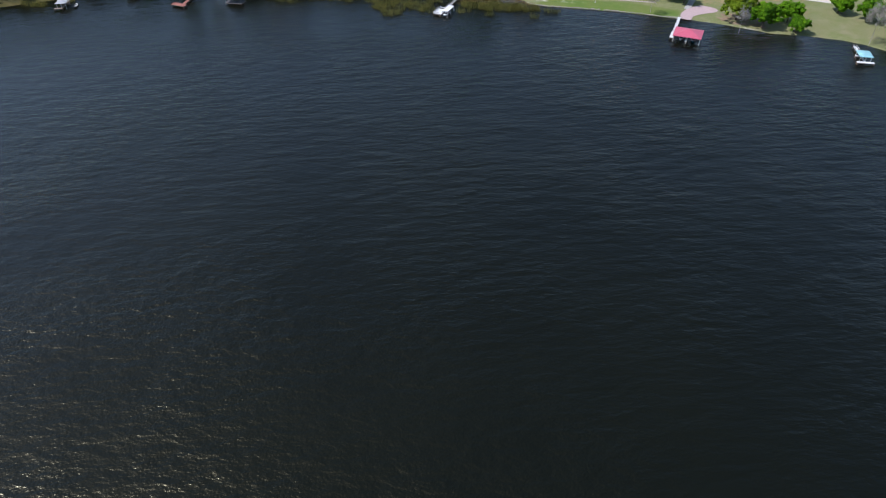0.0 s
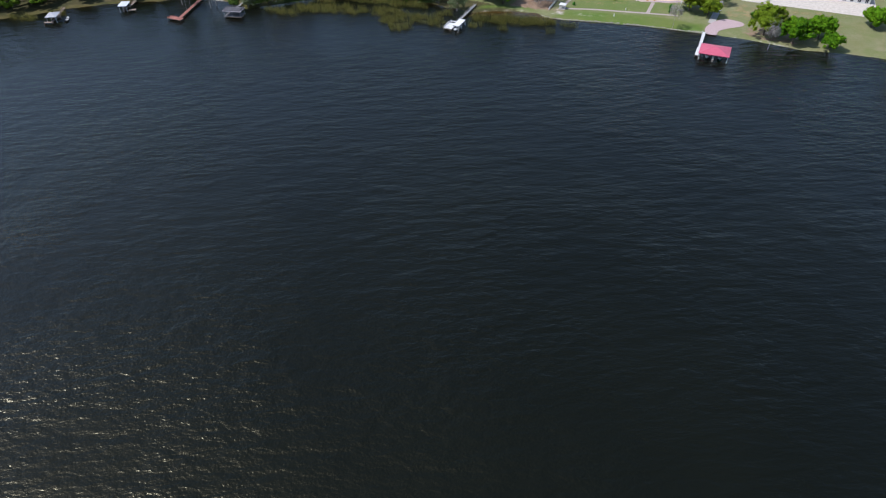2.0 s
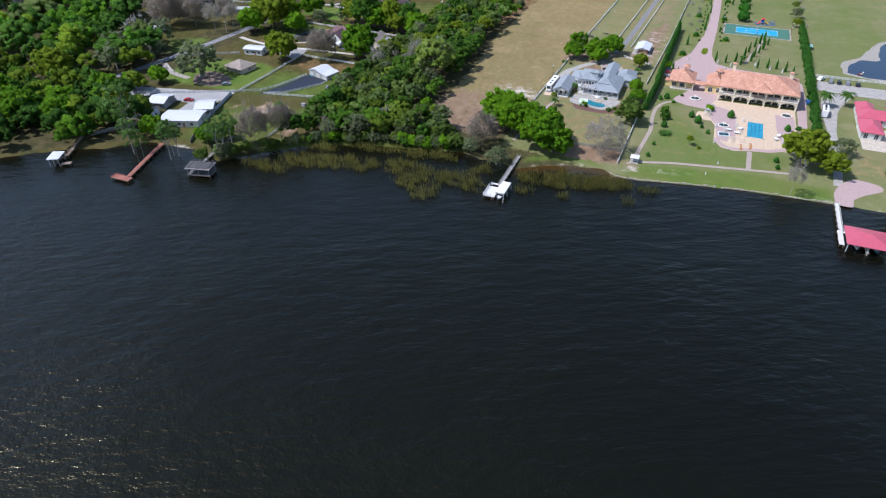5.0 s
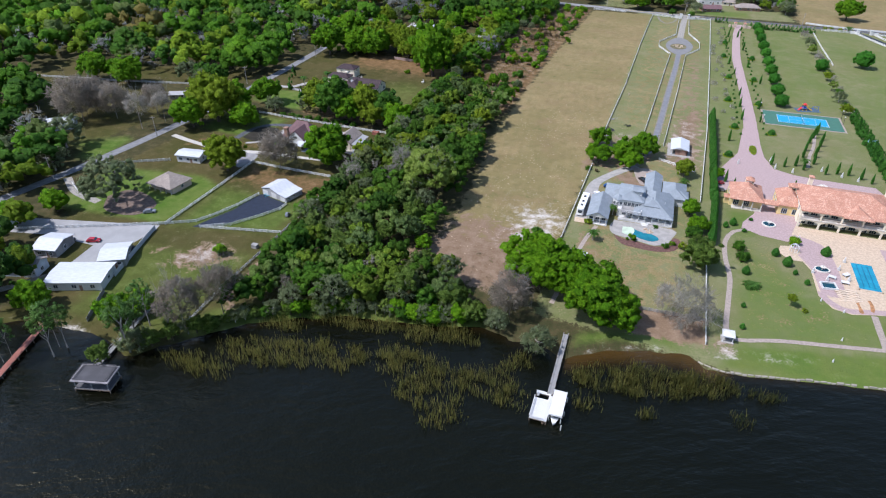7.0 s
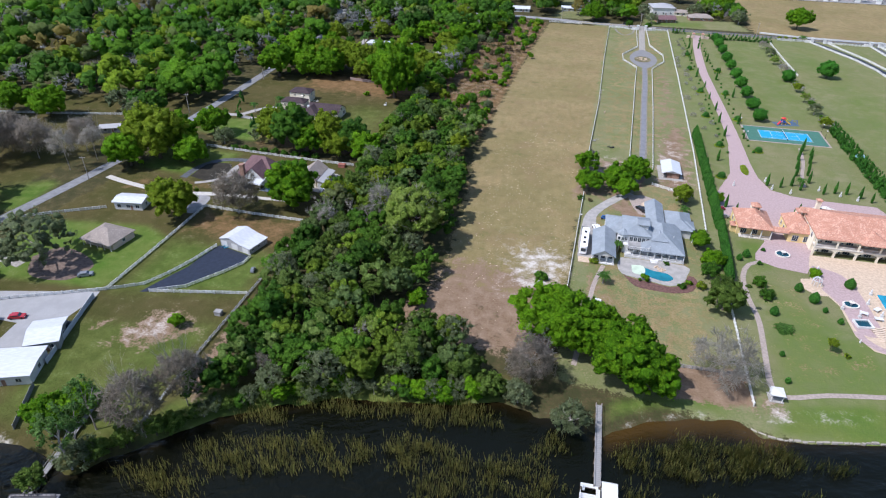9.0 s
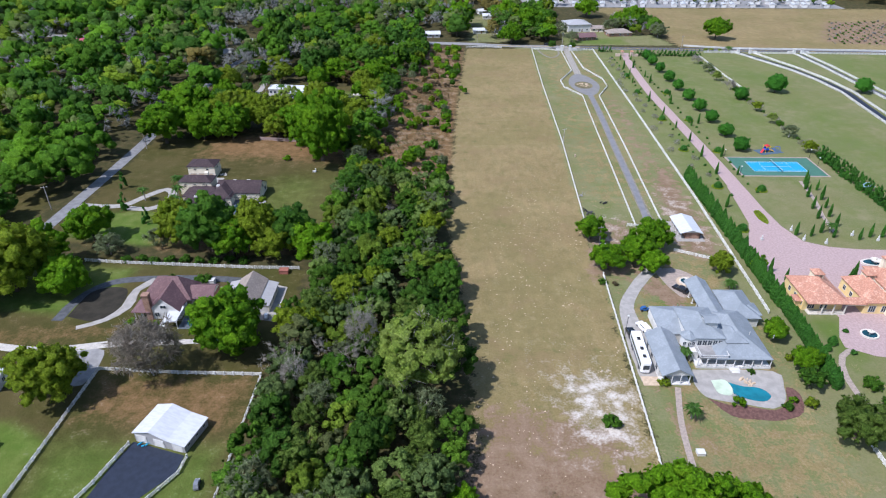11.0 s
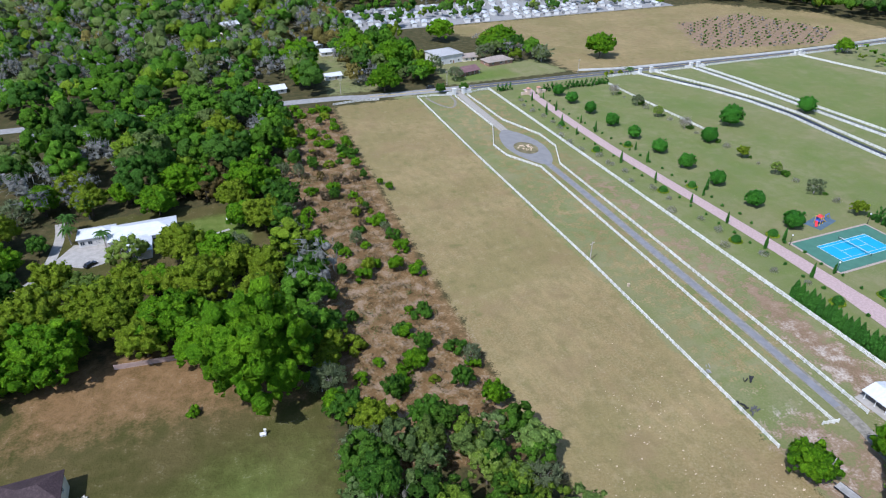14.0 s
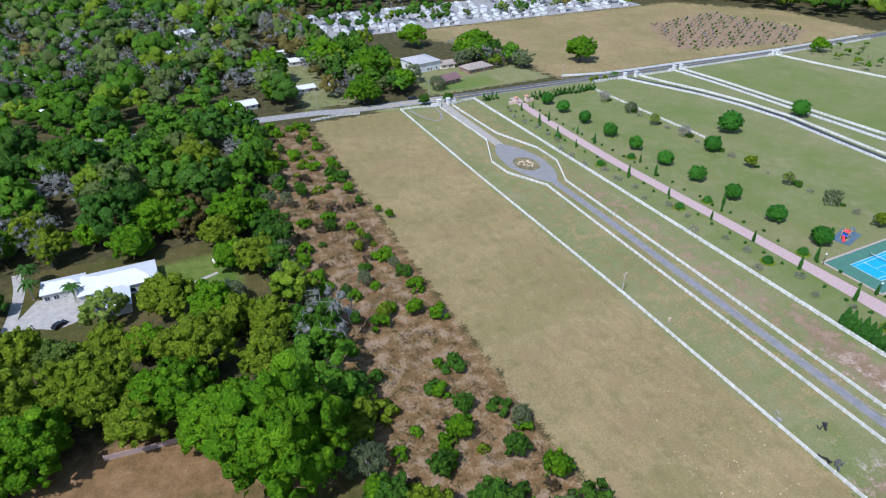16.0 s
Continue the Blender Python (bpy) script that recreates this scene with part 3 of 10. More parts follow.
# land cover: attribute, value, feather, outline
COVER = [
    ("grass", 1, 4, [(-101, 236), (-60, 230), (-14, 233), (60, 225), (200, 200), (260, 520), (-30, 520), (-101, 522)]),
    ("turf", 1, 3, [(-206, 190), (-172, 196), (-166, 205), (-166, 312), (-228, 318), (-234, 255), (-228, 238), (-212, 226), (-206, 206)]),
    ("turf", 1, 3, [(-262, 146), (-243, 160), (-208, 190), (-204, 197), (-210, 194), (-236, 175), (-258, 156)]),
    ("turf", 1, 4, [(-232, 322), (-166, 326), (-163, 374), (-184, 390), (-232, 392)]),
    ("turf", 0.9, 5, [(-212, 424), (-164, 424), (-162, 452), (-214, 456)]),
    ("turf", 0.9, 6, [(-330, 330), (-242, 330), (-240, 352), (-330, 345)]),
    ("turf", 0.9, 8, [(-330, 316), (-290, 290), (-262, 264), (-250, 282), (-246, 320), (-330, 335)]),
    ("lush", 0.9, 4, [(-256, 272), (-248, 262), (-242, 266), (-243, 280), (-250, 284)]),
    ("grass", 1, 5, [(-75, 528), (-18, 528), (-22, 552), (-72, 566)]),
    ("grass", 0.7, 6, [(-125, 532), (-100, 532), (-104, 610), (-122, 610)]),
    ("lush", 1, 3, [(-232, 238), (-198, 240), (-197, 262), (-206, 266), (-234, 262)]),
    ("lush", 0.6, 6, [(-196, 240), (-168, 245), (-168, 262), (-196, 262)]),
    ("lush", 0.5, 5, [(-194, 204), (-168, 205), (-168, 236), (-196, 230)]),
    ("lush", 0.85, 4, [(-228, 296), (-206, 294), (-204, 312), (-228, 314)]),
    ("lush", 0.50, 14, [(-190, 332), (-167, 330), (-167, 362), (-182, 362), (-188, 354)]),
    ("lush", 0.9, 3, [(-208, 322), (-196, 322), (-196, 334), (-214, 340), (-228, 338), (-228, 326)]),
    ("lush", 0.8, 2.5, [(-66, 231), (-14, 234), (-14, 244), (-34, 245), (-62, 239)]),
    ("lush", 0.55, 5, [(-62, 240), (-24, 248), (-24, 258), (-45, 262), (-60, 286)]),
    ("lush", 0.65, 3, [(-61, 284), (-55, 284), (-55, 296), (-62, 296)]),
    ("lush", 0.42, 14, [(-64, 320), (-46, 340), (-44, 510), (-64, 510)]),
    ("lush", 0.40, 16, [(-45, 383), (-14, 383), (-12, 505), (-45, 505)]),
    ("lush", 0.45, 25, [(-12, 335), (20, 335), (16, 508), (-12, 508)]),
    ("lush", 0.45, 20, [(35, 390), (100, 420), (96, 508), (40, 508)]),
    ("lush", 0.8, 3, [(-185, 430), (-168, 430), (-168, 446), (-185, 446)]),
    ("lush", 0.7, 2, [(-92, 296.5), (-85, 296.5), (-84, 301), (-91, 302)]),
    ("lush", 0.7, 4, [(-70, 530), (-40, 530), (-42, 542), (-70, 544)]),
    ("dry", 1, 3.5, [(-94, 519), (-101.5, 258), (-104, 246), (-112, 243), (-128, 250), (-129, 262), (-129.5, 276), (-130.5, 295), (-133.5, 327), (-133, 368), (-131.5, 420), (-126, 519)]),
    ("dry", 0.55, 8, [(-99, 240), (-70, 246), (-72, 268), (-99, 272)]),
    ("dry", 0.455, 10, [(-98, 345), (-68, 340), (-62, 515), (-92, 515)]),
    ("dry", 0.9, 7, [(-45, 630), (-5, 634), (150, 634), (195, 580), (190, 519), (60, 521), (20, 523), (-16, 526), (-18, 540), (-14, 560)]),
    ("dry", 0.30, 9, [(-61, 243), (-36, 249), (-46, 262), (-51, 280), (-61, 284)]),
    ("dry", 0.45, 8, [(-12, 252), (30, 252), (30, 272), (-8, 270)]),
    ("dirt", 0.9, 7, [(-141, 241), (-104, 240), (-103, 256), (-118, 262), (-129, 262), (-133, 252)]),
    ("dirt", 0.7, 8, [(-130, 258), (-104, 258), (-103, 268), (-129, 272)]),
    ("litter", 0.78, 12, [(-212, 376), (-180, 374), (-166, 372), (-164, 396), (-214, 398)]),
    ("litter", 0.8, 5, [(-160, 350), (-134, 345), (-131, 420), (-127, 518), (-144, 524), (-157, 455), (-160, 415)]),
    ("dry", 0.40, 7, [(-160, 350), (-134, 345), (-131, 420), (-127, 518), (-144, 524), (-157, 455), (-160, 415)]),
    ("dirt", 0.40, 7, [(-160, 350), (-134, 345), (-131, 420), (-127, 518), (-144, 524), (-157, 455), (-160, 415)]),
    ("dirt", 0.95, 2.5, [(-82, 236), (-74, 235.4), (-67.6, 236.4), (-67.4, 246), (-82, 244.4)]),
    ("dirt", 0.8, 2.5, [(-93, 306), (-86, 297.5), (-83.5, 303), (-88, 311)]),
    ("dirt", 0.6, 5, [(-104, 308), (-84, 312), (-80, 330), (-100, 334)]),
    ("litter", 0.6, 6, [(-195, 266), (-168, 263), (-168, 277), (-195, 277)]),
    ("dirt", 0.6, 4, [(-1, 238), (16, 237), (14, 250), (-2, 248)]),
    ("dirt", 0.7, 6, [(88, 590), (150, 600), (164, 540), (126, 522), (62, 538)]),
    ("dry", 0.5, 8, [(-100, 258), (-70, 258), (-70, 300), (-72, 330), (-98, 334)]),
    ("dirt", 0.45, 8, [(-99, 262), (-90, 262), (-96, 276), (-99, 276)]),
    ("dirt", 0.46, 9, [(-79, 350), (-67, 350), (-65.5, 440), (-74, 440)]),
    ("sand", 0.62, 6, [(-113.5, 263.5), (-104, 261.5), (-101.6, 266), (-102, 278), (-108, 281), (-115, 277)]),
    ("sand", 0.24, 10, [(-116, 258), (-102, 254), (-101, 284), (-118, 284)]),
    ("sand", 0.75, 2, [(-199, 193.6), (-195, 192.6), (-190, 195.6), (-184.6, 199.4), (-186.7, 201.4), (-193, 199), (-199, 197)]),
    ("litter", 0.6, 5, [(-206, 320), (-168, 318), (-168, 330), (-206, 332)]),
    ("turf", 1, 4, [(-166, 205), (-150, 213), (-112, 226), (-108, 234), (-140, 236), (-166, 222)]),
    ("lush", 0.7, 3, [(-166, 205), (-150, 213), (-112, 226), (-108, 231), (-140, 230), (-166, 214)]),
    ("litter", 0.5, 6, [(-225, 282), (-196, 288), (-196, 292), (-225, 290)]),
    ("dirt", 0.85, 8, [(-79, 320), (-69, 318), (-67.6, 352), (-67.4, 372), (-74, 366), (-77, 352)]),
    ("dirt", 0.6, 5, [(-100, 322), (-86, 326), (-88, 338), (-98, 338)]),
    ("dirt", 0.6, 7, [(-79, 320), (-68, 318), (-67.5, 352), (-72, 366), (-78, 350)]),
    ("dirt", 0.42, 10, [(-76, 350), (-67, 350), (-66, 400), (-74, 396)]),
    ("sand", 0.37, 9, [(-79, 322), (-69, 320), (-68, 350), (-74, 362), (-79, 345)]),
    ("sand", 0.27, 8, [(-100, 318), (-86, 322), (-88, 340), (-98, 342)]),
    ("dirt", 0.55, 6, [(-98, 304), (-86, 312), (-84, 330), (-98, 334)]),
    ("sand", 0.50, 2.5, [(-66.4, 233.6), (-62, 233.4), (-61.6, 238), (-65.6, 239.6)]),
    ("sand", 0.38, 2.5, [(-62, 235), (-50, 237.4), (-49, 239), (-60, 237.6)]),
    ("dirt", 0.55, 2, [(-67, 234.6), (-61.6, 235), (-61.6, 240.6), (-66.6, 241)]),
    ("sand", 0.42, 4, [(-185, 226), (-183.6, 233), (-179, 236), (-176, 229), (-180, 226.6)]),
    ("dirt", 0.75, 6, [(-186, 224.6), (-185, 234), (-178, 238), (-171, 232), (-178, 225)]),
    ("dirt", 0.6, 3, [(-194, 227), (-190, 232.6), (-188.6, 230.4), (-192, 226)]),
    ("dirt", 0.7, 3, [(-166, 218), (-166, 234), (-162.6, 234), (-160.6, 214.6)]),
    ("sand", 0.28, 1.6, [(-93.4, 224.6), (-85.9, 229.3), (-76, 232.6), (-70, 233.4), (-76, 234.0), (-86, 230.8), (-93, 226)]),
    ("lush", 0.8, 3, [(-92, 228), (-86, 232), (-72, 235), (-72, 238), (-84, 236), (-92, 232)]),
    ("sand", 0.45, 3, [(-18, 235.5), (12, 234.5), (12, 237), (-18, 238)]),
]


def grid_lines(stops):
    out = []
    for a, b, step in stops:
        out += list(np.arange(a, b, step))
    return np.array(out + [stops[-1][1]])


def build_ground():
    xs = grid_lines([(-4000, -1000, 1500), (-1000, -430, 95), (-430, -246, 8), (-246, 60, 1.5), (60, 260, 8), (260, 1000, 105), (1000, 4000, 1500)])
    ys = grid_lines([(-3000, -600, 1200), (-600, 130, 73), (130, 160, 6), (160, 194, 2), (194, 540, 1.5), (540, 860, 8), (860, 1200, 85), (1200, 4500, 1650)])
    X, Y = np.meshgrid(xs, ys)
    jit = np.array([noise.noise((float(a) * 0.22, float(b) * 0.22, 0.0)) + 0.6 * noise.noise((float(a) * 0.7, float(b) * 0.7, 4.0)) for a, b in zip(X.ravel(), Y.ravel())]).reshape(X.shape)
    d = Y - shore_y(X) + jit * np.where(X > -66, 0.3, 0.8)
    Z = np.where(d > 0, np.minimum(0, WATER_Z + 0.03 + 0.22 * d), np.maximum(-4, WATER_Z + 0.03 + 0.16 * d))
    nx, ny = len(xs), len(ys)
    idx = np.arange(nx * ny).reshape(ny, nx)
    quads = np.stack([idx[:-1, :-1], idx[:-1, 1:], idx[1:, 1:], idx[1:, :-1]], -1).reshape(-1, 4)
    me = bpy.data.meshes.new("ground")
    me.from_pydata(np.stack([X, Y, Z], -1).reshape(-1, 3).tolist(), [], quads.tolist())
    me.polygons.foreach_set("use_smooth", [True] * len(me.polygons))
    me.materials.append(MG)
    px, py = X.ravel(), Y.ravel()
    for key in ("grass", "turf", "lush", "litter", "dry", "dirt", "sand"):
        val = np.zeros(px.shape)
        for name, v, feather, poly in COVER:
            if name == key:
                val = np.maximum(val, v * soft_in(px, py, poly, feather))
        me.attributes.new(key, "FLOAT", "POINT").data.foreach_set("value", val.astype(np.float32))
    me.update()
    return tagged(new("ground", me), "flat sandy ground with lawns, dry pasture and leaf litter", "ground", kind="structure")


build_ground()


def build_lake():
    xs = grid_lines([(-4000, -1000, 1500), (-1000, -250, 75), (-250, 60, 2.5), (60, 1000, 94), (1000, 4000, 1500)])
    ys = grid_lines([(-3000, -600, 1200), (-600, 150, 75), (150, 240, 2.5)])
    X, Y = np.meshgrid(xs, ys)
    nx, ny = len(xs), len(ys)
    idx = np.arange(nx * ny).reshape(ny, nx)
    quads = np.stack([idx[:-1, :-1], idx[:-1, 1:], idx[1:, 1:], idx[1:, :-1]], -1).reshape(-1, 4)
    me = bpy.data.meshes.new("lake")
    me.from_pydata(np.stack([X, Y, np.full(X.shape, WATER_Z)], -1).reshape(-1, 3).tolist(), [], quads.tolist())
    me.materials.append(MWATER)
    near = np.clip(1 - (shore_y(X) - Y) / 7, 0, 1) * soft_in(X.ravel(), Y.ravel(), [(-94, 218), (-64, 224), (-64, 240), (-94, 236)], 4).reshape(X.shape)
    near = np.maximum(near, 0.35 * np.clip(1 - (shore_y(X) - Y) / 5, 0, 1))
    me.attributes.new("shallow", "FLOAT", "POINT").data.foreach_set("value", near.ravel().astype(np.float32))
    me.update()
    return tagged(new("lake", me), "dark tannin-brown lake rippled by a light wind", "lake", kind="structure")


build_lake()

# ---------------------------------------------------------------- roads, drives, paths
def road(name, pts, width, mat, label, z=0.03, curve=True, category="road", kind="structure"):
    return solid(name, ribbon(pts, width, -0.05, z, curve), mat, label, category, kind)


def paved(name, pts, mat, label, z=0.03, rounded=False, category="paving", kind="structure", wob=0.1):
    return solid(name, MB().slab(blob(pts, wob) if rounded else pts, -0.05, z), mat, label, category, kind)


road("road", [(-400, 545), (-150.7, 531), (-110, 526.2), (-60, 522.3), (-20, 520.2), (54, 516.8), (105, 514.3), (180, 515), (420, 522)], 5.4, MROAD, "grey two-lane road with a worn surface", 0.03)
road("road", [(-68, 522.8), (-20, 520.2), (54, 516.8), (105, 514.3), (180, 515), (420, 522)], 4.9, MASPH, "newer dark asphalt stretch of the two-lane road", 0.045)
for off in (-0.12, 0.12):
    road("road_marking", [(-110, 526.2 + off), (-60, 522.3 + off), (-20, 520.2 + off), (54, 516.8 + off), (105, 514.3 + off), (180, 515 + off)], 0.1, plain("yellow_paint_%d" % (off > 0), (0.55, 0.38, 0.06), 0.7), "yellow centre line on the road", 0.055, category="road marking")
road("road", [(-262, 190), (-250, 228), (-243, 258), (-238, 292), (-235.3, 330), (-234.6, 380), (-235.8, 430), (-234.4, 482), (-226, 536)], 3.5, plain("lane_asphalt", (0.195, 0.195, 0.198), 0.9, var=0.2, scale=2), "narrow grey lane with sandy verges", 0.034)
# the long gravel drive between its fences, with a turning circle
road("driveway", [(-75.5, 520), (-76.3, 505), (-77, 482), (-77.4, 470)], 3.0, MGRAVEL, "pale gravel entrance drive", 0.034, category="driveway")
road("driveway", [(-77.3, 446), (-78.2, 420), (-79.8, 390), (-81.6, 352), (-82.8, 333), (-85.5, 322), (-87.6, 313)], 2.4, MDULL, "dusty gravel drive with a blue-grey strip down the middle", 0.034, category="driveway")
road("driveway", [(-77.3, 446), (-78.2, 420), (-79.8, 390), (-81.6, 352), (-82.8, 336)], 1.5, MSTRIP, "blue-grey crushed stone strip along the drive", 0.046, category="driveway")
ring = [(-77.4 + 6.2 * math.copysign(abs(math.cos(t)) ** 1.35, math.cos(t)), 458 + 16.0 * math.copysign(abs(math.sin(t)) ** 1.1, math.sin(t))) for t in (2 * math.pi * i / 28 for i in range(28))]
paved("turning_circle", ring, MRINGG, "oval gravel turning place round a planted island", 0.038, category="driveway")
road("path", [(-90, 517), (-88.5, 508), (-85, 502), (-81, 508), (-80, 516)], 1.0, MDULL, "sandy track looping at the road", 0.032, category="path")
# house drive by the blue-roofed house
road("driveway", [(-86.5, 315), (-90.5, 310.5), (-94.5, 304.5), (-97, 299), (-97.3, 292), (-97.6, 284), (-97.8, 277)], [2.6, 2.6, 2.6, 3.0, 4.2, 4.2, 3.4], MCONC, "pale concrete house drive", 0.036, category="driveway")
paved("driveway_loop", [(-87.5, 313.5), (-83, 314.2), (-79.5, 311.5), (-78.5, 307.5), (-80, 303.8), (-84, 302.8), (-85.2, 304.4), (-86.4, 308)], MPATH, "paved turning loop before the porch", 0.040, True, category="driveway")
paved("apron", [(-99.4, 276), (-95.5, 276), (-95.5, 278.2), (-99.4, 278.4)], MTERR, "sandy parking apron beside the house", 0.042)
# pink paver drive and forecourt
DRIVE = [(-47.6, 512), (-50.2, 491), (-52.3, 450), (-52.2, 426), (-51.7, 395), (-51.6, 372), (-52, 356)]
road("driveway", DRIVE, [3.6, 3.4, 3.6, 3.6, 3.6, 3.8, 4.6], MPINK, "pink brick-paver drive", 0.05, category="driveway")
paved("forecourt", [(-54.4, 358), (-49.6, 358), (-49.8, 345), (-49.4, 335), (-47.4, 327), (-42.4, 324.4), (-36, 323.4), (-21, 323), (-18.6, 316), (-18, 302), (-18.5, 279), (-21, 279), (-21, 309), (-43, 309), (-43, 297.5), (-46, 288), (-48, 283.5), (-54, 284.5), (-58.5, 287), (-58, 290), (-54.8, 296.2), (-54.4, 308), (-61.6, 308), (-64.2, 309), (-64.2, 317), (-61.4, 325), (-57, 336)], MPINK, "broad pink brick-paver forecourt", 0.044, category="paving")
paved("terrace", [(-45.4, 292.3), (-21.6, 292.3), (-21.6, 276), (-24, 262), (-29, 259.2), (-33.4, 258.4), (-38.5, 256.9), (-42, 257.8), (-44.2, 261.9), (-44.4, 272), (-48, 281), (-46.6, 288)], MTERR, "tan paved pool terrace with swirling joints", 0.05, category="terrace")
paved("terrace_walk", [(-46.2, 287.5), (-39.6, 283), (-38.6, 264.5), (-43.2, 263.2), (-44.2, 272), (-47.4, 281)], MPINK, "pink paver walk beside the pool terrace", 0.058, True)
paved("terrace_walk", [(-27.4, 287), (-22.2, 286), (-22.4, 274), (-24, 264), (-26.6, 270)], MPINK, "pink paver walk beside the pool terrace", 0.058, True)
road("terrace_walk", [(-43.4, 263.6), (-43.0, 261.2), (-41.0, 258.8), (-38.4, 258.0), (-33.2, 259.4), (-29, 260.2), (-25, 262.6)], 1.7, MPINK, "pink paver border of the pool terrace", 0.060, category="path")
road("path", [(-56.8, 286.6), (-60.4, 284.4), (-62.6, 279), (-62.9, 271), (-62.2, 262.5), (-63, 252), (-63.6, 243), (-61.6, 240.6), (-54, 242.9), (-42.4, 245.1), (-34.4, 246.6), (-24, 248.4)], 1.1, MPATH, "curving mauve paver garden path", 0.04, category="path")
road("path", [(-34.2, 257.8), (-34.3, 247)], 1.3, MPATH, "short mauve paver garden path", 0.042, category="path")
road("path", [(-31.6, 362), (-33.4, 350), (-36, 340), (-37.4, 331.4)], 1.0, MPATH, "paved walk between cypresses", 0.04, category="path")
# red house
road("driveway", [(-12.6, 246), (-11.6, 262), (-11.8, 284), (-11, 300), (-8, 312)], [2.2, 2.2, 2.4, 4.5, 9.0], MCONC, "pale concrete drive to the house", 0.036, category="driveway")
road("driveway", [(-14, 318), (0, 317), (30, 318), (60, 320)], 9.0, MCONC, "pale concrete drive along the white wall", 0.040, category="driveway")
paved("boat_landing", [(-13.6, 236.4), (-13.8, 242), (-11.5, 248), (-8, 251.4), (-2.6, 250), (-2.4, 247), (-6, 244), (-9.4, 240), (-10, 236.2)], MPINK, "mauve paved landing by the lake", 0.044, True)
MPATIO = plain("pale_patio", (0.46, 0.405, 0.33), 0.85, var=0.16, scale=3)
paved("patio", [(-4.6, 271.4), (40, 271), (40, 290), (4, 288), (-4.6, 281)], MPATIO, "pale stone patio beside the house", 0.046)
# lots to the west
road("driveway", [(-233, 288), (-224, 285.6), (-210, 283.6), (-198, 285.6), (-190, 286.2), (-176, 287)], [1.9, 1.7, 2.0, 2.0, 1.6, 1.0], MWGRAV, "narrow white shell drive", 0.036, category="driveway")
paved("gravel_yard", [(-213, 282), (-200, 284.4), (-197.4, 281), (-197.8, 274.5), (-202, 275.5), (-208, 278)], MROAD, "grey gravel yard before the barn", 0.032, True)
paved("asphalt_yard", [(-190, 241), (-187.8, 246.6), (-185.4, 252), (-184.6, 257), (-183.2, 262), (-174.2, 259.4), (-174.4, 256), (-178, 251.6), (-182, 246), (-187, 241.8)], MASPHD, "fresh black asphalt apron before the barn", 0.040, category="driveway")
paved("driveway_apron", [(-236, 230), (-198.2, 239), (-197.6, 236.6), (-199, 228), (-200, 219), (-206, 217), (-207, 226), (-222, 226), (-240, 222)], plain("pale_concrete", (0.29, 0.285, 0.28), 0.85, var=0.1, scale=0.8), "pale concrete yard round the workshop", 0.036)
road("driveway", [(-241, 252), (-232, 246), (-222, 243.6)], 2.2, MGRAVEL, "short gravel drive off the lane", 0.036, category="driveway")
paved("leaf_bed", [(-222, 247), (-217, 240.6), (-208, 241), (-206, 247), (-212, 251), (-219, 252)], plain("leaf_litter", (0.16, 0.115, 0.09), 0.95, var=0.3, scale=4), "leaf litter under a large tree", 0.034, True, category="ground patch")
road("driveway", [(-212, 292.6), (-211.4, 300), (-207, 306.4), (-196, 308.2), (-183, 308), (-176, 306.8)], 2.2, MASPH, "blue-grey asphalt drive round the house", 0.036, category="driveway")
road("driveway", [(-207, 290.4), (-202.6, 293), (-200.2, 297.4), (-200.6, 303.6), (-198, 307.6)], [1.2, 1.4, 2.4, 1.6, 2.2], MCONC, "pale concrete front walk", 0.046, category="driveway")
# Tree shade over the drive island, laid down as a dark patch.
paved("mulch_bed", [(-210.6, 294), (-204, 292.6), (-201.6, 297), (-203, 304), (-209.6, 303)], plain("lawn_shade", (0.030, 0.026, 0.018), 0.95, var=0.3), "dark patch standing for tree shade on the lawn", 0.040, True, category="flower bed")
paved("concrete_yard", [(-183, 296), (-168.4, 293), (-168.6, 305.2), (-171, 306), (-183, 305)], MCONC, "concrete yard round the workshop", 0.036)
road("driveway", [(-233, 343), (-222, 342.6), (-217.6, 348.5), (-213.6, 353), (-210.6, 350), (-210.6, 344.6), (-213.6, 341), (-219.6, 341.6)], 2.2, MCONC, "pale concrete loop drive", 0.038, category="driveway")
paved("garage_apron", [(-209, 356.5), (-200, 355.5), (-199.6, 361), (-209, 361.2)], MCONC, "pale concrete apron before the garage", 0.042)
paved("entry_walk", [(-209, 343), (-204, 343), (-200, 337), (-205, 336.6), (-209, 339)], MCONC, "pale stone entry paving by the door", 0.044, True)
paved("pool_deck", [(-194.4, 336), (-183.6, 334.8), (-183.6, 346.4), (-185.2, 346.4), (-185.4, 353.6), (-192, 353), (-194.4, 340)], MCONC, "pale concrete pool deck", 0.046)
# The dimness under the screen cage is put into this deck's colour.
paved("pool_deck", [(-192.6, 337.6), (-185.3, 337.2), (-185.4, 346.6), (-192.4, 347)], plain("screen_shade_deck", (0.10, 0.115, 0.13), 0.7), "pool deck darkened for the shade of its screen", 0.056)
road("driveway", [(-232, 422), (-220, 424), (-213.6, 432), (-211.6, 446), (-212.4, 456)], 2.2, MCONC, "pale concrete curving drive", 0.038, category="driveway")
paved("parking_court", [(-208, 443), (-199.6, 440), (-199, 433), (-204, 430.6), (-208.6, 432.6), (-210.4, 428.6), (-214, 431)], MCONC, "pale concrete parking court", 0.042, True)
road("path", [(-186, 434.6), (-180, 434.8), (-172.4, 437.2)], 0.9, MCONC, "narrow concrete garden path", 0.04, category="path")
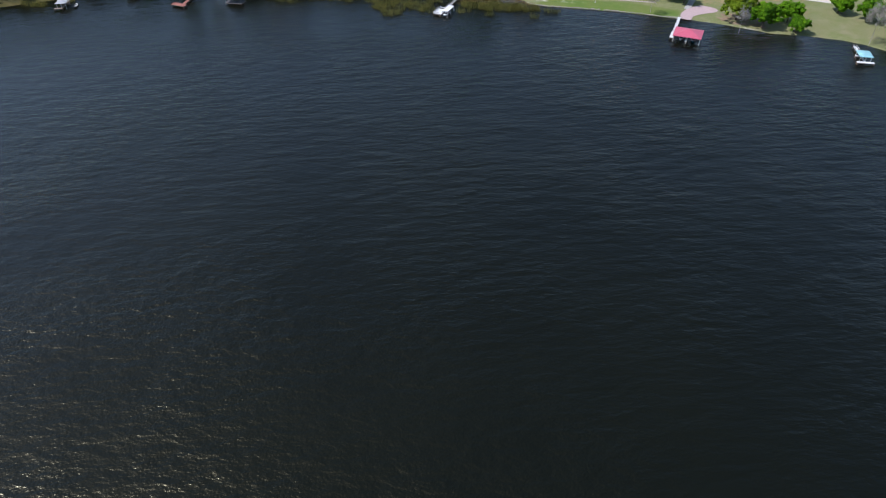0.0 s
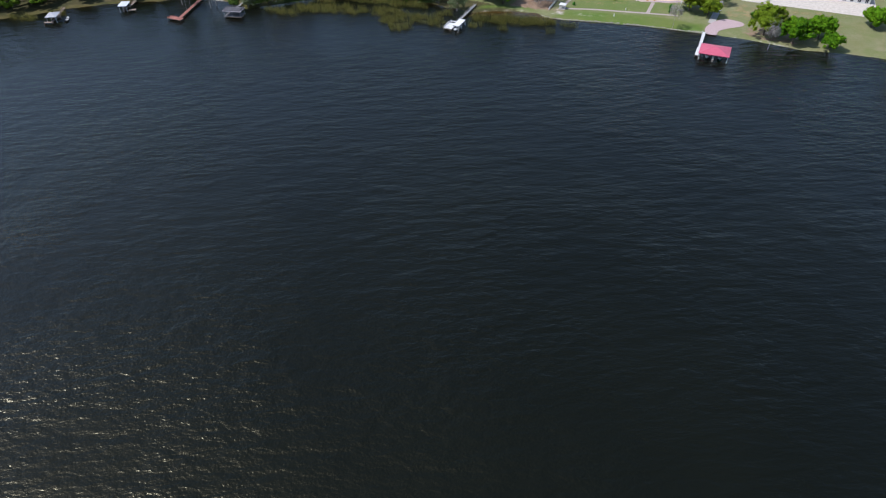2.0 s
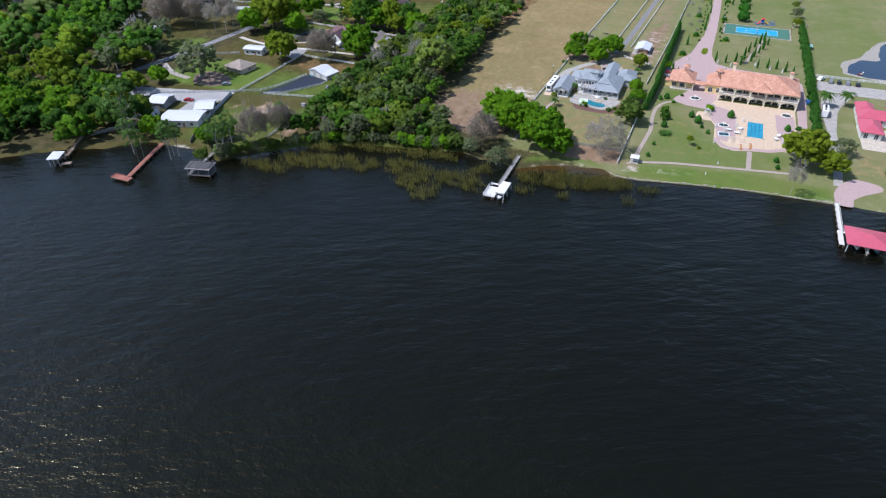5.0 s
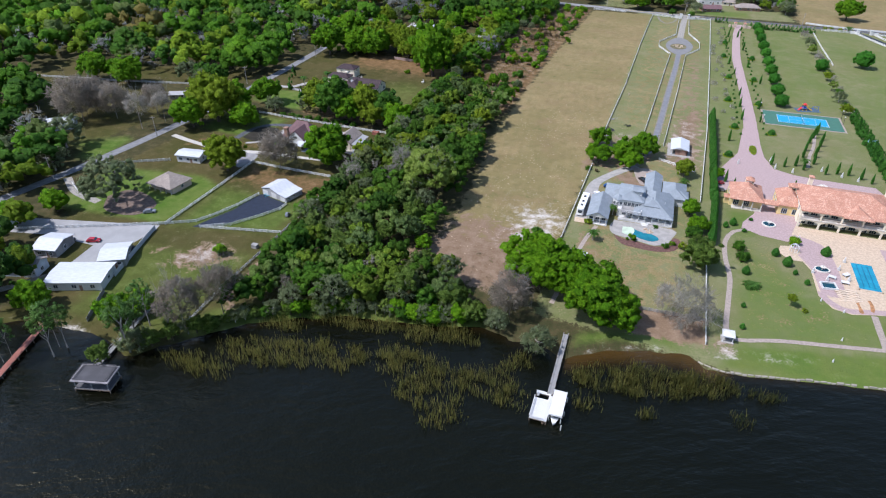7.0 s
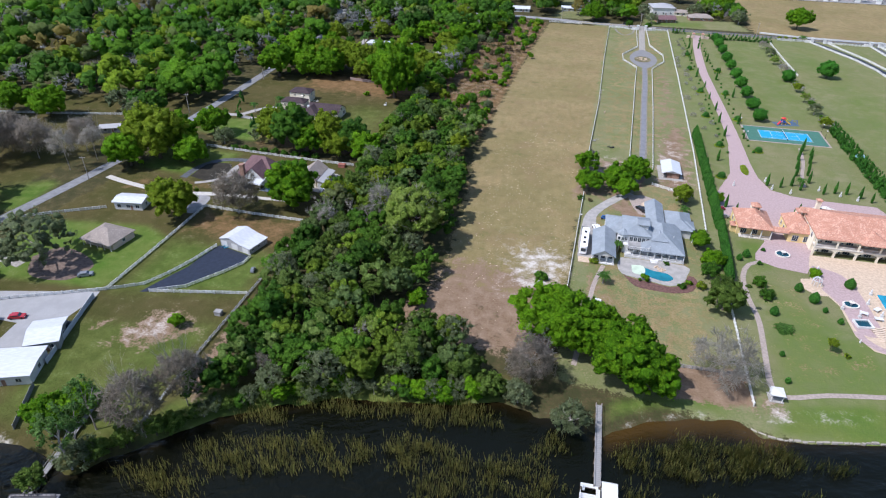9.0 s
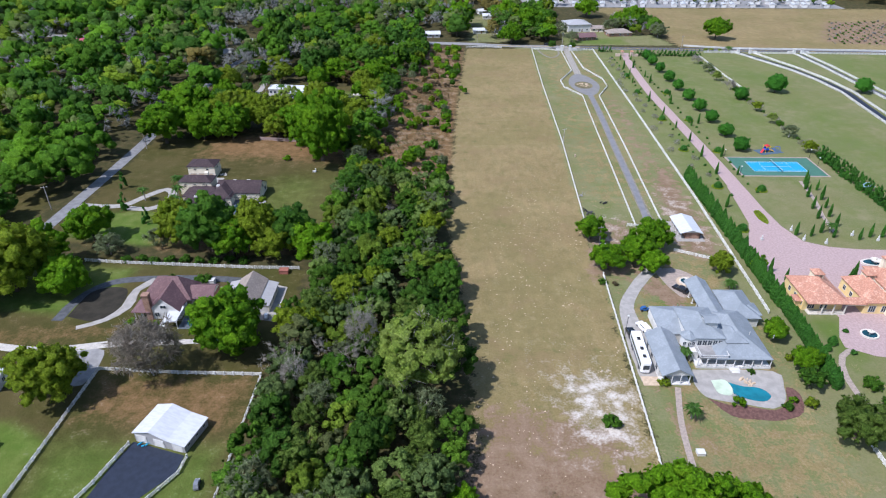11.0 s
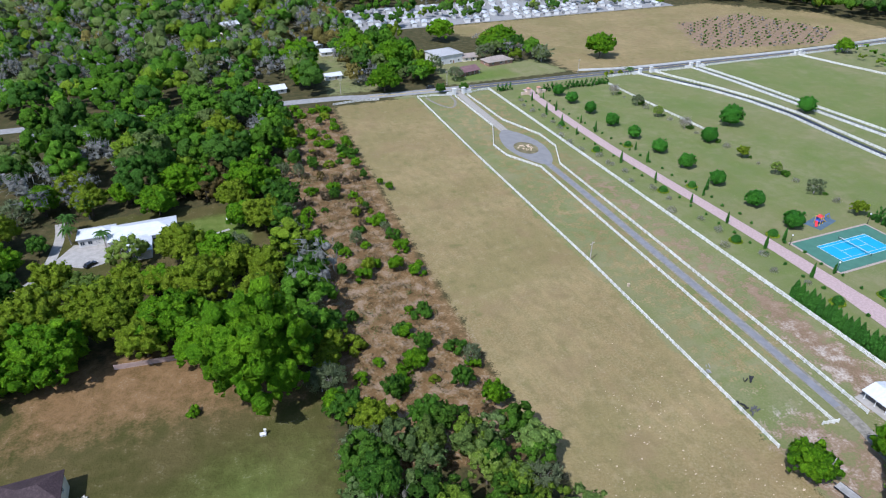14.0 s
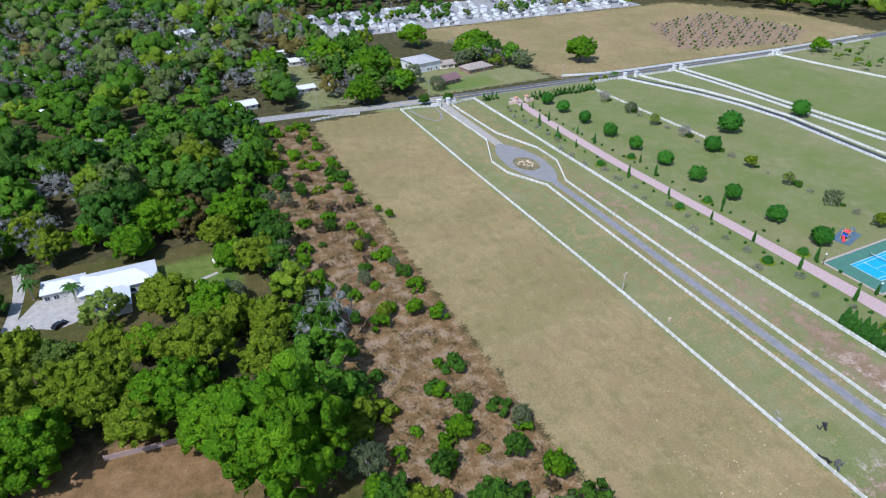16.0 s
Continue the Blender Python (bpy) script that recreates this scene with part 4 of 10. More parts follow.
# subdivision road
road("road", [(9, 514.5), (15.8, 500), (22, 484), (26.2, 466), (28, 448), (26, 430), (24.4, 410), (24, 380), (26, 340)], 3.2, MASPHD, "fresh black asphalt estate road", 0.04)
road("path", [(-93.6, 275.6), (-95.6, 267), (-96.8, 256), (-98.6, 240)], 1.0, MPATH, "paved garden path across the lawn", 0.038, category="path")

# ---------------------------------------------------------------- trees
_ICO_V, _ICO_F = None, None


def _ico():
    global _ICO_V, _ICO_F
    if _ICO_V is None:
        g = (1 + 5 ** 0.5) / 2
        v = np.array([(-1, g, 0), (1, g, 0), (-1, -g, 0), (1, -g, 0), (0, -1, g), (0, 1, g), (0, -1, -g), (0, 1, -g), (g, 0, -1), (g, 0, 1), (-g, 0, -1), (-g, 0, 1)], float)
        _ICO_V = v / np.linalg.norm(v[0])
        _ICO_F = np.array([(0, 11, 5), (0, 5, 1), (0, 1, 7), (0, 7, 10), (0, 10, 11), (1, 5, 9), (5, 11, 4), (11, 10, 2), (10, 7, 6), (7, 1, 8), (3, 9, 4), (3, 4, 2), (3, 2, 6), (3, 6, 8), (3, 8, 9), (4, 9, 5), (2, 4, 11), (6, 2, 10), (8, 6, 7), (9, 8, 1)])
    return _ICO_V, _ICO_F


def _ico2():
    """The icosahedron with each side split in four."""
    v, f = _ico()
    v, f = [tuple(p) for p in v], [tuple(t) for t in f]
    for _ in range(1):
        mid, g = {}, []
        def between(a, b):
            k = (min(a, b), max(a, b))
            if k not in mid:
                q = np.array(v[a]) + np.array(v[b])
                v.append(tuple(q / np.linalg.norm(q)))
                mid[k] = len(v) - 1
            return mid[k]
        for a, b, c in f:
            ab, bc, ca = between(a, b), between(b, c), between(c, a)
            g += [(a, ab, ca), (b, bc, ab), (c, ca, bc), (ab, bc, ca)]
        f = g
    return np.array(v), np.array(f)



def unit(a):
    return a / np.maximum(np.linalg.norm(a, axis=-1, keepdims=True), 1e-9)


def crown_data(seed, clumps, leaves, leaf, flat=0.75, lump=0.28, size=0.3, core=0.8, shape="round", fill=0.0, heart=0.0, thin=0.0):
    """A crown of leaf clumps within radius 1: vertices, triangles, quads and normals. Each clump has a solid heart and leaves about it."""
    rng = np.random.default_rng(seed)
    d = unit(rng.normal(size=(clumps * 3, 3)))
    d = d[d[:, 2] > -0.55][:clumps]
    ph = rng.uniform(0, 6.28, 6)
    low = 1 - lump * (0.5 + 0.5 * np.sin(2.0 * np.arctan2(d[:, 1], d[:, 0]) + ph[0]) * np.cos(2.6 * d[:, 2] + ph[1])) - 0.12 * np.sin(5 * np.arctan2(d[:, 1], d[:, 0]) + ph[2])
    r = low * rng.uniform(0.66, 0.98, len(d))
    r[rng.random(len(d)) < fill] *= 0.6
    cs = size * (0.5 + 0.9 * rng.random(len(d)) ** 1.3)
    c = d * r[:, None]
    if shape == "cone":
        h = rng.uniform(0, 1, len(d)) ** 0.8
        rad = (1 - h) ** 0.7 * 0.8
        a = rng.uniform(0, 6.28, len(d))
        c = np.stack([rad * np.cos(a), rad * np.sin(a), h * 2 - 1], -1)
        d = unit(np.stack([np.cos(a), np.sin(a), np.full(len(d), 0.4)], -1))
        cs = size * (0.35 + 0.9 * (1 - h))
        flat = 1.0
    c[:, 2] *= flat
    iv, jf = _ico()
    V, T, Q, N = [], [], [], []
    o = 0
    if core > 0:
        k = len(c)
        squash = np.array([1, 1, 0.85])
        wob = rng.uniform(0.6, 1.3, (k, len(iv), 1))
        cv = c[:, None, :] + iv[None] * (cs * core)[:, None, None] * wob * squash
        V.append(cv.reshape(-1, 3))
        N.append(unit(0.75 * iv[None] + 0.4 * unit(c)[:, None, :] + rng.normal(size=(k, len(iv), 3)) * 0.3 + [0, 0, 0.12]).reshape(-1, 3))
        T.append((jf[None] + len(iv) * np.arange(k)[:, None, None]).reshape(-1, 3))
        o = len(iv) * k
    if heart > 0:
        hv, hf = _ico2()
        w = 1 + 0.16 * np.sin(5 * hv[:, :1] + ph[3]) * np.cos(4 * hv[:, 1:2] + ph[4]) + 0.08 * np.sin(11 * hv[:, 2:] + ph[5])
        V.append(hv * w * heart * [1, 1, flat] + [0, 0, 0.03])
        N.append(unit(hv + [0, 0, 0.2]))
        T.append(hf + o)
        o += len(hv)
    m = len(c) * leaves
    ci = np.repeat(np.arange(len(c)), leaves)
    ld = unit(rng.normal(size=(m, 3)) + 0.55 * d[ci] + [0, 0, 0.25])
    pos = c[ci] + ld * (cs[ci] * rng.uniform(0.86, 1.16, m))[:, None] * [1, 1, 0.88]
    nrm = unit(ld + rng.normal(size=(m, 3)) * 0.7)
    s = unit(np.cross(nrm, rng.normal(size=(m, 3))))
    t = np.cross(nrm, s)
    ls = leaf * rng.uniform(0.6, 1.35, (m, 1))
    if thin:
        s = unit(ld + rng.normal(size=(m, 3)) * 0.55)
        t = unit(np.cross(s, rng.normal(size=(m, 3))))
        t *= np.where((np.cross(s, t) * (0.6 * unit(c)[ci] + [0, 0, 1])).sum(-1, keepdims=True) < 0, -1, 1)
        face = np.cross(s, t)
        t = t * thin
    lv = np.stack([pos - s * ls - t * ls * 0.35, pos + s * ls * 0.2 - t * ls * 0.7, pos + s * ls + t * ls * 0.3, pos - s * ls * 0.3 + t * ls * 0.7], 1)
    V.append(lv.reshape(-1, 3))
    ln = unit(0.8 * ld + 0.45 * unit(c)[ci] + rng.normal(size=(m, 3)) * 0.4 + [0, 0, 0.2])
    if thin:
        ln = unit(face + 0.45 * unit(c)[ci] + [0, 0, 0.35])
    N.append(np.repeat(ln, 4, 0))
    Q.append((np.arange(m * 4).reshape(-1, 4) + o))
    return np.concatenate(V), (np.concatenate(T) if T else np.zeros((0, 3), int)), np.concatenate(Q), np.concatenate(N)


def data_mesh(name, V, T, Q, N, mat):
    me = bpy.data.meshes.new(name)
    nt, nq = len(T), len(Q)
    me.vertices.add(len(V))
    me.vertices.foreach_set("co", np.ascontiguousarray(V, np.float32).ravel())
    loops = np.concatenate([T.ravel(), Q.ravel()]).astype(np.int32)
    me.loops.add(len(loops))
    me.loops.foreach_set("vertex_index", loops)
    me.polygons.add(nt + nq)
    starts = np.concatenate([np.arange(nt) * 3, nt * 3 + np.arange(nq) * 4]).astype(np.int32)
    me.polygons.foreach_set("loop_start", starts)
    me.polygons.foreach_set("use_smooth", np.ones(nt + nq, bool))
    me.materials.append(mat)
    me.update(calc_edges=True)
    me.validate()
    me.normals_split_custom_set_from_vertices(np.ascontiguousarray(N, np.float32).tolist())
    return me


def crown_mesh(key, mat, **kw):
    return shared(("crown",) + key, lambda: data_mesh("crown", *crown_data(**kw), mat))


def trunk_mesh(seed, mat, h=1.0, r=0.06, limbs=4, bare=0):
    """A tapered, leaning trunk with limbs, one unit high at the crown's centre."""
    rng = random.Random(seed)
    mb = MB()
    p, rad = Vector((0, 0, -0.05)), r
    for i in range(4):
        q = Vector((rng.uniform(-0.05, 0.05) * i, rng.uniform(-0.05, 0.05) * i, h * (i + 1) / 4))
        mb.tube(p, q, rad * (1.35 if i == 0 else 1), rad * 0.85, 7)
        p, rad = q, rad * 0.8
    for i in range(limbs):
        a = 6.283 * i / limbs + rng.uniform(-0.4, 0.4)
        s = Vector((0, 0, h * rng.uniform(0.5, 0.85)))
        e = s + Vector((math.cos(a) * rng.uniform(0.4, 0.75), math.sin(a) * rng.uniform(0.4, 0.75), rng.uniform(0.2, 0.55)))
        mb.tube(s, e, r * 0.5, r * 0.2, 5)
        for j in range(bare):
            f = e + Vector((rng.uniform(-0.4, 0.4), rng.uniform(-0.4, 0.4), rng.uniform(0.05, 0.4)))
            mb.tube(s.lerp(e, rng.uniform(0.5, 1)), f, r * 0.2, r * 0.06, 3)
            for k in range(3):
                mb.tube(f.lerp(e, rng.uniform(0, 0.6)), f + Vector((rng.uniform(-0.2, 0.2), rng.uniform(-0.2, 0.2), rng.uniform(0, 0.2))), r * 0.08, r * 0.03, 3)
    return mb.mesh("trunk", mat)


KINDS = {
    # kind: leaf key, crown settings, flattening, label
    "oak": ("oak", dict(core=0.95, clumps=110, leaves=9, leaf=0.045, flat=0.74, size=0.18, lump=0.36, heart=0.55), "tree", "broad green oak with a dense lumpy crown"),
    "oak_y": ("oak_yellow", dict(core=0.9, clumps=105, leaves=10, leaf=0.045, flat=0.80, size=0.175, lump=0.36, heart=0.52), "tree", "oak in yellow-green spring leaf"),
    "moss": ("moss", dict(clumps=80, leaves=15, leaf=0.10, thin=0.3, flat=0.75, size=0.17, core=0.62), "tree", "grey-green oak hung with pale moss"),
    "pale": ("pale", dict(clumps=90, leaves=14, leaf=0.03, flat=0.8, size=0.17, core=0.9), "tree", "pale green vine-covered tree with bare upper twigs"),
    "dark": ("dark", dict(core=0.95, clumps=80, leaves=10, leaf=0.05, flat=0.88, size=0.2, heart=0.52), "tree", "dark green broadleaf tree with a dense crown"),
    "rust": ("rust", dict(clumps=50, leaves=14, leaf=0.04, flat=0.85, size=0.22, core=0.9), "tree", "tree with rust-brown leaves"),
    "cyp": ("cypress_wisp", dict(clumps=46, leaves=18, leaf=0.05, flat=1.25, size=0.2, core=0.6), "tree", "thin grey-trunked bald cypress at the lake edge"),
    "bare": ("bare", dict(thin=0.07, clumps=90, leaves=22, leaf=0.15, flat=0.95, size=0.19, core=0.0), "tree", "leafless grey-brown tree with fine twigs"),
    "round": ("round", dict(heart=0.9, clumps=120, leaves=9, leaf=0.035, flat=0.92, lump=0.03, size=0.14, core=1.0), "tree", "round clipped green tree in the grass"),
    "bald": ("bald", dict(thin=0.12, clumps=110, leaves=26, leaf=0.15, flat=1.0, size=0.2, core=0.0), "tree", "leafless mauve-brown tree with dense fine twigs"),
    "olive": ("olive", dict(core=0.9, clumps=110, leaves=12, leaf=0.042, flat=0.82, size=0.165, lump=0.34, heart=0.5), "tree", "olive-green broadleaf tree with an uneven crown"),
    "bush": ("dark", dict(core=0.95, clumps=26, leaves=12, leaf=0.07, flat=0.7, size=0.3), "bush", "low dark green leafy bush"),
    "bush_light": ("oak", dict(core=0.95, clumps=26, leaves=12, leaf=0.07, flat=0.8, size=0.3), "bush", "light green leafy garden bush"),
    "bush_yellow": ("oak_yellow", dict(core=0.95, clumps=26, leaves=12, leaf=0.07, flat=0.8, size=0.3), "bush", "low yellow-green leafy bush"),
    "bush_dry": ("dry", dict(clumps=20, leaves=18, leaf=0.12, thin=0.2, flat=0.7, size=0.32, core=0.6), "bush", "dry grey-brown scrub bush"),
    "bush_bare": ("bare", dict(thin=0.08, clumps=26, leaves=16, leaf=0.24, flat=0.75, size=0.3, core=0.0), "bush", "leafless pale grey garden shrub"),
    "topiary": ("conifer", dict(heart=0.8, clumps=16, leaves=6, leaf=0.07, flat=0.85, lump=0.03, size=0.42, core=1.0), "topiary", "clipped dark green topiary bush"),
    "cone": ("conifer", dict(clumps=16, leaves=5, leaf=0.09, size=0.4, core=1.0, shape="cone"), "cypress", "narrow dark green cypress tree"),
}
_tree_seed = [100]


def tree(kind, x, y, R, cz=None, trunk=True, tall=1.0, label="", group="", z0=0.0):
    """A tree of a kind: crown of radius R centred at height cz, and trunk."""
    leafkey, kw, cat, lab = KINDS[kind]
    _tree_seed[0] += 1
    rng = random.Random(_tree_seed[0])
    var = rng.randrange(4)
    if kind in ("oak", "oak_y", "pale") and R > 6.4:
        kw = dict(kw, clumps=260, leaves=11, leaf=0.032, size=0.125)
    elif kind in ("oak", "oak_y", "dark", "moss") and R > 4.8:
        kw = dict(kw, clumps=170, leaves=10, leaf=0.038, size=0.15)
    me = crown_mesh((kind, var, kw["clumps"]), LEAF[leafkey], seed=hash((len(kind) * 7 + var * 31 + ord(kind[0]) + ord(kind[-1]))) % 9999, **kw)
    flat = kw.get("flat", 1.0)
    cz = cz if cz is not None else R * flat * 0.97 * tall + 0.4
    if cat == "cypress":
        cz *= 0.82
    elif not trunk:
        cz = min(cz, R * (0.26 + 0.26 * flat) * tall)
    name = {"tree": "tree", "bush": "bush", "topiary": "topiary_bush", "cypress": "cypress_tree"}[cat]
    root = thing(name, x, y, z0, rng.uniform(0, 360), label or lab, cat, group)
    if trunk:
        tm = shared(("trunk", kind == "cyp" or kind in ("bare", "bald", "moss"), kind in ("bare", "bald"), var), lambda: trunk_mesh(var + 5, MBARKG if kind in ("cyp", "bare", "bald", "moss") else MBARK, 1.0, 0.055 if kind not in ("cyp", "bare", "bald") else 0.024, 9 if kind in ("bare", "bald") else 5, 5 if kind in ("bare", "bald") else 0))
        ob = part("trunk", tm, None, root)
        k = 1.25 if kind in ("bare", "bald") else 1.0
        ob.scale = (R * 0.9, R * 0.9, cz * k)
    ob = part("crown", me, None, root)
    ob.location = (0, 0, cz)
    s = R * rng.uniform(0.97, 1.06)
    ob.scale = (s, s * rng.uniform(0.93, 1.07), s * tall)
    return root


def palm(x, y, h, r, label="palm tree with arching green fronds"):
    def fronds():
        mb = MB()
        rng = random.Random(8)
        for i in range(22):
            a, up = 6.283 * i / 22 + rng.uniform(-0.15, 0.15), rng.uniform(-0.2, 0.7)
            pts = []
            for j in range(5):
                u = j / 4
                pts.append(Vector((math.cos(a) * u, math.sin(a) * u, up * u - 0.75 * u * u)))
            s = Vector((-math.sin(a), math.cos(a), 0))
            for j in range(4):
                w0, w1 = 0.16 * math.sin(math.pi * min(0.95, j / 4 + 0.12)), 0.16 * math.sin(math.pi * min(0.97, (j + 1) / 4 + 0.05))
                drop = Vector((0, 0, -0.07))
                for q in (-1, 1):
                    mb.add([pts[j], pts[j + 1], pts[j + 1] + q * s * w1 + drop, pts[j] + q * s * w0 + drop], [(0, 1, 2, 3)])
        return mb.mesh("fronds", LEAF["palm"])
    root = thing("palm_tree", x, y, 0, random.Random(int(x * 7 + y)).uniform(0, 360), label, "palm tree")
    t = part("trunk", shared("palmtrunk", lambda: MB().tube((0, 0, -0.05), (0.03, 0, 0.5), 0.06, 0.045, 7).tube((0.03, 0, 0.5), (0, 0.02, 1), 0.045, 0.04, 7).mesh("trunk", MBARKG)), None, root)
    t.scale = (2.6, 2.6, h)
    c = part("crown", shared("fronds", fronds), None, root)
    c.location, c.scale = (0, 0, h), (r, r, r)
    return root


def far_trees(name, places, label, low=False, mid=False, airy=False, tiny=False):
    """Woods as one mesh: each place is x, y, radius, height of the crown's centre, tone."""
    kw = dict(clumps=24, leaves=4, leaf=0.075, flat=0.8, size=0.28, core=0.95)
    if low:
        kw = dict(clumps=9, leaves=3, leaf=0.11, flat=0.8, size=0.40, core=0.95)
    if tiny:
        kw = dict(clumps=4, leaves=2, leaf=0.2, flat=0.8, size=0.6, core=0.95)
    if airy:
        kw = dict(clumps=8, leaves=12, leaf=0.13, thin=0.35, flat=0.5, size=0.45, core=0.0)
    if mid:
        kw = dict(clumps=52, leaves=9, leaf=0.055, flat=0.86, size=0.21, core=0.95)
    base = [crown_data(seed=500 + i, **kw) for i in range(6)]
    twig = [crown_data(seed=540 + i, clumps=9 if low else 16, leaves=9, leaf=0.17, thin=0.12, flat=0.85, size=0.26, core=0.55) for i in range(4)]
    V, T, Q, N, C = [], [], [], [], []
    o = 0
    rng = np.random.default_rng(4)
    for k, (x, y, R, cz, tone) in enumerate(places):
        leafless = not (airy or tiny) and tone[2] > 0.7 * tone[1]
        v, t, q, n = twig[k % 4] if leafless else base[k % 6]
        a = rng.uniform(0, 6.28)
        rot = np.array([[math.cos(a), -math.sin(a), 0], [math.sin(a), math.cos(a), 0], [0, 0, 1]])
        sc = R * np.array([rng.uniform(0.9, 1.1), rng.uniform(0.9, 1.1), rng.uniform(0.85, 1.2)])
        V.append((v * sc) @ rot.T + [x, y, cz])
        N.append(n @ rot.T)
        T.append(t + o)
        Q.append(q + o)
        C.append(np.repeat(np.array([[*tone, 1.0]]), len(v), 0))
        o += len(v)
    me = data_mesh(name, np.concatenate(V), np.concatenate(T), np.concatenate(Q), np.concatenate(N), MWOODS)
    me.attributes.new("tone", "FLOAT_COLOR", "POINT").data.foreach_set("color", np.concatenate(C).astype(np.float32).ravel())
    return tagged(new(name, me), label, "woods", kind="stuff")


TONES = [(0.178, 0.392, 0.029), (0.251, 0.513, 0.029), (0.125, 0.290, 0.039), (0.383, 0.540, 0.039), (0.158, 0.331, 0.044), (0.218, 0.452, 0.034), (0.297, 0.385, 0.111), (0.528, 0.497, 0.468), (0.442, 0.421, 0.397), (0.422, 0.338, 0.098)]


def scatter(poly, spacing, seed, rmin, rmax, tones, avoid=(), keep=1.0, grey=False):
    """Jittered places within an outline, clear of other outlines; tones are picked in drifts."""
    rng = np.random.default_rng(seed)
    xs, ys = [p[0] for p in poly], [p[1] for p in poly]
    gx, gy = np.meshgrid(np.arange(min(xs), max(xs), spacing), np.arange(min(ys), max(ys), spacing))
    px = (gx + rng.uniform(-0.45, 0.45, gx.shape) * spacing).ravel()
    py = (gy + rng.uniform(-0.45, 0.45, gx.shape) * spacing).ravel()
    ok = in_poly(px, py, poly)[0] & (rng.random(px.shape) < keep)
    for a, margin in avoid:
        ins, far = in_poly(px, py, a)
        ok &= ~(ins | (far < margin))
    out = []
    for x, y in zip(px[ok], py[ok]):
        R = rng.uniform(rmin, rmax)
        drift = noise.noise((x * 0.022, y * 0.022, 2.0)) * 0.75 + 0.42
        i = int(np.clip(drift * len(tones) + rng.normal() * len(tones) * 0.17, 0, len(tones) - 1))
        if grey and (y > 555 and -270 < x < -96 and rng.random() < 0.46 or x < -236 and 390 < y < 560 and rng.random() < 0.12):
            i = len(tones) - 1 - int(rng.integers(1, 4))
        k = rng.uniform(0.8, 1.2)
        out.append((float(x), float(y), float(R), float(R * rng.uniform(0.85, 1.25) + 0.8), tuple(c * k for c in tones[i])))
    return out


# clearings in the woods
CLEAR = [
    ([(-236, 322), (-166, 322), (-162, 374), (-184, 391), (-234, 394)], 3.0),
    ([(-226, 422), (-166, 426), (-165, 450), (-200, 455), (-226, 452)], 2.5),
    ([(-239, 180), (-231, 180), (-231, 425), (-239, 425)], 2.5),
    ([(-238, 425), (-232, 425), (-228, 540), (-236, 540)], 0.3),
    ([(-236, 195), (-166, 195), (-166, 318), (-236, 318)], 0.5),
    ([(-400, 546), (-150, 533), (0, 524), (0, 514), (-150, 526), (-400, 538)], 2.0),
    ([(-152, 538), (-136, 538), (-136, 556), (-152, 556)], 3.0),
    ([(-330, 318), (-290, 292), (-256, 262), (-240, 262), (-236, 335), (-258, 342), (-330, 332)], 1.5),
    ([(-125, 534), (-102, 534), (-104, 606), (-122, 606)], 2.0),
    ([(-75, 530), (-20, 530), (-20, 580), (-75, 580)], 2.0),
    ([(-330, 496), (-306, 496), (-306, 522), (-330, 522)], 1.0),
]
woods = scatter([(-420, 225), (-239, 238), (-239, 320), (-231, 395), (-226, 455), (-160, 460), (-154, 395), (-164, 372), (-158, 450), (-147, 526), (-118, 536), (-100, 600), (-90, 640), (-100, 700), (-140, 840), (-520, 840), (-520, 300)], 9.0, 11, 4.2, 7.0, TONES, CLEAR, grey=True)
_close = lambda w: w[1] < 500 and w[0] > -320 or (w[0] > -300 and w[1] < 600)
far_trees("woods", [w for w in woods if _close(w) and not (w[0] > -226 and w[1] < 525)], "mixed green and grey broadleaf woods, closed canopy")
far_trees("far_woods", [w for w in woods if not _close(w) and not (w[0] > -226 and w[1] < 525)], "grey and green woods beyond the road", low=True)
far_trees("near_woods", [w for w in woods if w[0] > -226 and w[1] < 525], "tall green broadleaf trees round the white house", mid=True)

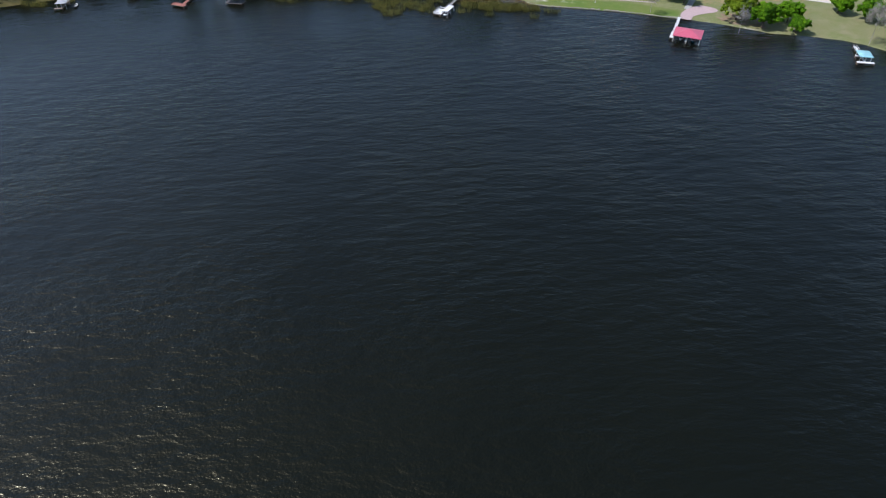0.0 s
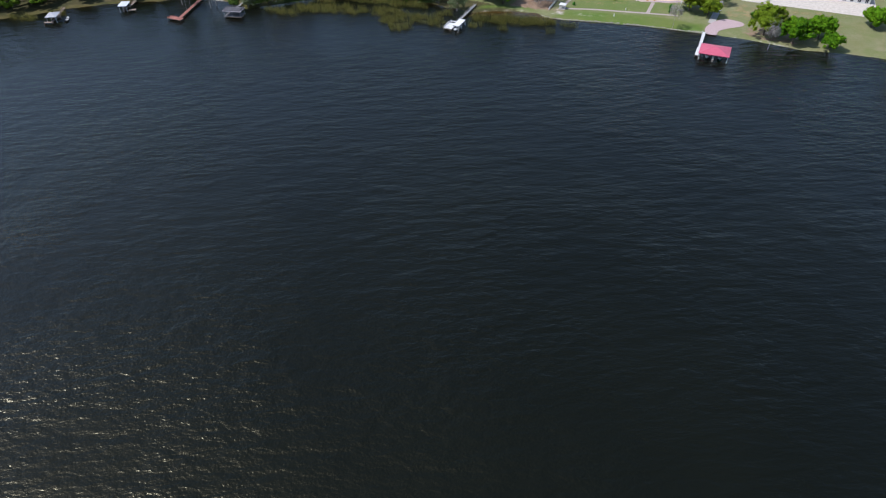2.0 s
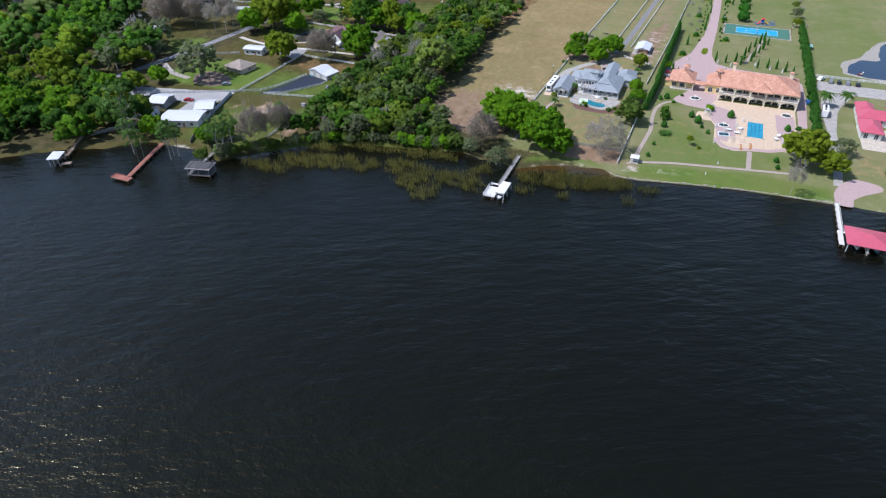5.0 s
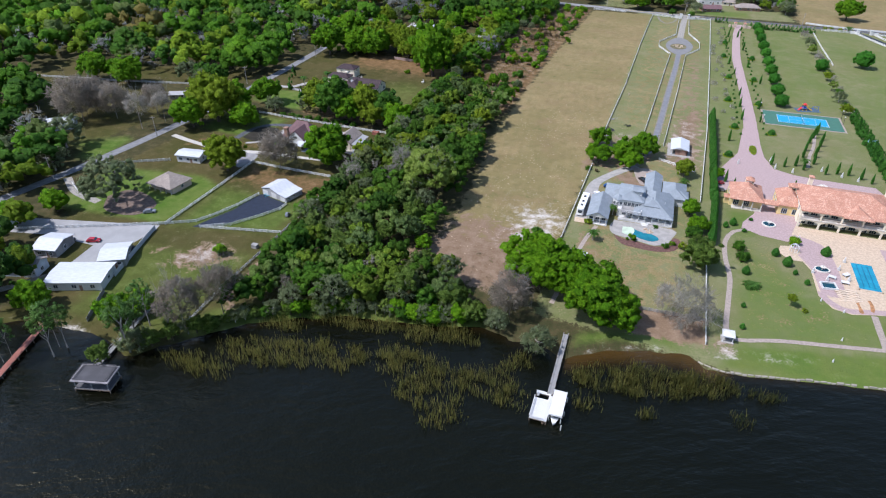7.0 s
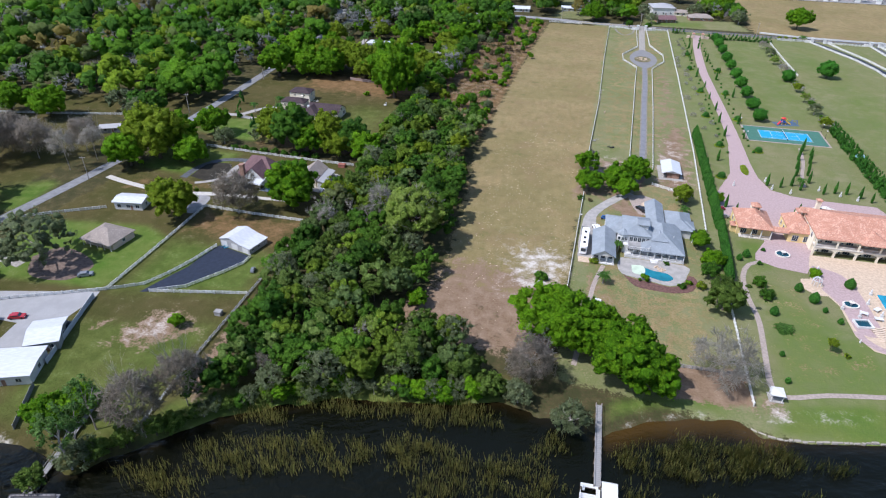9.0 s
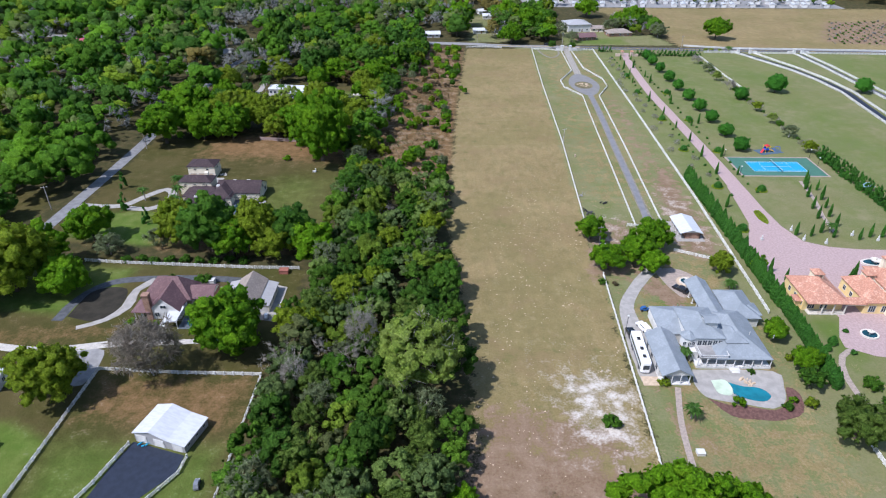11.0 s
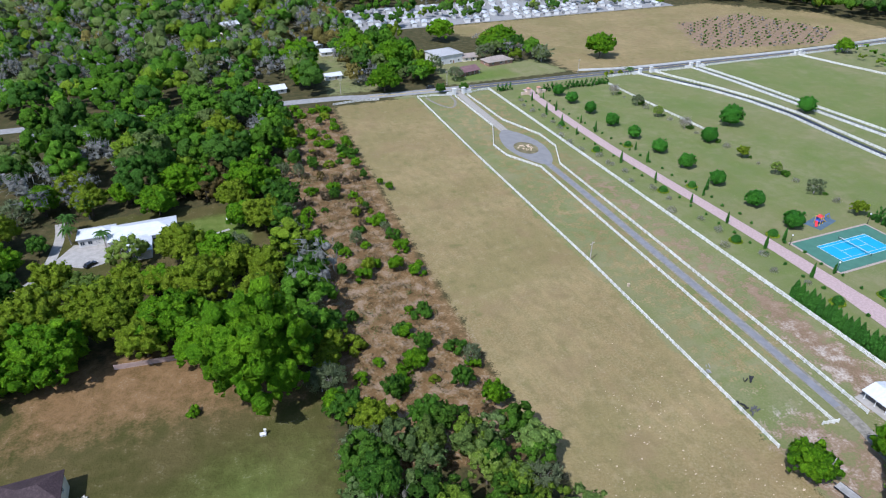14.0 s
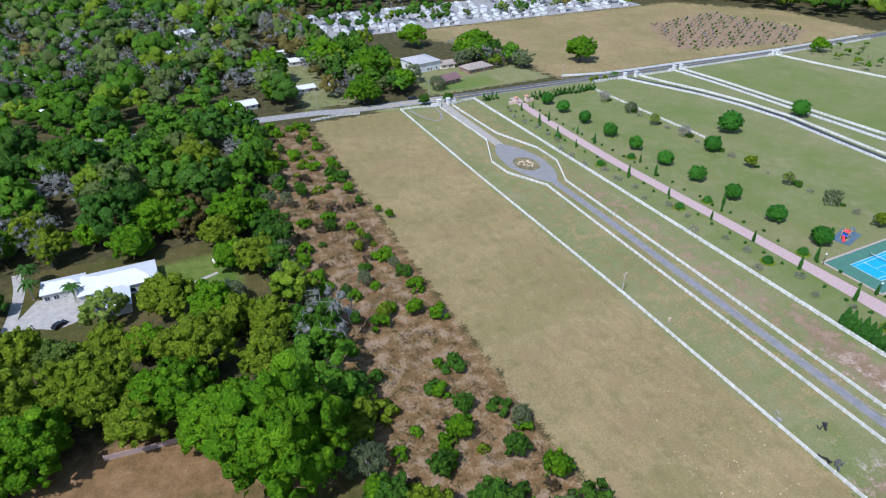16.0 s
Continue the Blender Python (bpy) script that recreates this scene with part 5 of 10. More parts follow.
# ---------------------------------------------------------------- single trees
for kind, x, y, R in [
    ("oak", -103.2, 246.2, 7.0), ("oak", -89.6, 239.4, 6.6), ("oak", -95.8, 244.6, 5.4), ("oak", -85.2, 236.6, 4.4), ("bald", -106.2, 233.6, 4.6), ("moss", -98.6, 224.4, 3.2), ("moss", -107.6, 228.4, 2.6),
    ("pale", -138.4, 274, 8.2), ("oak", -131.4, 250.6, 2.6), ("olive", -117.9, 231.8, 4.0), ("moss", -128.3, 229.4, 4.0), ("olive", -136.5, 227.4, 3.8), ("bald", -152.5, 224.0, 2.4), ("oak_y", -145.4, 233.5, 2.6), ("olive", -157.5, 222.5, 2.8), ("dark", -144, 230, 2.8), ("dark", -123, 230, 3.0), ("bush_light", -112.4, 231.5, 2.0),
    ("olive", -69.0, 264.6, 4.6), ("bare", -72.6, 242.4, 5.8),
    ("oak_y", -226, 303, 8.6), ("oak", -231, 296, 6.2), ("oak_y", -200.6, 271.4, 5.6), ("moss", -217.6, 245.4, 8.6), ("bald", -186.2, 277.2, 5.6), ("oak", -174.8, 285.2, 6.8), ("oak", -164.6, 316, 5.0),
    ("oak", -178.2, 208.6, 3.6), ("bald", -165.6, 206.9, 4.3), ("bald", -162.0, 214.2, 3.9), ("oak", -175.7, 232.7, 1.7), ("cyp", -172, 198.6, 3.4), ("cyp", -172.5, 201.4, 3.0), ("cyp", -167.8, 205.2, 1.9), ("cyp", -173.6, 206.1, 3.0), ("cyp", -184.8, 193, 2.8), ("cyp", -186.1, 195.5, 3.0), ("cyp", -184.4, 195.8, 2.6), ("cyp", -192.5, 188.7, 2.6), ("cyp", -191.6, 190, 2.4), ("oak", -181.6, 205.4, 3.8), ("olive", -173.6, 193.5, 2.4), ("cyp", -197.4, 192, 3.2), ("oak", -200, 203, 4.2),
    ("bald", -250.3, 301.6, 5.4), ("bald", -260.7, 293.5, 6.2), ("moss", -257.6, 268.3, 7.0), ("bald", -270, 288, 7.4), ("moss", -263.2, 337, 5.4), ("moss", -252, 330, 5.0), ("oak", -282.3, 324, 6.0), ("dark", -249, 334, 5.0), ("dark", -256, 336, 4.6), ("bald", -272.2, 296, 6.2), ("bare", -246.3, 289, 4.2), ("bare", -243.4, 297, 3.6), ("moss", -247.9, 254.6, 5.0), ("oak", -298, 324, 6.4), ("moss", -282, 302, 5.6), ("dark", -254.6, 261.6, 3.2),
    ("oak", -97.9, 313.6, 3.7), ("oak", -91.0, 317.4, 3.9), ("oak", -85.2, 323.6, 4.0), ("oak", -88.4, 313.0, 3.0), ("oak", -99.2, 327.2, 3.2), ("oak", -69.2, 281.0, 3.1), ("oak_y", -73.2, 312.4, 3.4), ("oak", -63.8, 314.6, 2.0), ("oak", -71.2, 289.4, 2.8), ("dark", -70.6, 276, 2.2), ("bush_yellow", -72.6, 271.4, 1.4),
    ("oak", -227, 391.6, 7.6), ("oak", -224, 408, 8.4), ("oak_y", -209.5, 405, 7.2), ("oak_y", -197.5, 405, 6.6), ("oak", -173.2, 380.8, 8.7), ("oak", -186, 400, 6.0), ("oak", -206.4, 396.6, 6.4), ("oak_y", -191.2, 396.6, 4.6), ("oak_y", -180.4, 409, 6.4), ("oak", -216, 396, 6.0), ("dark", -166, 380, 3.6), ("moss", -163.2, 372, 3.2), ("dark", -161, 364, 3.2),
    ("oak_y", -197.6, 325, 4.6), ("dark", -189.6, 321.6, 5.9), ("oak_y", -179, 323.2, 4.9), ("dark", -170, 322.6, 5.0), ("moss", -212.9, 318, 3.6), ("oak", -224.4, 310, 6.6), ("oak", -214.8, 302.4, 4.6), ("oak", -219.5, 324, 5.4), ("oak", -184, 319.4, 4.0), ("moss", -202.6, 322.4, 3.2), ("oak_y", -174, 318, 3.2),
    ("bare", -149.5, 282.6, 3.4), ("bare", -159.5, 272, 2.6), ("oak_y", -159.6, 289, 4.6), ("oak_y", -152.6, 336, 3.2),
    ("pale", -194.8, 428.4, 4.6), ("oak_y", -163.8, 433.4, 4.8), ("moss", -171.4, 424, 3.6), ("oak", -164.6, 454, 6.2), ("rust", -174.1, 463, 4.6), ("oak_y", -168, 486, 7.2), ("oak", -182, 460, 5.4), ("oak", -188.4, 452, 4.6), ("dark", -159.6, 442, 3.4), ("dark", -160.6, 420, 3.4), ("dark", -161.4, 408, 3.4), ("oak_y", -204.6, 457.6, 4.2), ("moss", -161.8, 398, 3.2), ("oak_y", -183, 424, 5.4), ("oak", -176, 418, 5.0),
    ("oak_y", -209, 420.5, 4.4), ("olive", -202.5, 415.5, 4.2), ("oak_y", -195, 416.5, 3.8), ("oak", -188.5, 414, 3.6), ("oak", -221, 432, 4.8), ("oak_y", -224, 446, 5.2), ("dark", -219, 420, 4.6), ("oak", -216, 462, 4.8), ("moss", -222, 458, 4.6), ("oak_y", -209, 468, 4.6), ("oak", -227.6, 418, 4.6), ("dark", -215, 441, 2.6), ("oak_y", -189, 413.5, 3.4), ("oak_y", -169.6, 399, 4.8), ("oak_y", -166.4, 409.6, 4.4), ("oak", -180.6, 391.4, 5.0), ("oak_y", -172.6, 414.4, 4.2), ("oak", -169, 437.5, 3.8), ("oak_y", -169.4, 448, 4.2), ("rust", -176.4, 455, 3.6), ("oak", -195.4, 461, 4.2),
    ("oak", 8.0, 543, 7.4), ("oak", -102.4, 530.8, 7.0), ("oak", -92, 556, 9.0), ("oak", -101, 580, 9.0), ("oak", -128.3, 572, 9.0), ("oak", -130.4, 549, 7.2), ("oak", -50.7, 601, 7.4), ("oak", -28, 577, 7.4), ("moss", -22, 546, 5.4), ("oak", -36, 570, 6.0), ("moss", -44, 560, 5.0), ("oak", -83, 540, 6.0), ("moss", -75, 548, 5.0), ("moss", -70, 534, 3.6), ("dark", -82.6, 519.2, 2.4), ("dark", -72.8, 519.0, 1.9),
    ("round", -1.6, 448.2, 4.0), ("round", 34, 448, 3.3), ("oak", 123, 506, 4.6),
    ("oak_y", -21, 254.8, 6.6), ("oak_y", -14.4, 251.6, 4.2), ("oak_y", 4.4, 241.8, 6.5), ("oak", 13.4, 238.8, 5.6), ("oak", 24.1, 237.6, 3.8), ("bare", -24.2, 237, 2.4), ("bare", 46, 237, 4.6), ("oak", 47, 258, 5.2), ("oak", 37.4, 262, 4.6), ("bare", 6.4, 231.6, 2.2), ("oak", 21, 246, 5), ("oak", 56, 246, 6), ("bush", 1, 257, 1.8), ("moss", -10.6, 264.6, 3.4), ("oak", 62, 240, 6),
    ("oak", -232.5, 199, 6.4), ("oak", -246, 196, 7.4), ("oak_y", -224.2, 211.4, 5.0), ("oak", -259, 186, 7.4), ("oak", -266, 204, 6.4), ("moss", -287, 208, 9.0), ("oak_y", -264, 225, 7.4), ("oak", -239, 205, 6.0), ("cyp", -209.7, 201.6, 4.9), ("cyp", -206, 199.4, 3.5), ("moss", -252, 240, 6.5), ("moss", -262, 252, 7), ("oak", -240, 223, 4.5), ("oak", -274, 180, 7), ("oak", -290, 190, 8), ("oak", -285, 160, 8), ("oak", -268, 160, 6.5), ("oak", -253, 172, 4.5), ("moss", -246, 178, 3.5), ("oak", -228, 236, 3.5), ("oak", -232, 228, 3.6),
]:
    tall = 1.0
    if x < -162 and kind in ("oak", "oak_y") and R > 3 and y > 225:
        R, tall = R * 1.16, 1.04
    if -100 < x < -82 and 311 < y < 330:
        R, tall = R * 1.2, 1.0
    if -108 < x < -84 and 234 < y < 248:
        R, tall = R * 1.2, 1.0
    if x < -170 and 386 < y < 412:
        y -= 3.6
    if -200 < x < -166 and 317 < y < 326:
        R, y, tall = R * 1.25, y - 1.6, 1.1
    if (x, R) == (-173.2, 8.7 * 1.16):
        y, tall = y - 6.0, 1.42
    ob = tree(kind, x, y, R, cz=9.0 if (kind, R) == ("pale", 8.2) else (R * 1.5 + 4.2) if kind == "cyp" else (5.0 if R == 5.8 else R * 1.35 + 2.4 if kind == "bare" or (kind == "bald" and y < 215) else R + 0.8 if kind == "bald" else (4.6 if (kind, y) == ("olive", 193.5) else None)), trunk=not kind.startswith("bush"), tall=tall, z0=-0.9 if kind == "cyp" or (kind, y) == ("olive", 193.5) else 0.0)
    if (kind, R) == ("pale", 8.2):
        twigs = part("bare_top", crown_mesh(("bare_top", 1), LEAF["bare"], seed=77, **dict(KINDS["bare"][1], clumps=14, leaves=12)), None, ob, "bare pale twigs over the leaves")
        twigs.location, twigs.scale = (0, 0, 9.2), (7.9, 7.9, 6.0)
for x, y, h, r in [(-205.4, 456, 5.5, 2.8), (-209.1, 449.4, 5, 2.4), (-200.7, 438.6, 4.5, 2.0), (-7, 302, 4.5, 2.6), (-13.1, 299.6, 4.5, 2.8), (-209.6, 352.6, 4.2, 2.0), (-207.6, 347, 3.8, 1.9), (-206.4, 341.4, 3.6, 1.9), (-216.6, 346, 3.6, 1.7), (-93.6, 268.4, 2.6, 1.7), (-90.4, 282.6, 2.6, 1.5), (-2.6, 286, 3.0, 1.8), (3.4, 276, 2.2, 1.6), (-73, 306.5, 1.8, 1.6), (-38.6, 331.6, 2.4, 1.6), (-208.6, 443.6, 4.6, 2.2)]:
    palm(x, y, h, r)
# wooded strip between the lots and the pasture
_STRIP = [(-161, 214.5), (-152, 217), (-139, 224), (-122, 228), (-116, 233), (-120, 240), (-138, 243), (-134, 252), (-131, 264), (-132, 276), (-133, 295), (-136, 327), (-136, 350), (-148, 358), (-164, 352), (-164, 256), (-162, 240), (-161, 226)]
_strip_rest = []
for i, (x, y, R, cz, tone) in enumerate(scatter(_STRIP, 4.4, 21, 2.5, 4.0, [(0.145, 0.300, 0.035), (0.180, 0.370, 0.035), (0.330, 0.460, 0.110), (0.110, 0.240, 0.030), (0.300, 0.430, 0.045), (0.150, 0.300, 0.032), (0.250, 0.350, 0.110), (0.215, 0.400, 0.036), (0.430, 0.375, 0.325), (0.290, 0.330, 0.120)])):
    if math.hypot(x + 138.4, y - 274) < 6:
        continue
    cz = R * 0.8 + 1.4 + random.Random(i).random() * 1.4
    if i % 4 < 3:
        _strip_rest.append((x, y, R, cz, tone))
        continue
    kind = ["dark", "oak", "pale", "olive", "moss", "dark", "oak_y", "olive", "oak", "bald"][int((noise.noise((x * 0.06, y * 0.06, 5.0)) * 0.5 + 0.5) * 6 + random.Random(i).random() * 4) % 10]
    tree(kind, x, y, R, cz=cz)
far_trees("wooded_strip", _strip_rest, "dense green thicket of trees beside the pasture", mid=True)
# tree line along the scrub
for i in range(34):
    rng = random.Random(300 + i)
    y = 350 + i * 5.1
    x = -159.5 + rng.uniform(-3.5, 2.0) + (6 if y > 470 else 0) + (y - 350) * 0.03
    tree(rng.choice(["dark", "oak", "dark", "moss", "oak_y"]), x, y, rng.uniform(2.2, 4.2), cz=rng.uniform(2.6, 4.4))
# scrub
_SCRUB = [(-158, 352), (-137, 345), (-134, 420), (-129, 516), (-142, 522), (-154, 455)]
for i, (x, y, R, cz, tone) in enumerate(scatter(_SCRUB, 5.2, 31, 0.9, 2.4, TONES, keep=0.72)):
    rng = random.Random(600 + i)
    k = rng.choice(["bush_light", "bush", "bush_light", "bush_light", "bush_yellow", "bush_dry", "bush_light"])
    if rng.random() < 0.10:
        tree("dark", x, y, 1.3, cz=1.7, tall=1.5, label="young slender evergreen in the scrub")
    else:
        tree(k, x, y, R, cz=R * 0.62, trunk=False)

for x, y, R, k in [(-136.5, 358, 2.4, "oak"), (-140, 364, 2.2, "dark"), (-136, 369, 2.0, "moss"), (-146, 371, 2.4, "oak"), (-152, 366, 2.2, "dark"), (-143, 376, 1.8, "dark"), (-134.5, 472.5, 1.7, "dark"), (-133, 461.5, 1.7, "oak"), (-129.6, 448, 1.0, "oak"), (-128.2, 443.7, 1.2, "oak"), (-150.3, 482, 2.0, "oak_y"), (-154.7, 418, 1.6, "oak"), (-145.2, 405.1, 1.9, "oak_y"), (-139.3, 403.5, 1.9, "oak"), (-149.5, 415.9, 1.3, "dark"), (-137.6, 434.6, 1.1, "dark"), (-140.9, 431.6, 1.4, "oak_y"), (-145.8, 508.2, 2.2, "dark"), (-144.7, 417.6, 1.9, "moss"), (-136.2, 421.6, 1.3, "moss"), (-149.7, 469.7, 2.4, "dark"), (-145.2, 465, 2.0, "dark"), (-149.9, 502.3, 2.2, "dark"), (-150.2, 461.5, 2.0, "moss"), (-143.7, 443.9, 1.5, "dark"), (-144.8, 456.7, 1.4, "rust")]:
    tree(k, x, y, R, cz=R * 1.15, tall=1.3, label="young leafy tree standing in the dry scrub")
_low = [(x, y, r, r * 0.22, t) for x, y, r, cz, t in scatter(_SCRUB, 1.9, 33, 0.5, 1.6, [(0.290, 0.215, 0.115), (0.345, 0.262, 0.150), (0.213, 0.240, 0.074), (0.375, 0.290, 0.175), (0.300, 0.225, 0.120), (0.335, 0.250, 0.140), (0.20, 0.25, 0.08)], keep=0.72)]
_low += [(x, y, r, r * 0.3, t) for x, y, r, cz, t in scatter([(-146, 236), (-106, 234), (-104, 248), (-120, 256), (-134, 252)], 3.2, 34, 0.3, 0.8, [(0.170, 0.145, 0.085), (0.153, 0.170, 0.051), (0.238, 0.187, 0.119)], keep=0.5)]
far_trees("scrub_growth", _low, "low dry brown and olive scrub growth", airy=True)

# thicket along the lake edge
for i in range(42):
    rng = random.Random(1500 + i)
    x = -174 + i * 1.6 + rng.uniform(-0.6, 0.6)
    y = float(shore_y(x)) + rng.uniform(0.6, 2.6)
    tree(rng.choice(["moss", "dark", "olive", "oak", "moss", "bush_light", "pale", "olive"]), x, y, rng.uniform(1.3, 2.8), cz=rng.uniform(1.2, 2.4), label="dense lakeside shrub leaning over the water")

# woods along the lake west of the workshop
_WEST = [(-213, 200), (-206, 207), (-209, 213), (-222, 213), (-228, 226), (-240, 232), (-262, 236), (-300, 226), (-312, 150), (-285, 136), (-258, 155), (-243, 168), (-226, 184), (-214, 193)]
far_trees("lakeside_woods", [(x, y, R, R * 0.85 + 1.0, tuple(0.75 * c for c in t)) for x, y, R, cz, t in scatter(_WEST, 5.8, 57, 2.8, 4.8, TONES[:7], keep=0.85)], "dense green trees behind the lake bank")

# ---------------------------------------------------------------- fences


def fence(pts, label="white painted three-rail fence", h=0.82, step=1.7, rails=3, mat=None, board=0.13, group="white fences"):
    """Posts and rails along a line of points."""
    mat = mat or MFENCE
    root = thing("fence", pts[0][0], pts[0][1], 0, 0, label, "fence", group)
    o = Vector((pts[0][0], pts[0][1], 0))
    post = shared(("post", h, mat.name), lambda: MB().box(-0.09, -0.09, -0.1, 0.09, 0.09, h).add([(-0.11, -0.11, h), (0.11, -0.11, h), (0.11, 0.11, h), (-0.11, 0.11, h), (0, 0, h + 0.1)], [(0, 1, 4), (1, 2, 4), (2, 3, 4), (3, 0, 4), (3, 2, 1, 0)]).mesh("post", mat))
    for a, b in zip(pts, pts[1:]):
        a, b = Vector((*a, 0)) - o, Vector((*b, 0)) - o
        n = max(1, round((b - a).length / step))
        ang = math.degrees(math.atan2(b.y - a.y, b.x - a.x))
        for i in range(n + (1 if (b + o - Vector((*pts[-1], 0))).length < 1e-6 else 0)):
            p = a.lerp(b, i / n)
            part("post", post, None, root, at=pose(p.x, p.y, 0, 0, 0, ang))
        for k in range(rails):
            z = h * (k + 0.75) / (rails + 0.1)
            part("rail", MB().bar(a + Vector((0, 0, z)), b + Vector((0, 0, z)), 0.05, board), mat, root)
    return root


def panel_fence(pts, h, mat, label, step=1.6):
    """A close-boarded fence: a panel and a post for each bay."""
    root = thing("fence", pts[0][0], pts[0][1], 0, 0, label, "fence", "boarded fences")
    o = Vector((pts[0][0], pts[0][1], 0))
    for a, b in zip(pts, pts[1:]):
        a, b = Vector((*a, 0)) - o, Vector((*b, 0)) - o
        n = max(1, round((b - a).length / step))
        L = (b - a).length / n
        ang = math.degrees(math.atan2(b.y - a.y, b.x - a.x))
        pm = shared(("panel", round(L, 2), h, mat.name), lambda: _panel(L, h, mat))
        po = shared(("ppost", h, mat.name), lambda: MB().box(-0.07, -0.07, -0.1, 0.07, 0.07, h + 0.06).mesh("post", mat))
        for i in range(n):
            p = a.lerp(b, i / n)
            part("panel", pm, None, root, at=pose(p.x, p.y, 0, 0, 0, ang))
            part("post", po, None, root, at=pose(p.x, p.y, 0, 0, 0, ang))
        part("post", po, None, root, at=pose(b.x, b.y, 0, 0, 0, ang))
    return root


def _panel(L, h, mat):
    """One panel: boards set alternately proud, as a folded sheet with thickness."""
    n, vs, fs = 8, [], []
    for i in range(n):
        d = 0.02 if i % 2 else -0.02
        for x in (L * i / n, L * (i + 1) / n):
            vs += [(x, d - 0.02, -0.05), (x, d - 0.02, h), (x, d + 0.02, h), (x, d + 0.02, -0.05)]
    m = 2 * n
    for i in range(m - 1):
        for k in range(4):
            fs.append((4 * i + k, 4 * i + (k + 1) % 4, 4 * i + 4 + (k + 1) % 4, 4 * i + 4 + k))
    fs += [(0, 3, 2, 1), tuple(4 * (m - 1) + k for k in range(4))]
    return MB().add(vs, fs).mesh("panel", mat)


fence([(-93, 518), (-95.2, 455), (-96.6, 390), (-99.2, 333)])
fence([(-99.4, 311), (-100.4, 285), (-101.6, 254.6)])
fence([(-78.8, 513.5), (-79.4, 478), (-86.8, 462), (-86.6, 453), (-81, 441), (-82.2, 420), (-84.2, 380), (-86.6, 333.5)])
fence([(-73.6, 513.5), (-73.4, 482), (-68.2, 465), (-68.4, 454), (-74.4, 441), (-76.6, 390), (-79.6, 333)])
fence([(-62.5, 517), (-64.2, 430), (-66.2, 350), (-68.5, 297.5)], "white painted board fence beside the hedge", 0.95, rails=4)
fence([(-67.2, 270), (-67.7, 237)], "white picket fence running to the lake", 0.95, 1.3, 4)
fence([(-80.4, 244.2), (-67.5, 244.4)], "grey weathered cross fence", mat=MGREYW)
fence([(-80.4, 321.8), (-70, 316.6)])
fence([(-126, 521), (-116, 521.8), (-108, 520.6)], "low white road fence with swept panels")
fence([(-93, 518), (-86, 517.4), (-79.6, 515.4)])
fence([(-72.6, 515), (-67, 517), (-62.5, 517)])
fence([(-196.6, 278.4), (-182, 277.6), (-167, 277.4)])
fence([(-167, 277.4), (-167, 252)])
fence([(-167, 252), (-167.4, 225.5), (-167.1, 207)], "grey weathered rail fence running to the lake", mat=MFENCEG)
fence([(-196.6, 278.4), (-196.8, 258), (-197.2, 239.8), (-222.4, 228.8), (-240, 221)])
fence([(-197.2, 239.8), (-190.6, 243.4), (-187.8, 248.4), (-185.6, 254), (-183.6, 261.4)])
fence([(-187.9, 241.4), (-181.4, 244.8), (-176.4, 251.6), (-173.8, 256), (-173.6, 259)])
fence([(-187.9, 241.4), (-167.5, 245.6)])
fence([(-217.3, 314.8), (-207, 313.9), (-177.6, 312.4), (-167.6, 312.4)])
fence([(-238, 262), (-229.6, 266.8), (-221, 271.4)])
fence([(-324, 319.4), (-286, 326), (-256, 333)])
fence([(-236.6, 249.4), (-231, 246)])
fence([(-168.6, 293), (-168.4, 298.4)])
fence([(-60, 327.4), (-15.4, 326.6), (4.4, 327.2), (60, 329)][1:], "low white garden wall fence", 0.9, rails=4)
panel_fence([(-198, 237), (-192.6, 217.4)], 1.2, plain("blue_white_boards", (0.55, 0.57, 0.60), 0.7), "pale boarded fence beside the yard")
panel_fence([(-205.4, 213), (-213, 203), (-218, 196)], 1.1, MGREYW, "grey weathered boarded fence")
panel_fence([(-190.6, 212), (-186.4, 203)], 1.1, MGREYW, "grey weathered boarded fence")
panel_fence([(-197, 391.4), (-184.6, 389.9)], 1.1, plain("pinkish_boards", (0.42, 0.31, 0.27), 0.85), "weathered pinkish boarded fence")
# estate road fences
EST_W = [(7, 513.5), (13.4, 498), (20, 482), (24, 466), (25.6, 448), (23.8, 430), (22, 410), (21.4, 380)]
EST_E = [(16, 512.6), (19.8, 500), (25.2, 484), (29.2, 466), (30.6, 448), (28.8, 430), (27.2, 410), (26.8, 380)]
fence(EST_W, rails=4, h=0.9)
fence(EST_E, rails=4, h=0.9)
fence([(35.6, 511.6), (37.6, 488), (38.2, 460), (39, 422), (39.6, 380)], rails=4, h=0.9)
fence([(40.2, 512.4), (42.2, 488.5), (42.8, 460), (44.2, 422), (45, 380)], rails=4, h=0.9)
fence([(98.6, 511), (102.6, 490), (108, 468), (114, 440)], rails=4, h=0.9)
fence([(-8, 513.4), (7, 513.5)], "white entrance wall fence", 1.1, rails=4)
fence([(16, 512.6), (35.6, 511.6)], "white board fence along the road", 0.9)
fence([(40.2, 512.4), (98, 510.8), (170, 511)], "white board fence along the road", 0.9)
fence([(-13, 505), (-13.2, 475), (-12.8, 448)], "grey weathered garden fence", mat=MFENCE)

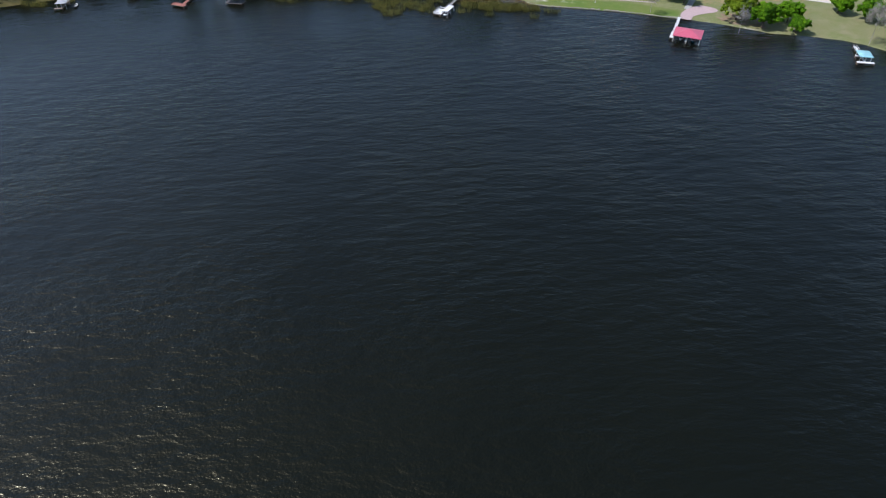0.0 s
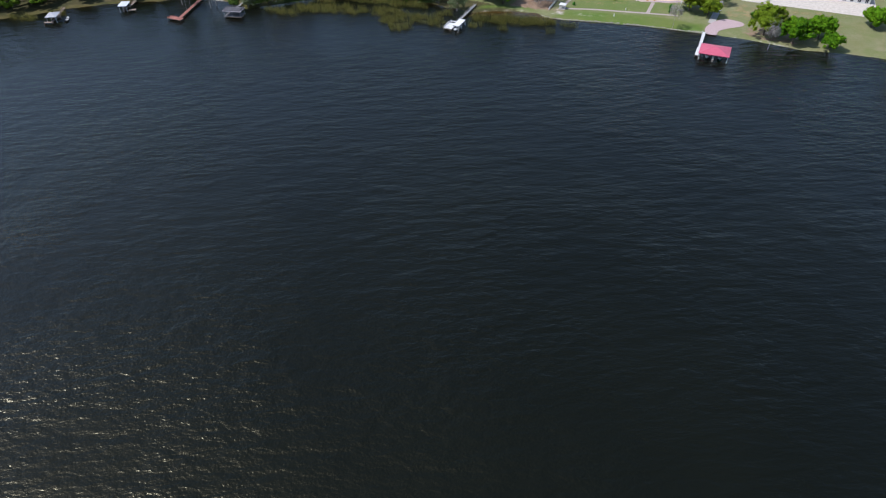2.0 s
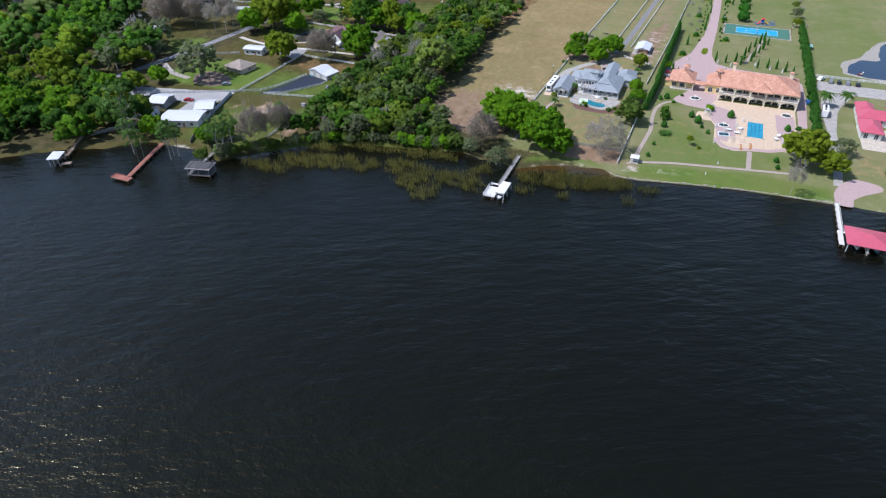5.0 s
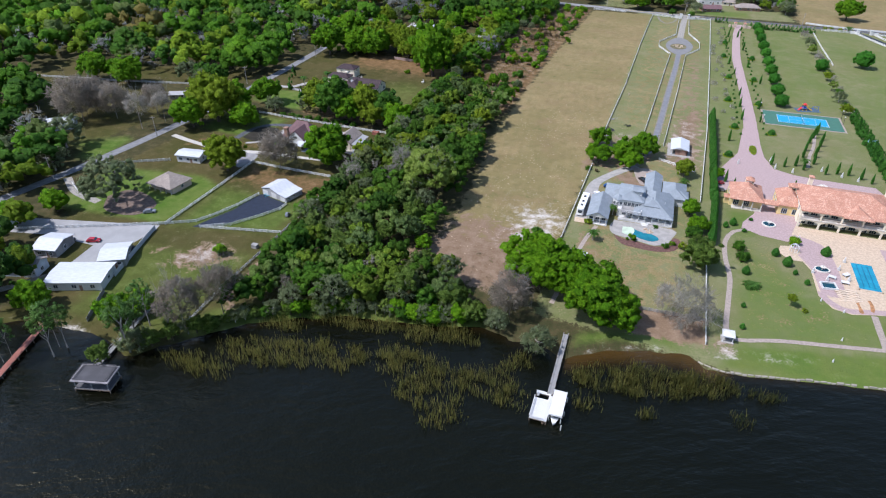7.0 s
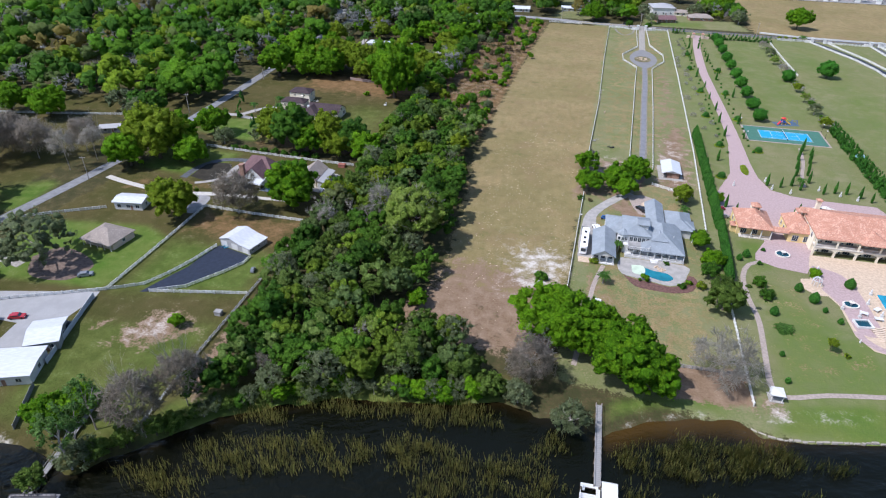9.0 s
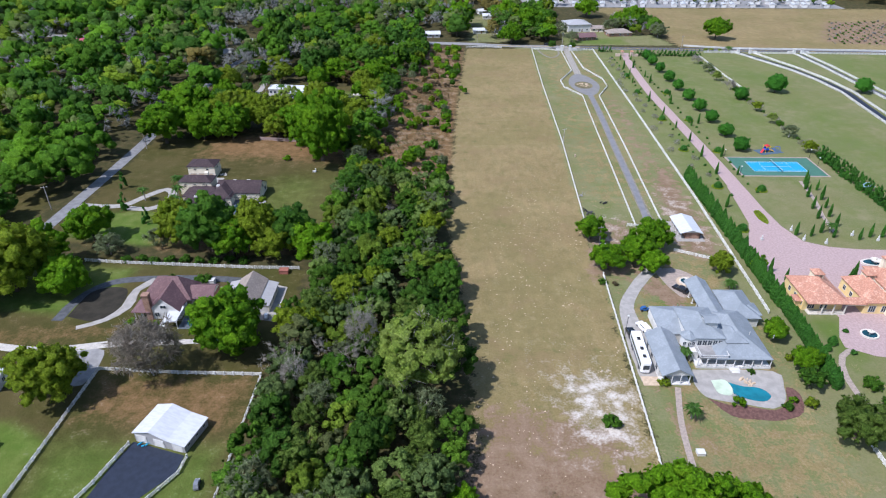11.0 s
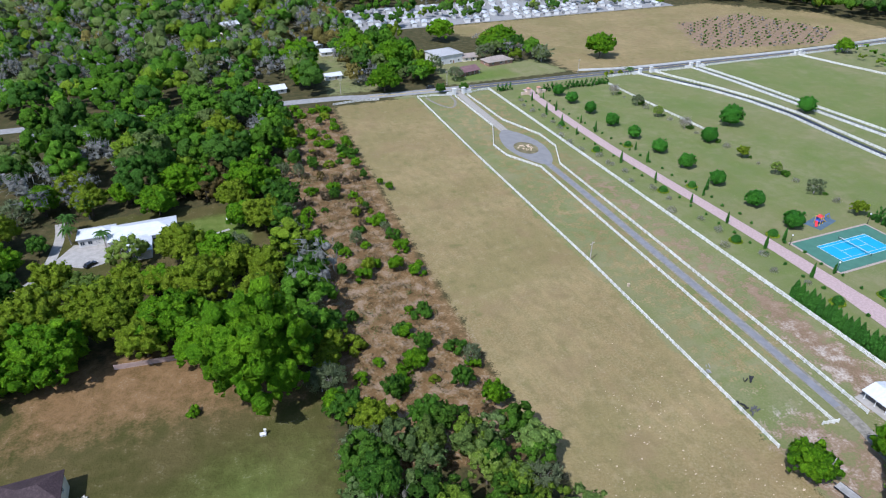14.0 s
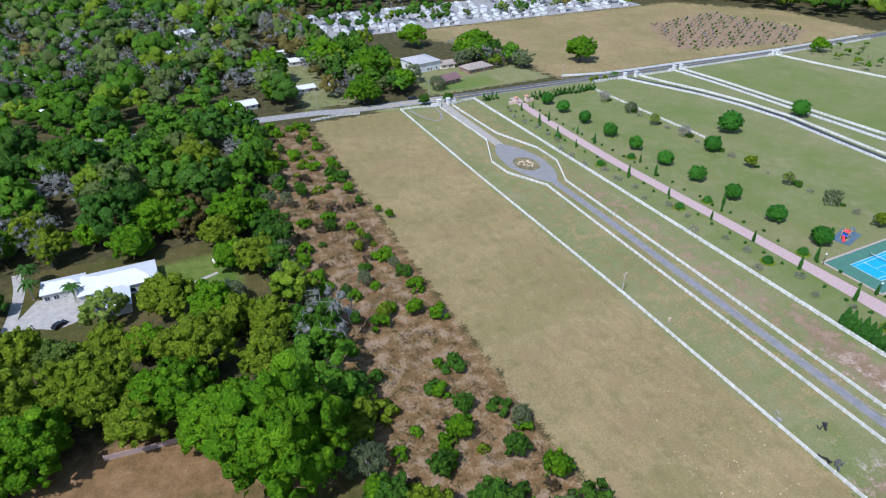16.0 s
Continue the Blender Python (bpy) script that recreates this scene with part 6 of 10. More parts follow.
# ---------------------------------------------------------------- houses
def blue_house():
    """The blue-roofed house with its wings, porches, deck and dormer. Local origin at (-84, 288)."""
    h = thing("house", -84, 288, 0, 0, "large white house with blue-grey shingle roofs and porches", "house")
    L = lambda x, y: (x + 84, y - 288)
    # body
    a, b = L(-85.4, 282.6), L(-75.6, 295.4)
    part("wall", MB().box(L(-89.4, 0)[0], a[1], -0.1, b[0], b[1], 2.2), MWHITE, h, "white boarded main wall")
    part("roof", MB().hip(a[0], a[1] - 1.9, b[0], b[1], 2.3, 2.6, 0.18), RBLUE, h, "blue-grey shingle main roof")
    # upper storey towards the lake
    a, b = L(-89.6, 284.2), L(-83.2, 293.4)
    part("upper_wall", MB().box(a[0], a[1], 2.1, b[0], b[1], 4.2), MWHITE, h)
    part("upper_roof", MB().hip(a[0], a[1], b[0], b[1], 4.2, 1.5, 0.22), RBLUE, h, "blue-grey shingle upper roof")
    a, b = L(-83.0, 283.4), L(-79.8, 287.4)
    part("bay_wall", MB().box(a[0], a[1], 2.2, b[0], b[1], 3.9), MWHITE, h)
    part("bay_roof", MB().hip(a[0], a[1], b[0] + 0.4, b[1] + 1.2, 3.9, 0.9, 0.25), RBLUE, h)
    window(h, L(-81.4, 0)[0], a[1] - 0.02, 3.1, 0.8, 0.7, "S")
    window(h, L(-80.5, 0)[0], a[1] - 0.02, 3.1, 0.5, 0.7, "S")
    # turret at the corner
    t = L(-89.6, 285)
    mb = MB()
    mb.tube((t[0], t[1], 2.1), (t[0], t[1], 4.15), 1.25, 1.25, 8)
    part("turret_wall", mb, MWHITE, h)
    part("turret_roof", MB().tube((t[0], t[1], 4.13), (t[0], t[1], 5.1), 1.5, 0.08, 8), RBLUE, h)
    for k, dx in enumerate((-0.75, 0.0, 0.75)):
        window(h, t[0] + dx * 1.1, t[1] - 1.27 + abs(dx) * 0.3, 2.7, 0.5, 0.75, "S")
    for i in range(5):
        window(h, L(-87.6 + i * 0.95, 0)[0], L(0, 284.2)[1] - 0.02, 2.5, 0.72, 1.1, "S", bars=1)
    # dormer on the west slope
    a, b = L(-86.2, 286.6), L(-83.9, 289.0)
    part("dormer_wall", MB().box(a[0], a[1], 4.6, b[0], b[1], 5.9), MWHITE, h)
    part("dormer_roof", MB().gable(a[0], a[1], b[0], b[1], 5.9, 0.5, "x", 0.25), RBLUE, h)
    # upper deck and porch
    a, b = L(-88.4, 280.7), L(-83.4, 284.2)
    part("deck", MB().box(a[0], a[1], 2.2, b[0], b[1], 2.42), MGREYW, h, "dark upper deck floor")
    railing(h, (a[0], a[1]), (b[0], a[1]), 2.42, 0.6)
    railing(h, (a[0], a[1]), (a[0], b[1]), 2.42, 0.6)
    railing(h, (b[0], a[1]), (b[0], b[1]), 2.42, 0.6)
    a, b = L(-88.8, 280.6), L(-75.4, 282.6)
    part("porch_floor", MB().box(a[0], a[1], -0.1, b[0], b[1], 0.4), MWHITE, h, "white porch floor")
    xs = [a[0] + 0.15 + (b[0] - a[0] - 0.3) * i / 8 for i in range(9)]
    columns(h, [(x, a[1] + 0.12) for x in xs], 0.4, 2.2, 0.1, name="porch_column")
    for x0, x1 in zip(xs, xs[1:]):
        if abs((x0 + x1) / 2 - L(-82, 0)[0]) > 0.9:
            railing(h, (x0, a[1] + 0.1), (x1, a[1] + 0.1), 0.4, 0.5)
    for i in range(6):
        window(h, a[0] + 1.3 + i * 2.15, b[1] - 0.02, 0.7, 1.1, 1.2, "S", bars=2)
    part("steps", MB().box(L(-82.9, 0)[0], a[1] - 0.8, -0.05, L(-81.1, 0)[0], a[1], 0.28).box(L(-82.7, 0)[0], a[1] - 1.2, -0.05, L(-81.3, 0)[0], a[1] - 0.8, 0.14), MWHITE, h)
    # west garage wing
    a, b = L(-93.4, 287.8), L(-84.5, 296.3)
    part("wing_wall", MB().box(a[0], a[1], -0.1, b[0], b[1], 2.3), MWHITE, h, "white garage wing wall")
    part("wing_roof", MB().hip(a[0], a[1], b[0] + 2, b[1], 2.3, 1.9, 0.18), RBLUE, h)
    for i in range(3):
        door(h, a[0], a[1] + 1.7 + i * 2.6, 0, 2.0, 1.6, "W", MWHITE, "garage_door", 4)
    # south-west wing
    a, b = L(-96.4, 278.2), L(-91.2, 288)
    part("wing_wall", MB().box(a[0], a[1], -0.1, b[0], b[1], 2.2), MWHITE, h)
    part("wing_roof", MB().gable(a[0], a[1] - 2, b[0], b[1], 2.2, 1.5, "y", 0.18), RBLUE, h)
    part("gable_wall", MB().gable_wall(a[0], a[1] - 1.9, b[0], b[1], 2.15, 1.35, "y"), MWHITE, h)
    for i in range(3):
        window(h, a[0] - 0.02, a[1] + 1.4 + i * 3, 0.8, 1.0, 1.0, "W", bars=1)
    columns(h, [(a[0] + 0.3 + i * 1.52, a[1] - 1.8) for i in range(4)], 0.0, 2.1, 0.1, name="porch_column")
    part("porch_floor", MB().box(a[0], a[1] - 2, -0.1, b[0], a[1], 0.2), MWHITE, h)
    for i in range(3):
        window(h, a[0] + 1.0 + i * 1.6, a[1] - 0.02, 0.5, 0.9, 1.3, "S")
    # porte-cochere to the north
    a, b = L(-83.2, 295.6), L(-79.4, 305.4)
    part("porch_roof", MB().gable(a[0], a[1] - 3, b[0], b[1], 2.4, 1.3, "y", 0.4), RBLUE, h, "long porch roof over the drive")
    part("gable_wall", MB().gable_wall(a[0], a[1], b[0], b[1], 2.35, 1.15, "y"), MWHITE, h)
    columns(h, [(a[0] + 0.2, b[1] - 0.3 - i * 2.2) for i in range(5)] + [(b[0] - 0.2, b[1] - 0.3)], 0, 2.3, 0.14, name="porch_column")
    part("wing_wall", MB().box(a[0] + 2.0, a[1], -0.1, b[0], b[1] - 1.5, 2.3), MPINKST, h)
    # north-east wing
    a, b = L(-78.4, 293), L(-72.8, 302.2)
    part("wing_wall", MB().box(a[0], a[1], -0.1, b[0], b[1], 2.3), MWHITE, h)
    part("wing_roof", MB().hip(a[0], a[1], b[0], b[1], 2.3, 1.6, 0.35).hip(a[0] + 2, a[1] + 1, b[0] + 0.6, a[1] + 4.6, 2.34, 1.0, 0.3), RBLUE, h)
    for i in range(7):
        x, y = L(-87 + i * 1.7 + (i % 3) * 0.3, 289 + (i * 37 % 5))
        if i % 2:
            part("roof_vent", MB().tube((x + 4, y - 4, 3.6), (x + 4, y - 4, 4.3), 0.06, 0.06, 6), MWHITE, h)
    return h


blue_house()


def arch_front(mb, x0, x1, y, z0, z1, n, pier=0.32, depth=0.35, spring=0.55, rise=0.35):
    """An arcade along x: piers, and spandrels above flat arches."""
    w = (x1 - x0) / n
    for i in range(n + 1):
        c = x0 + i * w
        mb.box(c - pier / 2, y, z0, c + pier / 2, y + depth, z1)
    for i in range(n):
        a, b = x0 + i * w + pier / 2, x0 + (i + 1) * w - pier / 2
        k = 8
        zs = z0 + (z1 - z0) * spring
        pts = [(a + (b - a) * j / k, zs + (z1 - z0) * rise * math.sin(math.pi * j / k) ** 0.6) for j in range(k + 1)]
        for (xa, za), (xb, zb) in zip(pts, pts[1:]):
            mb.add([(xa, y, za), (xb, y, zb), (xb, y, z1), (xa, y, z1), (xa, y + depth, za), (xb, y + depth, zb), (xb, y + depth, z1), (xa, y + depth, z1)],
                   [(0, 1, 2, 3), (7, 6, 5, 4), (0, 4, 5, 1)])
    return mb


def villa():
    h = thing("house", -33, 300, 0, 0, "large yellow stucco villa with terracotta tile roofs and arched loggias", "house")
    L = lambda x, y: (x + 33, y - 300)
    a, b = L(-45, 294.6), L(-21.6, 308)
    part("wall", MB().box(a[0], a[1], -0.1, b[0], b[1], 4.8), MCREAM, h, "cream stucco back wall of the loggias")
    part("roof", MB().hip(a[0], a[1] - 2.3, b[0], b[1], 4.9, 3.0, 0.22, 0.2), RTERRA, h, "terracotta barrel-tile main roof")
    part("gable_roof", MB().hip(L(-35.4, 0)[0], a[1] - 2.9, L(-29.6, 0)[0], a[1] + 4, 4.94, 1.6, 0.5, 0.2), RTERRA, h, "small projecting tile roof")
    y = a[1] - 2.3
    part("lower_arcade", arch_front(MB(), a[0], b[0], y, 0, 2.4, 5, 0.45, 0.4, 0.62, 0.25), MCREAM, h, "cream stucco lower arcade")
    part("upper_arcade", arch_front(MB(), a[0], b[0], y, 2.6, 4.75, 5, 0.4, 0.3, 0.70, 0.2), MCREAM, h, "cream stucco upper arcade")
    part("balcony_floor", MB().box(a[0], y - 0.12, 2.4, b[0], a[1], 2.6), MSTONE, h)
    n = 5
    for i in range(n):
        x0 = a[0] + (b[0] - a[0]) * i / n
        x1 = a[0] + (b[0] - a[0]) * (i + 1) / n
        railing(h, (x0 + 0.2, y + 0.1), (x1 - 0.2, y + 0.1), 2.6, 0.55, MSTONE, 0.3)
        for z in (0.1, 2.75):
            window(h, (x0 + x1) / 2 - 1.05, a[1] - 0.03, z, 1.5, 1.6, "S", bars=2, mat=MCREAM)
            window(h, (x0 + x1) / 2 + 1.05, a[1] - 0.03, z, 1.5, 1.6, "S", bars=2, mat=MCREAM)
    for i in range(5):
        window(h, a[0] - 0.02, a[1] + 1.6 + i * 2.4, 3.1, 0.9, 1.1, "W")
        window(h, b[0] + 0.02, a[1] + 1.6 + i * 2.4, 3.1, 0.9, 1.1, "E")
        window(h, b[0] + 0.02, a[1] + 1.6 + i * 2.4, 0.5, 0.9, 1.2, "E")
    for i in range(8):
        window(h, a[0] + 2 + i * 2.8, b[1] + 0.02, 0.6, 1.1, 1.2, "N", mat=MCREAM)
        window(h, a[0] + 2 + i * 2.8, b[1] + 0.02, 3.1, 1.1, 1.1, "N", mat=MCREAM)
    part("entry_porch", arch_front(MB(), L(-38, 0)[0], L(-30, 0)[0], b[1] + 2.2, 0, 3.4, 3).box(L(-38, 0)[0], b[1], 3.4, L(-30, 0)[0], b[1] + 2.6, 3.7), MCREAM, h, "pale stone entry portico")
    # chimneys with tiled caps
    for cx, cy in (L(-24.2, 304.6), L(-41.8, 307)):
        part("chimney", MB().box(cx - 0.5, cy - 0.5, 5.2, cx + 0.5, cy + 0.5, 7.8).box(cx - 0.6, cy - 0.6, 7.5, cx + 0.6, cy + 0.6, 7.65), MCREAM, h)
        part("chimney_cap", MB().hip(cx - 0.5, cy - 0.5, cx + 0.5, cy + 0.5, 7.85, 0.45, 0.2), RTERRA, h)
    # two gate lodges joined by a tiled link
    for x0, x1, y0, y1, porch in ((-61.2, -53.2, 297.2, 307.2, True), (-49.4, -43.8, 297.6, 307, False)):
        a2, b2 = L(x0, y0), L(x1, y1)
        part("lodge_wall", MB().box(a2[0], a2[1] + (1.6 if porch else 0.15), -0.1, b2[0], b2[1], 2.8), MYELLOW, h, "yellow stucco lodge wall")
        part("lodge_roof", MB().hip(a2[0], a2[1], b2[0], b2[1], 2.9, 2.5, 0.22, 0.18), RTERRA, h, "terracotta barrel-tile lodge roof")
        if porch:
            columns(h, [(a2[0] + 3.2 + i * 2.3, a2[1] + 0.2) for i in range(3)], 0, 2.8, 0.16, MSTONE)
            part("porch_floor", MB().box(a2[0] + 0.6, a2[1], -0.1, b2[0], a2[1] + 1.6, 0.2), MSTONE, h)
            railing(h, (a2[0] + 0.8, a2[1] + 0.2), (b2[0] - 0.2, a2[1] + 0.2), 0.2, 0.5, MSTONE)
            part("side_roof", MB().hip(a2[0] - 1.4, a2[1] + 2.2, a2[0], a2[1] + 4.4, 1.9, 0.4, 0.1), RTERRA, h)
            part("side_wall", MB().box(a2[0] - 1.2, a2[1] + 2.4, -0.1, a2[0], a2[1] + 4.2, 1.8), MYELLOW, h)
        for i in range(3):
            window(h, a2[0] - 0.02, a2[1] + 2.6 + i * 2.5, 0.9, 0.8, 1.0, "W")
            window(h, b2[0] + 0.02, a2[1] + 2.6 + i * 2.5, 0.9, 0.8, 1.0, "E")
        for i in range(2):
            window(h, a2[0] + 1.6 + i * 2.6, a2[1] + (1.58 if porch else 0.13), 0.5, 1.3, 1.4, "S", bars=2)
        cx, cy = (a2[0] + b2[0]) / 2 + 0.5, b2[1] - 2.6
        part("cupola", arch_front(arch_front(MB(), cx - 0.9, cx + 0.9, cy - 0.9, 4.0, 5.7, 2, 0.2, 0.2), cx - 0.9, cx + 0.9, cy + 0.7, 4.0, 5.7, 2, 0.2, 0.2).box(cx - 0.9, cy - 0.7, 4.0, cx - 0.7, cy + 0.7, 5.7).box(cx + 0.7, cy - 0.7, 4.0, cx + 0.9, cy + 0.7, 5.7), MCREAM, h)
        part("cupola_roof", MB().hip(cx - 0.9, cy - 0.9, cx + 0.9, cy + 0.9, 5.7, 0.8, 0.25), RTERRA, h)
    a3, b3 = L(-53.2, 297.6), L(-49.4, 299.8)
    part("link_roof", MB().gable(a3[0], a3[1], b3[0], b3[1], 2.5, 0.8, "x", 0.2), RTERRA, h, "tiled link roof over the passage")
    part("link_beam", MB().box(a3[0], a3[1], 2.1, b3[0], b3[1], 2.45), MCREAM, h)
    part("link_wall", MB().box(L(-44.4, 0)[0], L(0, 298.2)[1], -0.1, L(-44.0, 0)[0] + 0.5, L(0, 305)[1], 3.2), MYELLOW, h)
    return h


villa()


def red_house():
    h = thing("house", 8, 288, 0, 0, "large white house with red metal roofs and an upper balcony", "house")
    L = lambda x, y: (x - 8, y - 288)
    for x0, y0, x1, y1, z, r, kind in ((4, 286.8, 26, 299, 2.4, 3.0, "hip"), (-4.6, 289, 5, 295, 2.3, 1.8, "hip"), (-4.8, 278.6, 0.6, 287.4, 2.3, 1.7, "hip"), (-4.4, 294, 0, 301, 2.3, 1.6, "hip"), (15, 294, 22, 304, 2.4, 2.4, "hip"), (26, 284, 38, 300, 2.4, 2.6, "hip")):
        a, b = L(x0, y0), L(x1, y1)
        part("wall", MB().box(a[0], a[1], -0.1, b[0], b[1], z), MWHITE, h, "white stucco wall")
        part("roof", MB().hip(a[0], a[1], b[0], b[1], z, r, 0.45), RRED, h, "red metal hip roof")
        n = max(2, int((x1 - x0) / 2.2))
        for i in range(n):
            window(h, a[0] + (b[0] - a[0]) * (i + 0.5) / n, a[1] - 0.02, 0.4, 1.0, 1.5, "S")
    a, b = L(5, 286.2), L(14, 290.6)
    part("upper_wall", MB().box(a[0], a[1] + 1.6, 2.3, b[0], b[1], 4.0), MWHITE, h)
    part("upper_roof", MB().hip(a[0], a[1] + 1.4, b[0], b[1] + 2, 4.0, 1.3, 0.35), RRED, h, "red metal upper roof")
    part("balcony", MB().box(a[0], a[1] - 1.2, 2.15, b[0], a[1] + 1.6, 2.35), MWHITE, h)
    railing(h, (a[0], a[1] - 1.15), (b[0], a[1] - 1.15), 2.35, 0.6)
    for i in range(7):
        window(h, a[0] + 0.8 + i * 1.25, a[1] + 1.58, 2.55, 0.95, 1.2, "S")
    columns(h, [(a[0] + 0.2 + i * 2.2, a[1] - 1.1) for i in range(5)] + [(b[0] + 1.5 + i * 2.4, a[1] + 0.3) for i in range(4)], 0, 2.15, 0.16)
    c = L(9.4, 292.6)
    part("cupola", MB().box(c[0] - 1.5, c[1] - 1.2, 4.6, c[0] + 1.5, c[1] + 1.2, 6.0), MWHITE, h)
    part("cupola_roof", MB().hip(c[0] - 1.5, c[1] - 1.2, c[0] + 1.5, c[1] + 1.2, 6.0, 0.8, 0.35), RRED, h)
    for dx in (-0.7, 0.7):
        window(h, c[0] + dx, c[1] - 1.22, 5.2, 0.8, 0.55, "S")
    return h


red_house()


def brown_house():
    """The dark-tiled house with a garage tower and a screened pool."""
    h = thing("house", -196, 346, 0, 0, "cream stucco house with dark brown tile roofs and a screened pool", "house")
    L = lambda x, y: (x + 196, y - 346)
    cfg = [(-204.2, 338.4, -194, 345.6, 2.0, 1.7), (-205.6, 344.6, -195, 351, 2.0, 1.6), (-208.2, 350, -199.4, 354.4, 3.8, 1.2), (-198.6, 343.4, -192.2, 353.6, 2.2, 2.0)]
    for x0, y0, x1, y1, z, r in cfg:
        a, b = L(x0, y0), L(x1, y1)
        part("wall", MB().box(a[0], a[1], -0.1, b[0], b[1], z), MCREAM, h, "cream stucco wall")
        part("roof", MB().hip(a[0], a[1], b[0], b[1], z, r, 0.2), RBROWN, h, "dark brown tile hip roof")
        n = max(2, int((x1 - x0) / 2.6))
        for i in range(n):
            window(h, a[0] + (b[0] - a[0]) * (i + 0.5) / n, a[1] - 0.02, z - 1.5, 0.6, 0.9, "S", mat=MCREAM)
    for i in range(3):
        window(h, L(-206.6 + i * 2.6, 0)[0], L(0, 350)[1] - 0.02, 2.8, 0.7, 0.5, "S", mat=MCREAM)
    # long east range with a gabled end
    a, b = L(-197, 346.6), L(-185.4, 354.2)
    part("wall", MB().box(a[0], a[1], -0.1, b[0], b[1], 2.2), MCREAM, h)
    part("gable_wall", MB().gable_wall(a[0], a[1], b[0], b[1], 2.15, 2.0, "x"), MCREAM, h)
    part("roof", MB().gable(a[0], a[1], b[0], b[1], 2.2, 2.2, "x", 0.2), RBROWN, h, "dark brown tile gable roof")
    window(h, b[0] + 0.02, (a[1] + b[1]) / 2, 2.4, 1.0, 0.8, "E")
    window(h, b[0] + 0.02, (a[1] + b[1]) / 2 + 2, 0.6, 1.2, 1.1, "E")
    for x, y, z in ((-193.4, 351.9, 3.2), (-189.6, 352, 3.2), (-200.6, 341.6, 3.3), (-196.6, 347.8, 3.6)):
        p, q = L(x, y)
        part("skylight", MB().box(p - 0.45, q - 0.3, z - 0.3, p + 0.45, q + 0.3, z + 0.42), MWHITE, h)
    # tower garage to the north
    a, b = L(-210.0, 361.2), L(-202.2, 366.4)
    part("garage_wall", MB().box(a[0], a[1], -0.1, b[0], b[1], 3.5), MCREAM, h, "cream two-storey garage wall")
    part("garage_roof", MB().hip(a[0], a[1], b[0], b[1], 3.5, 1.3, 0.25), RBROWN, h)
    for i in range(3):
        door(h, a[0] + 1.5 + i * 2.4, a[1], 0, 1.8, 1.35, "S", MTERR, "garage_door", 4)
    for i in range(2):
        window(h, a[0] + 2.1 + i * 3.6, a[1] - 0.02, 2.3, 0.7, 0.5, "S", mat=MCREAM)
    window(h, b[0] + 0.02, a[1] + 2.4, 2.2, 0.6, 0.9, "E")
    part("chimney", MB().box(L(-202, 0)[0], L(0, 353)[1], 3, L(-201, 0)[0], L(0, 354)[1], 5.2), MCREAM, h)
    # screen cage over the pool
    x0, y0 = L(-192.6, 337.6)
    x1, y1 = L(-185.2, 346.6)
    mb = MB()
    for i in range(7):
        x = x0 + (x1 - x0) * i / 6
        mb.bar((x, y0, 0), (x, y0, 2.2), 0.07, 0.07).bar((x, y0, 2.2), (x, (y0 + y1) / 2, 3.1), 0.07, 0.07).bar((x, (y0 + y1) / 2, 3.1), (x, y1, 2.6), 0.07, 0.07)
    for y, z in ((y0, 2.2), ((y0 + y1) / 2, 3.1), (y0 + 2.2, 2.65)):
        mb.bar((x0, y, z), (x1, y, z), 0.07, 0.07)
    for i in range(5):
        y = y0 + (y1 - y0) * i / 4
        mb.bar((x1, y, 0), (x1, y, 2.3), 0.07, 0.07).bar((x0, y, 0), (x0, y, 2.3), 0.07, 0.07)
    part("screen_cage", mb, MSCREEN, h, "dark aluminium screen cage")
    return h


brown_house()
solid("pool", MB().slab(blob([(-191, 346), (-186.8, 346), (-186.6, 340), (-190.2, 339.8), (-191.2, 342)], 0.05, 0.6), 0.0, 0.07), MPOOLD, "dark teal swimming pool under a screen cage", "pool")


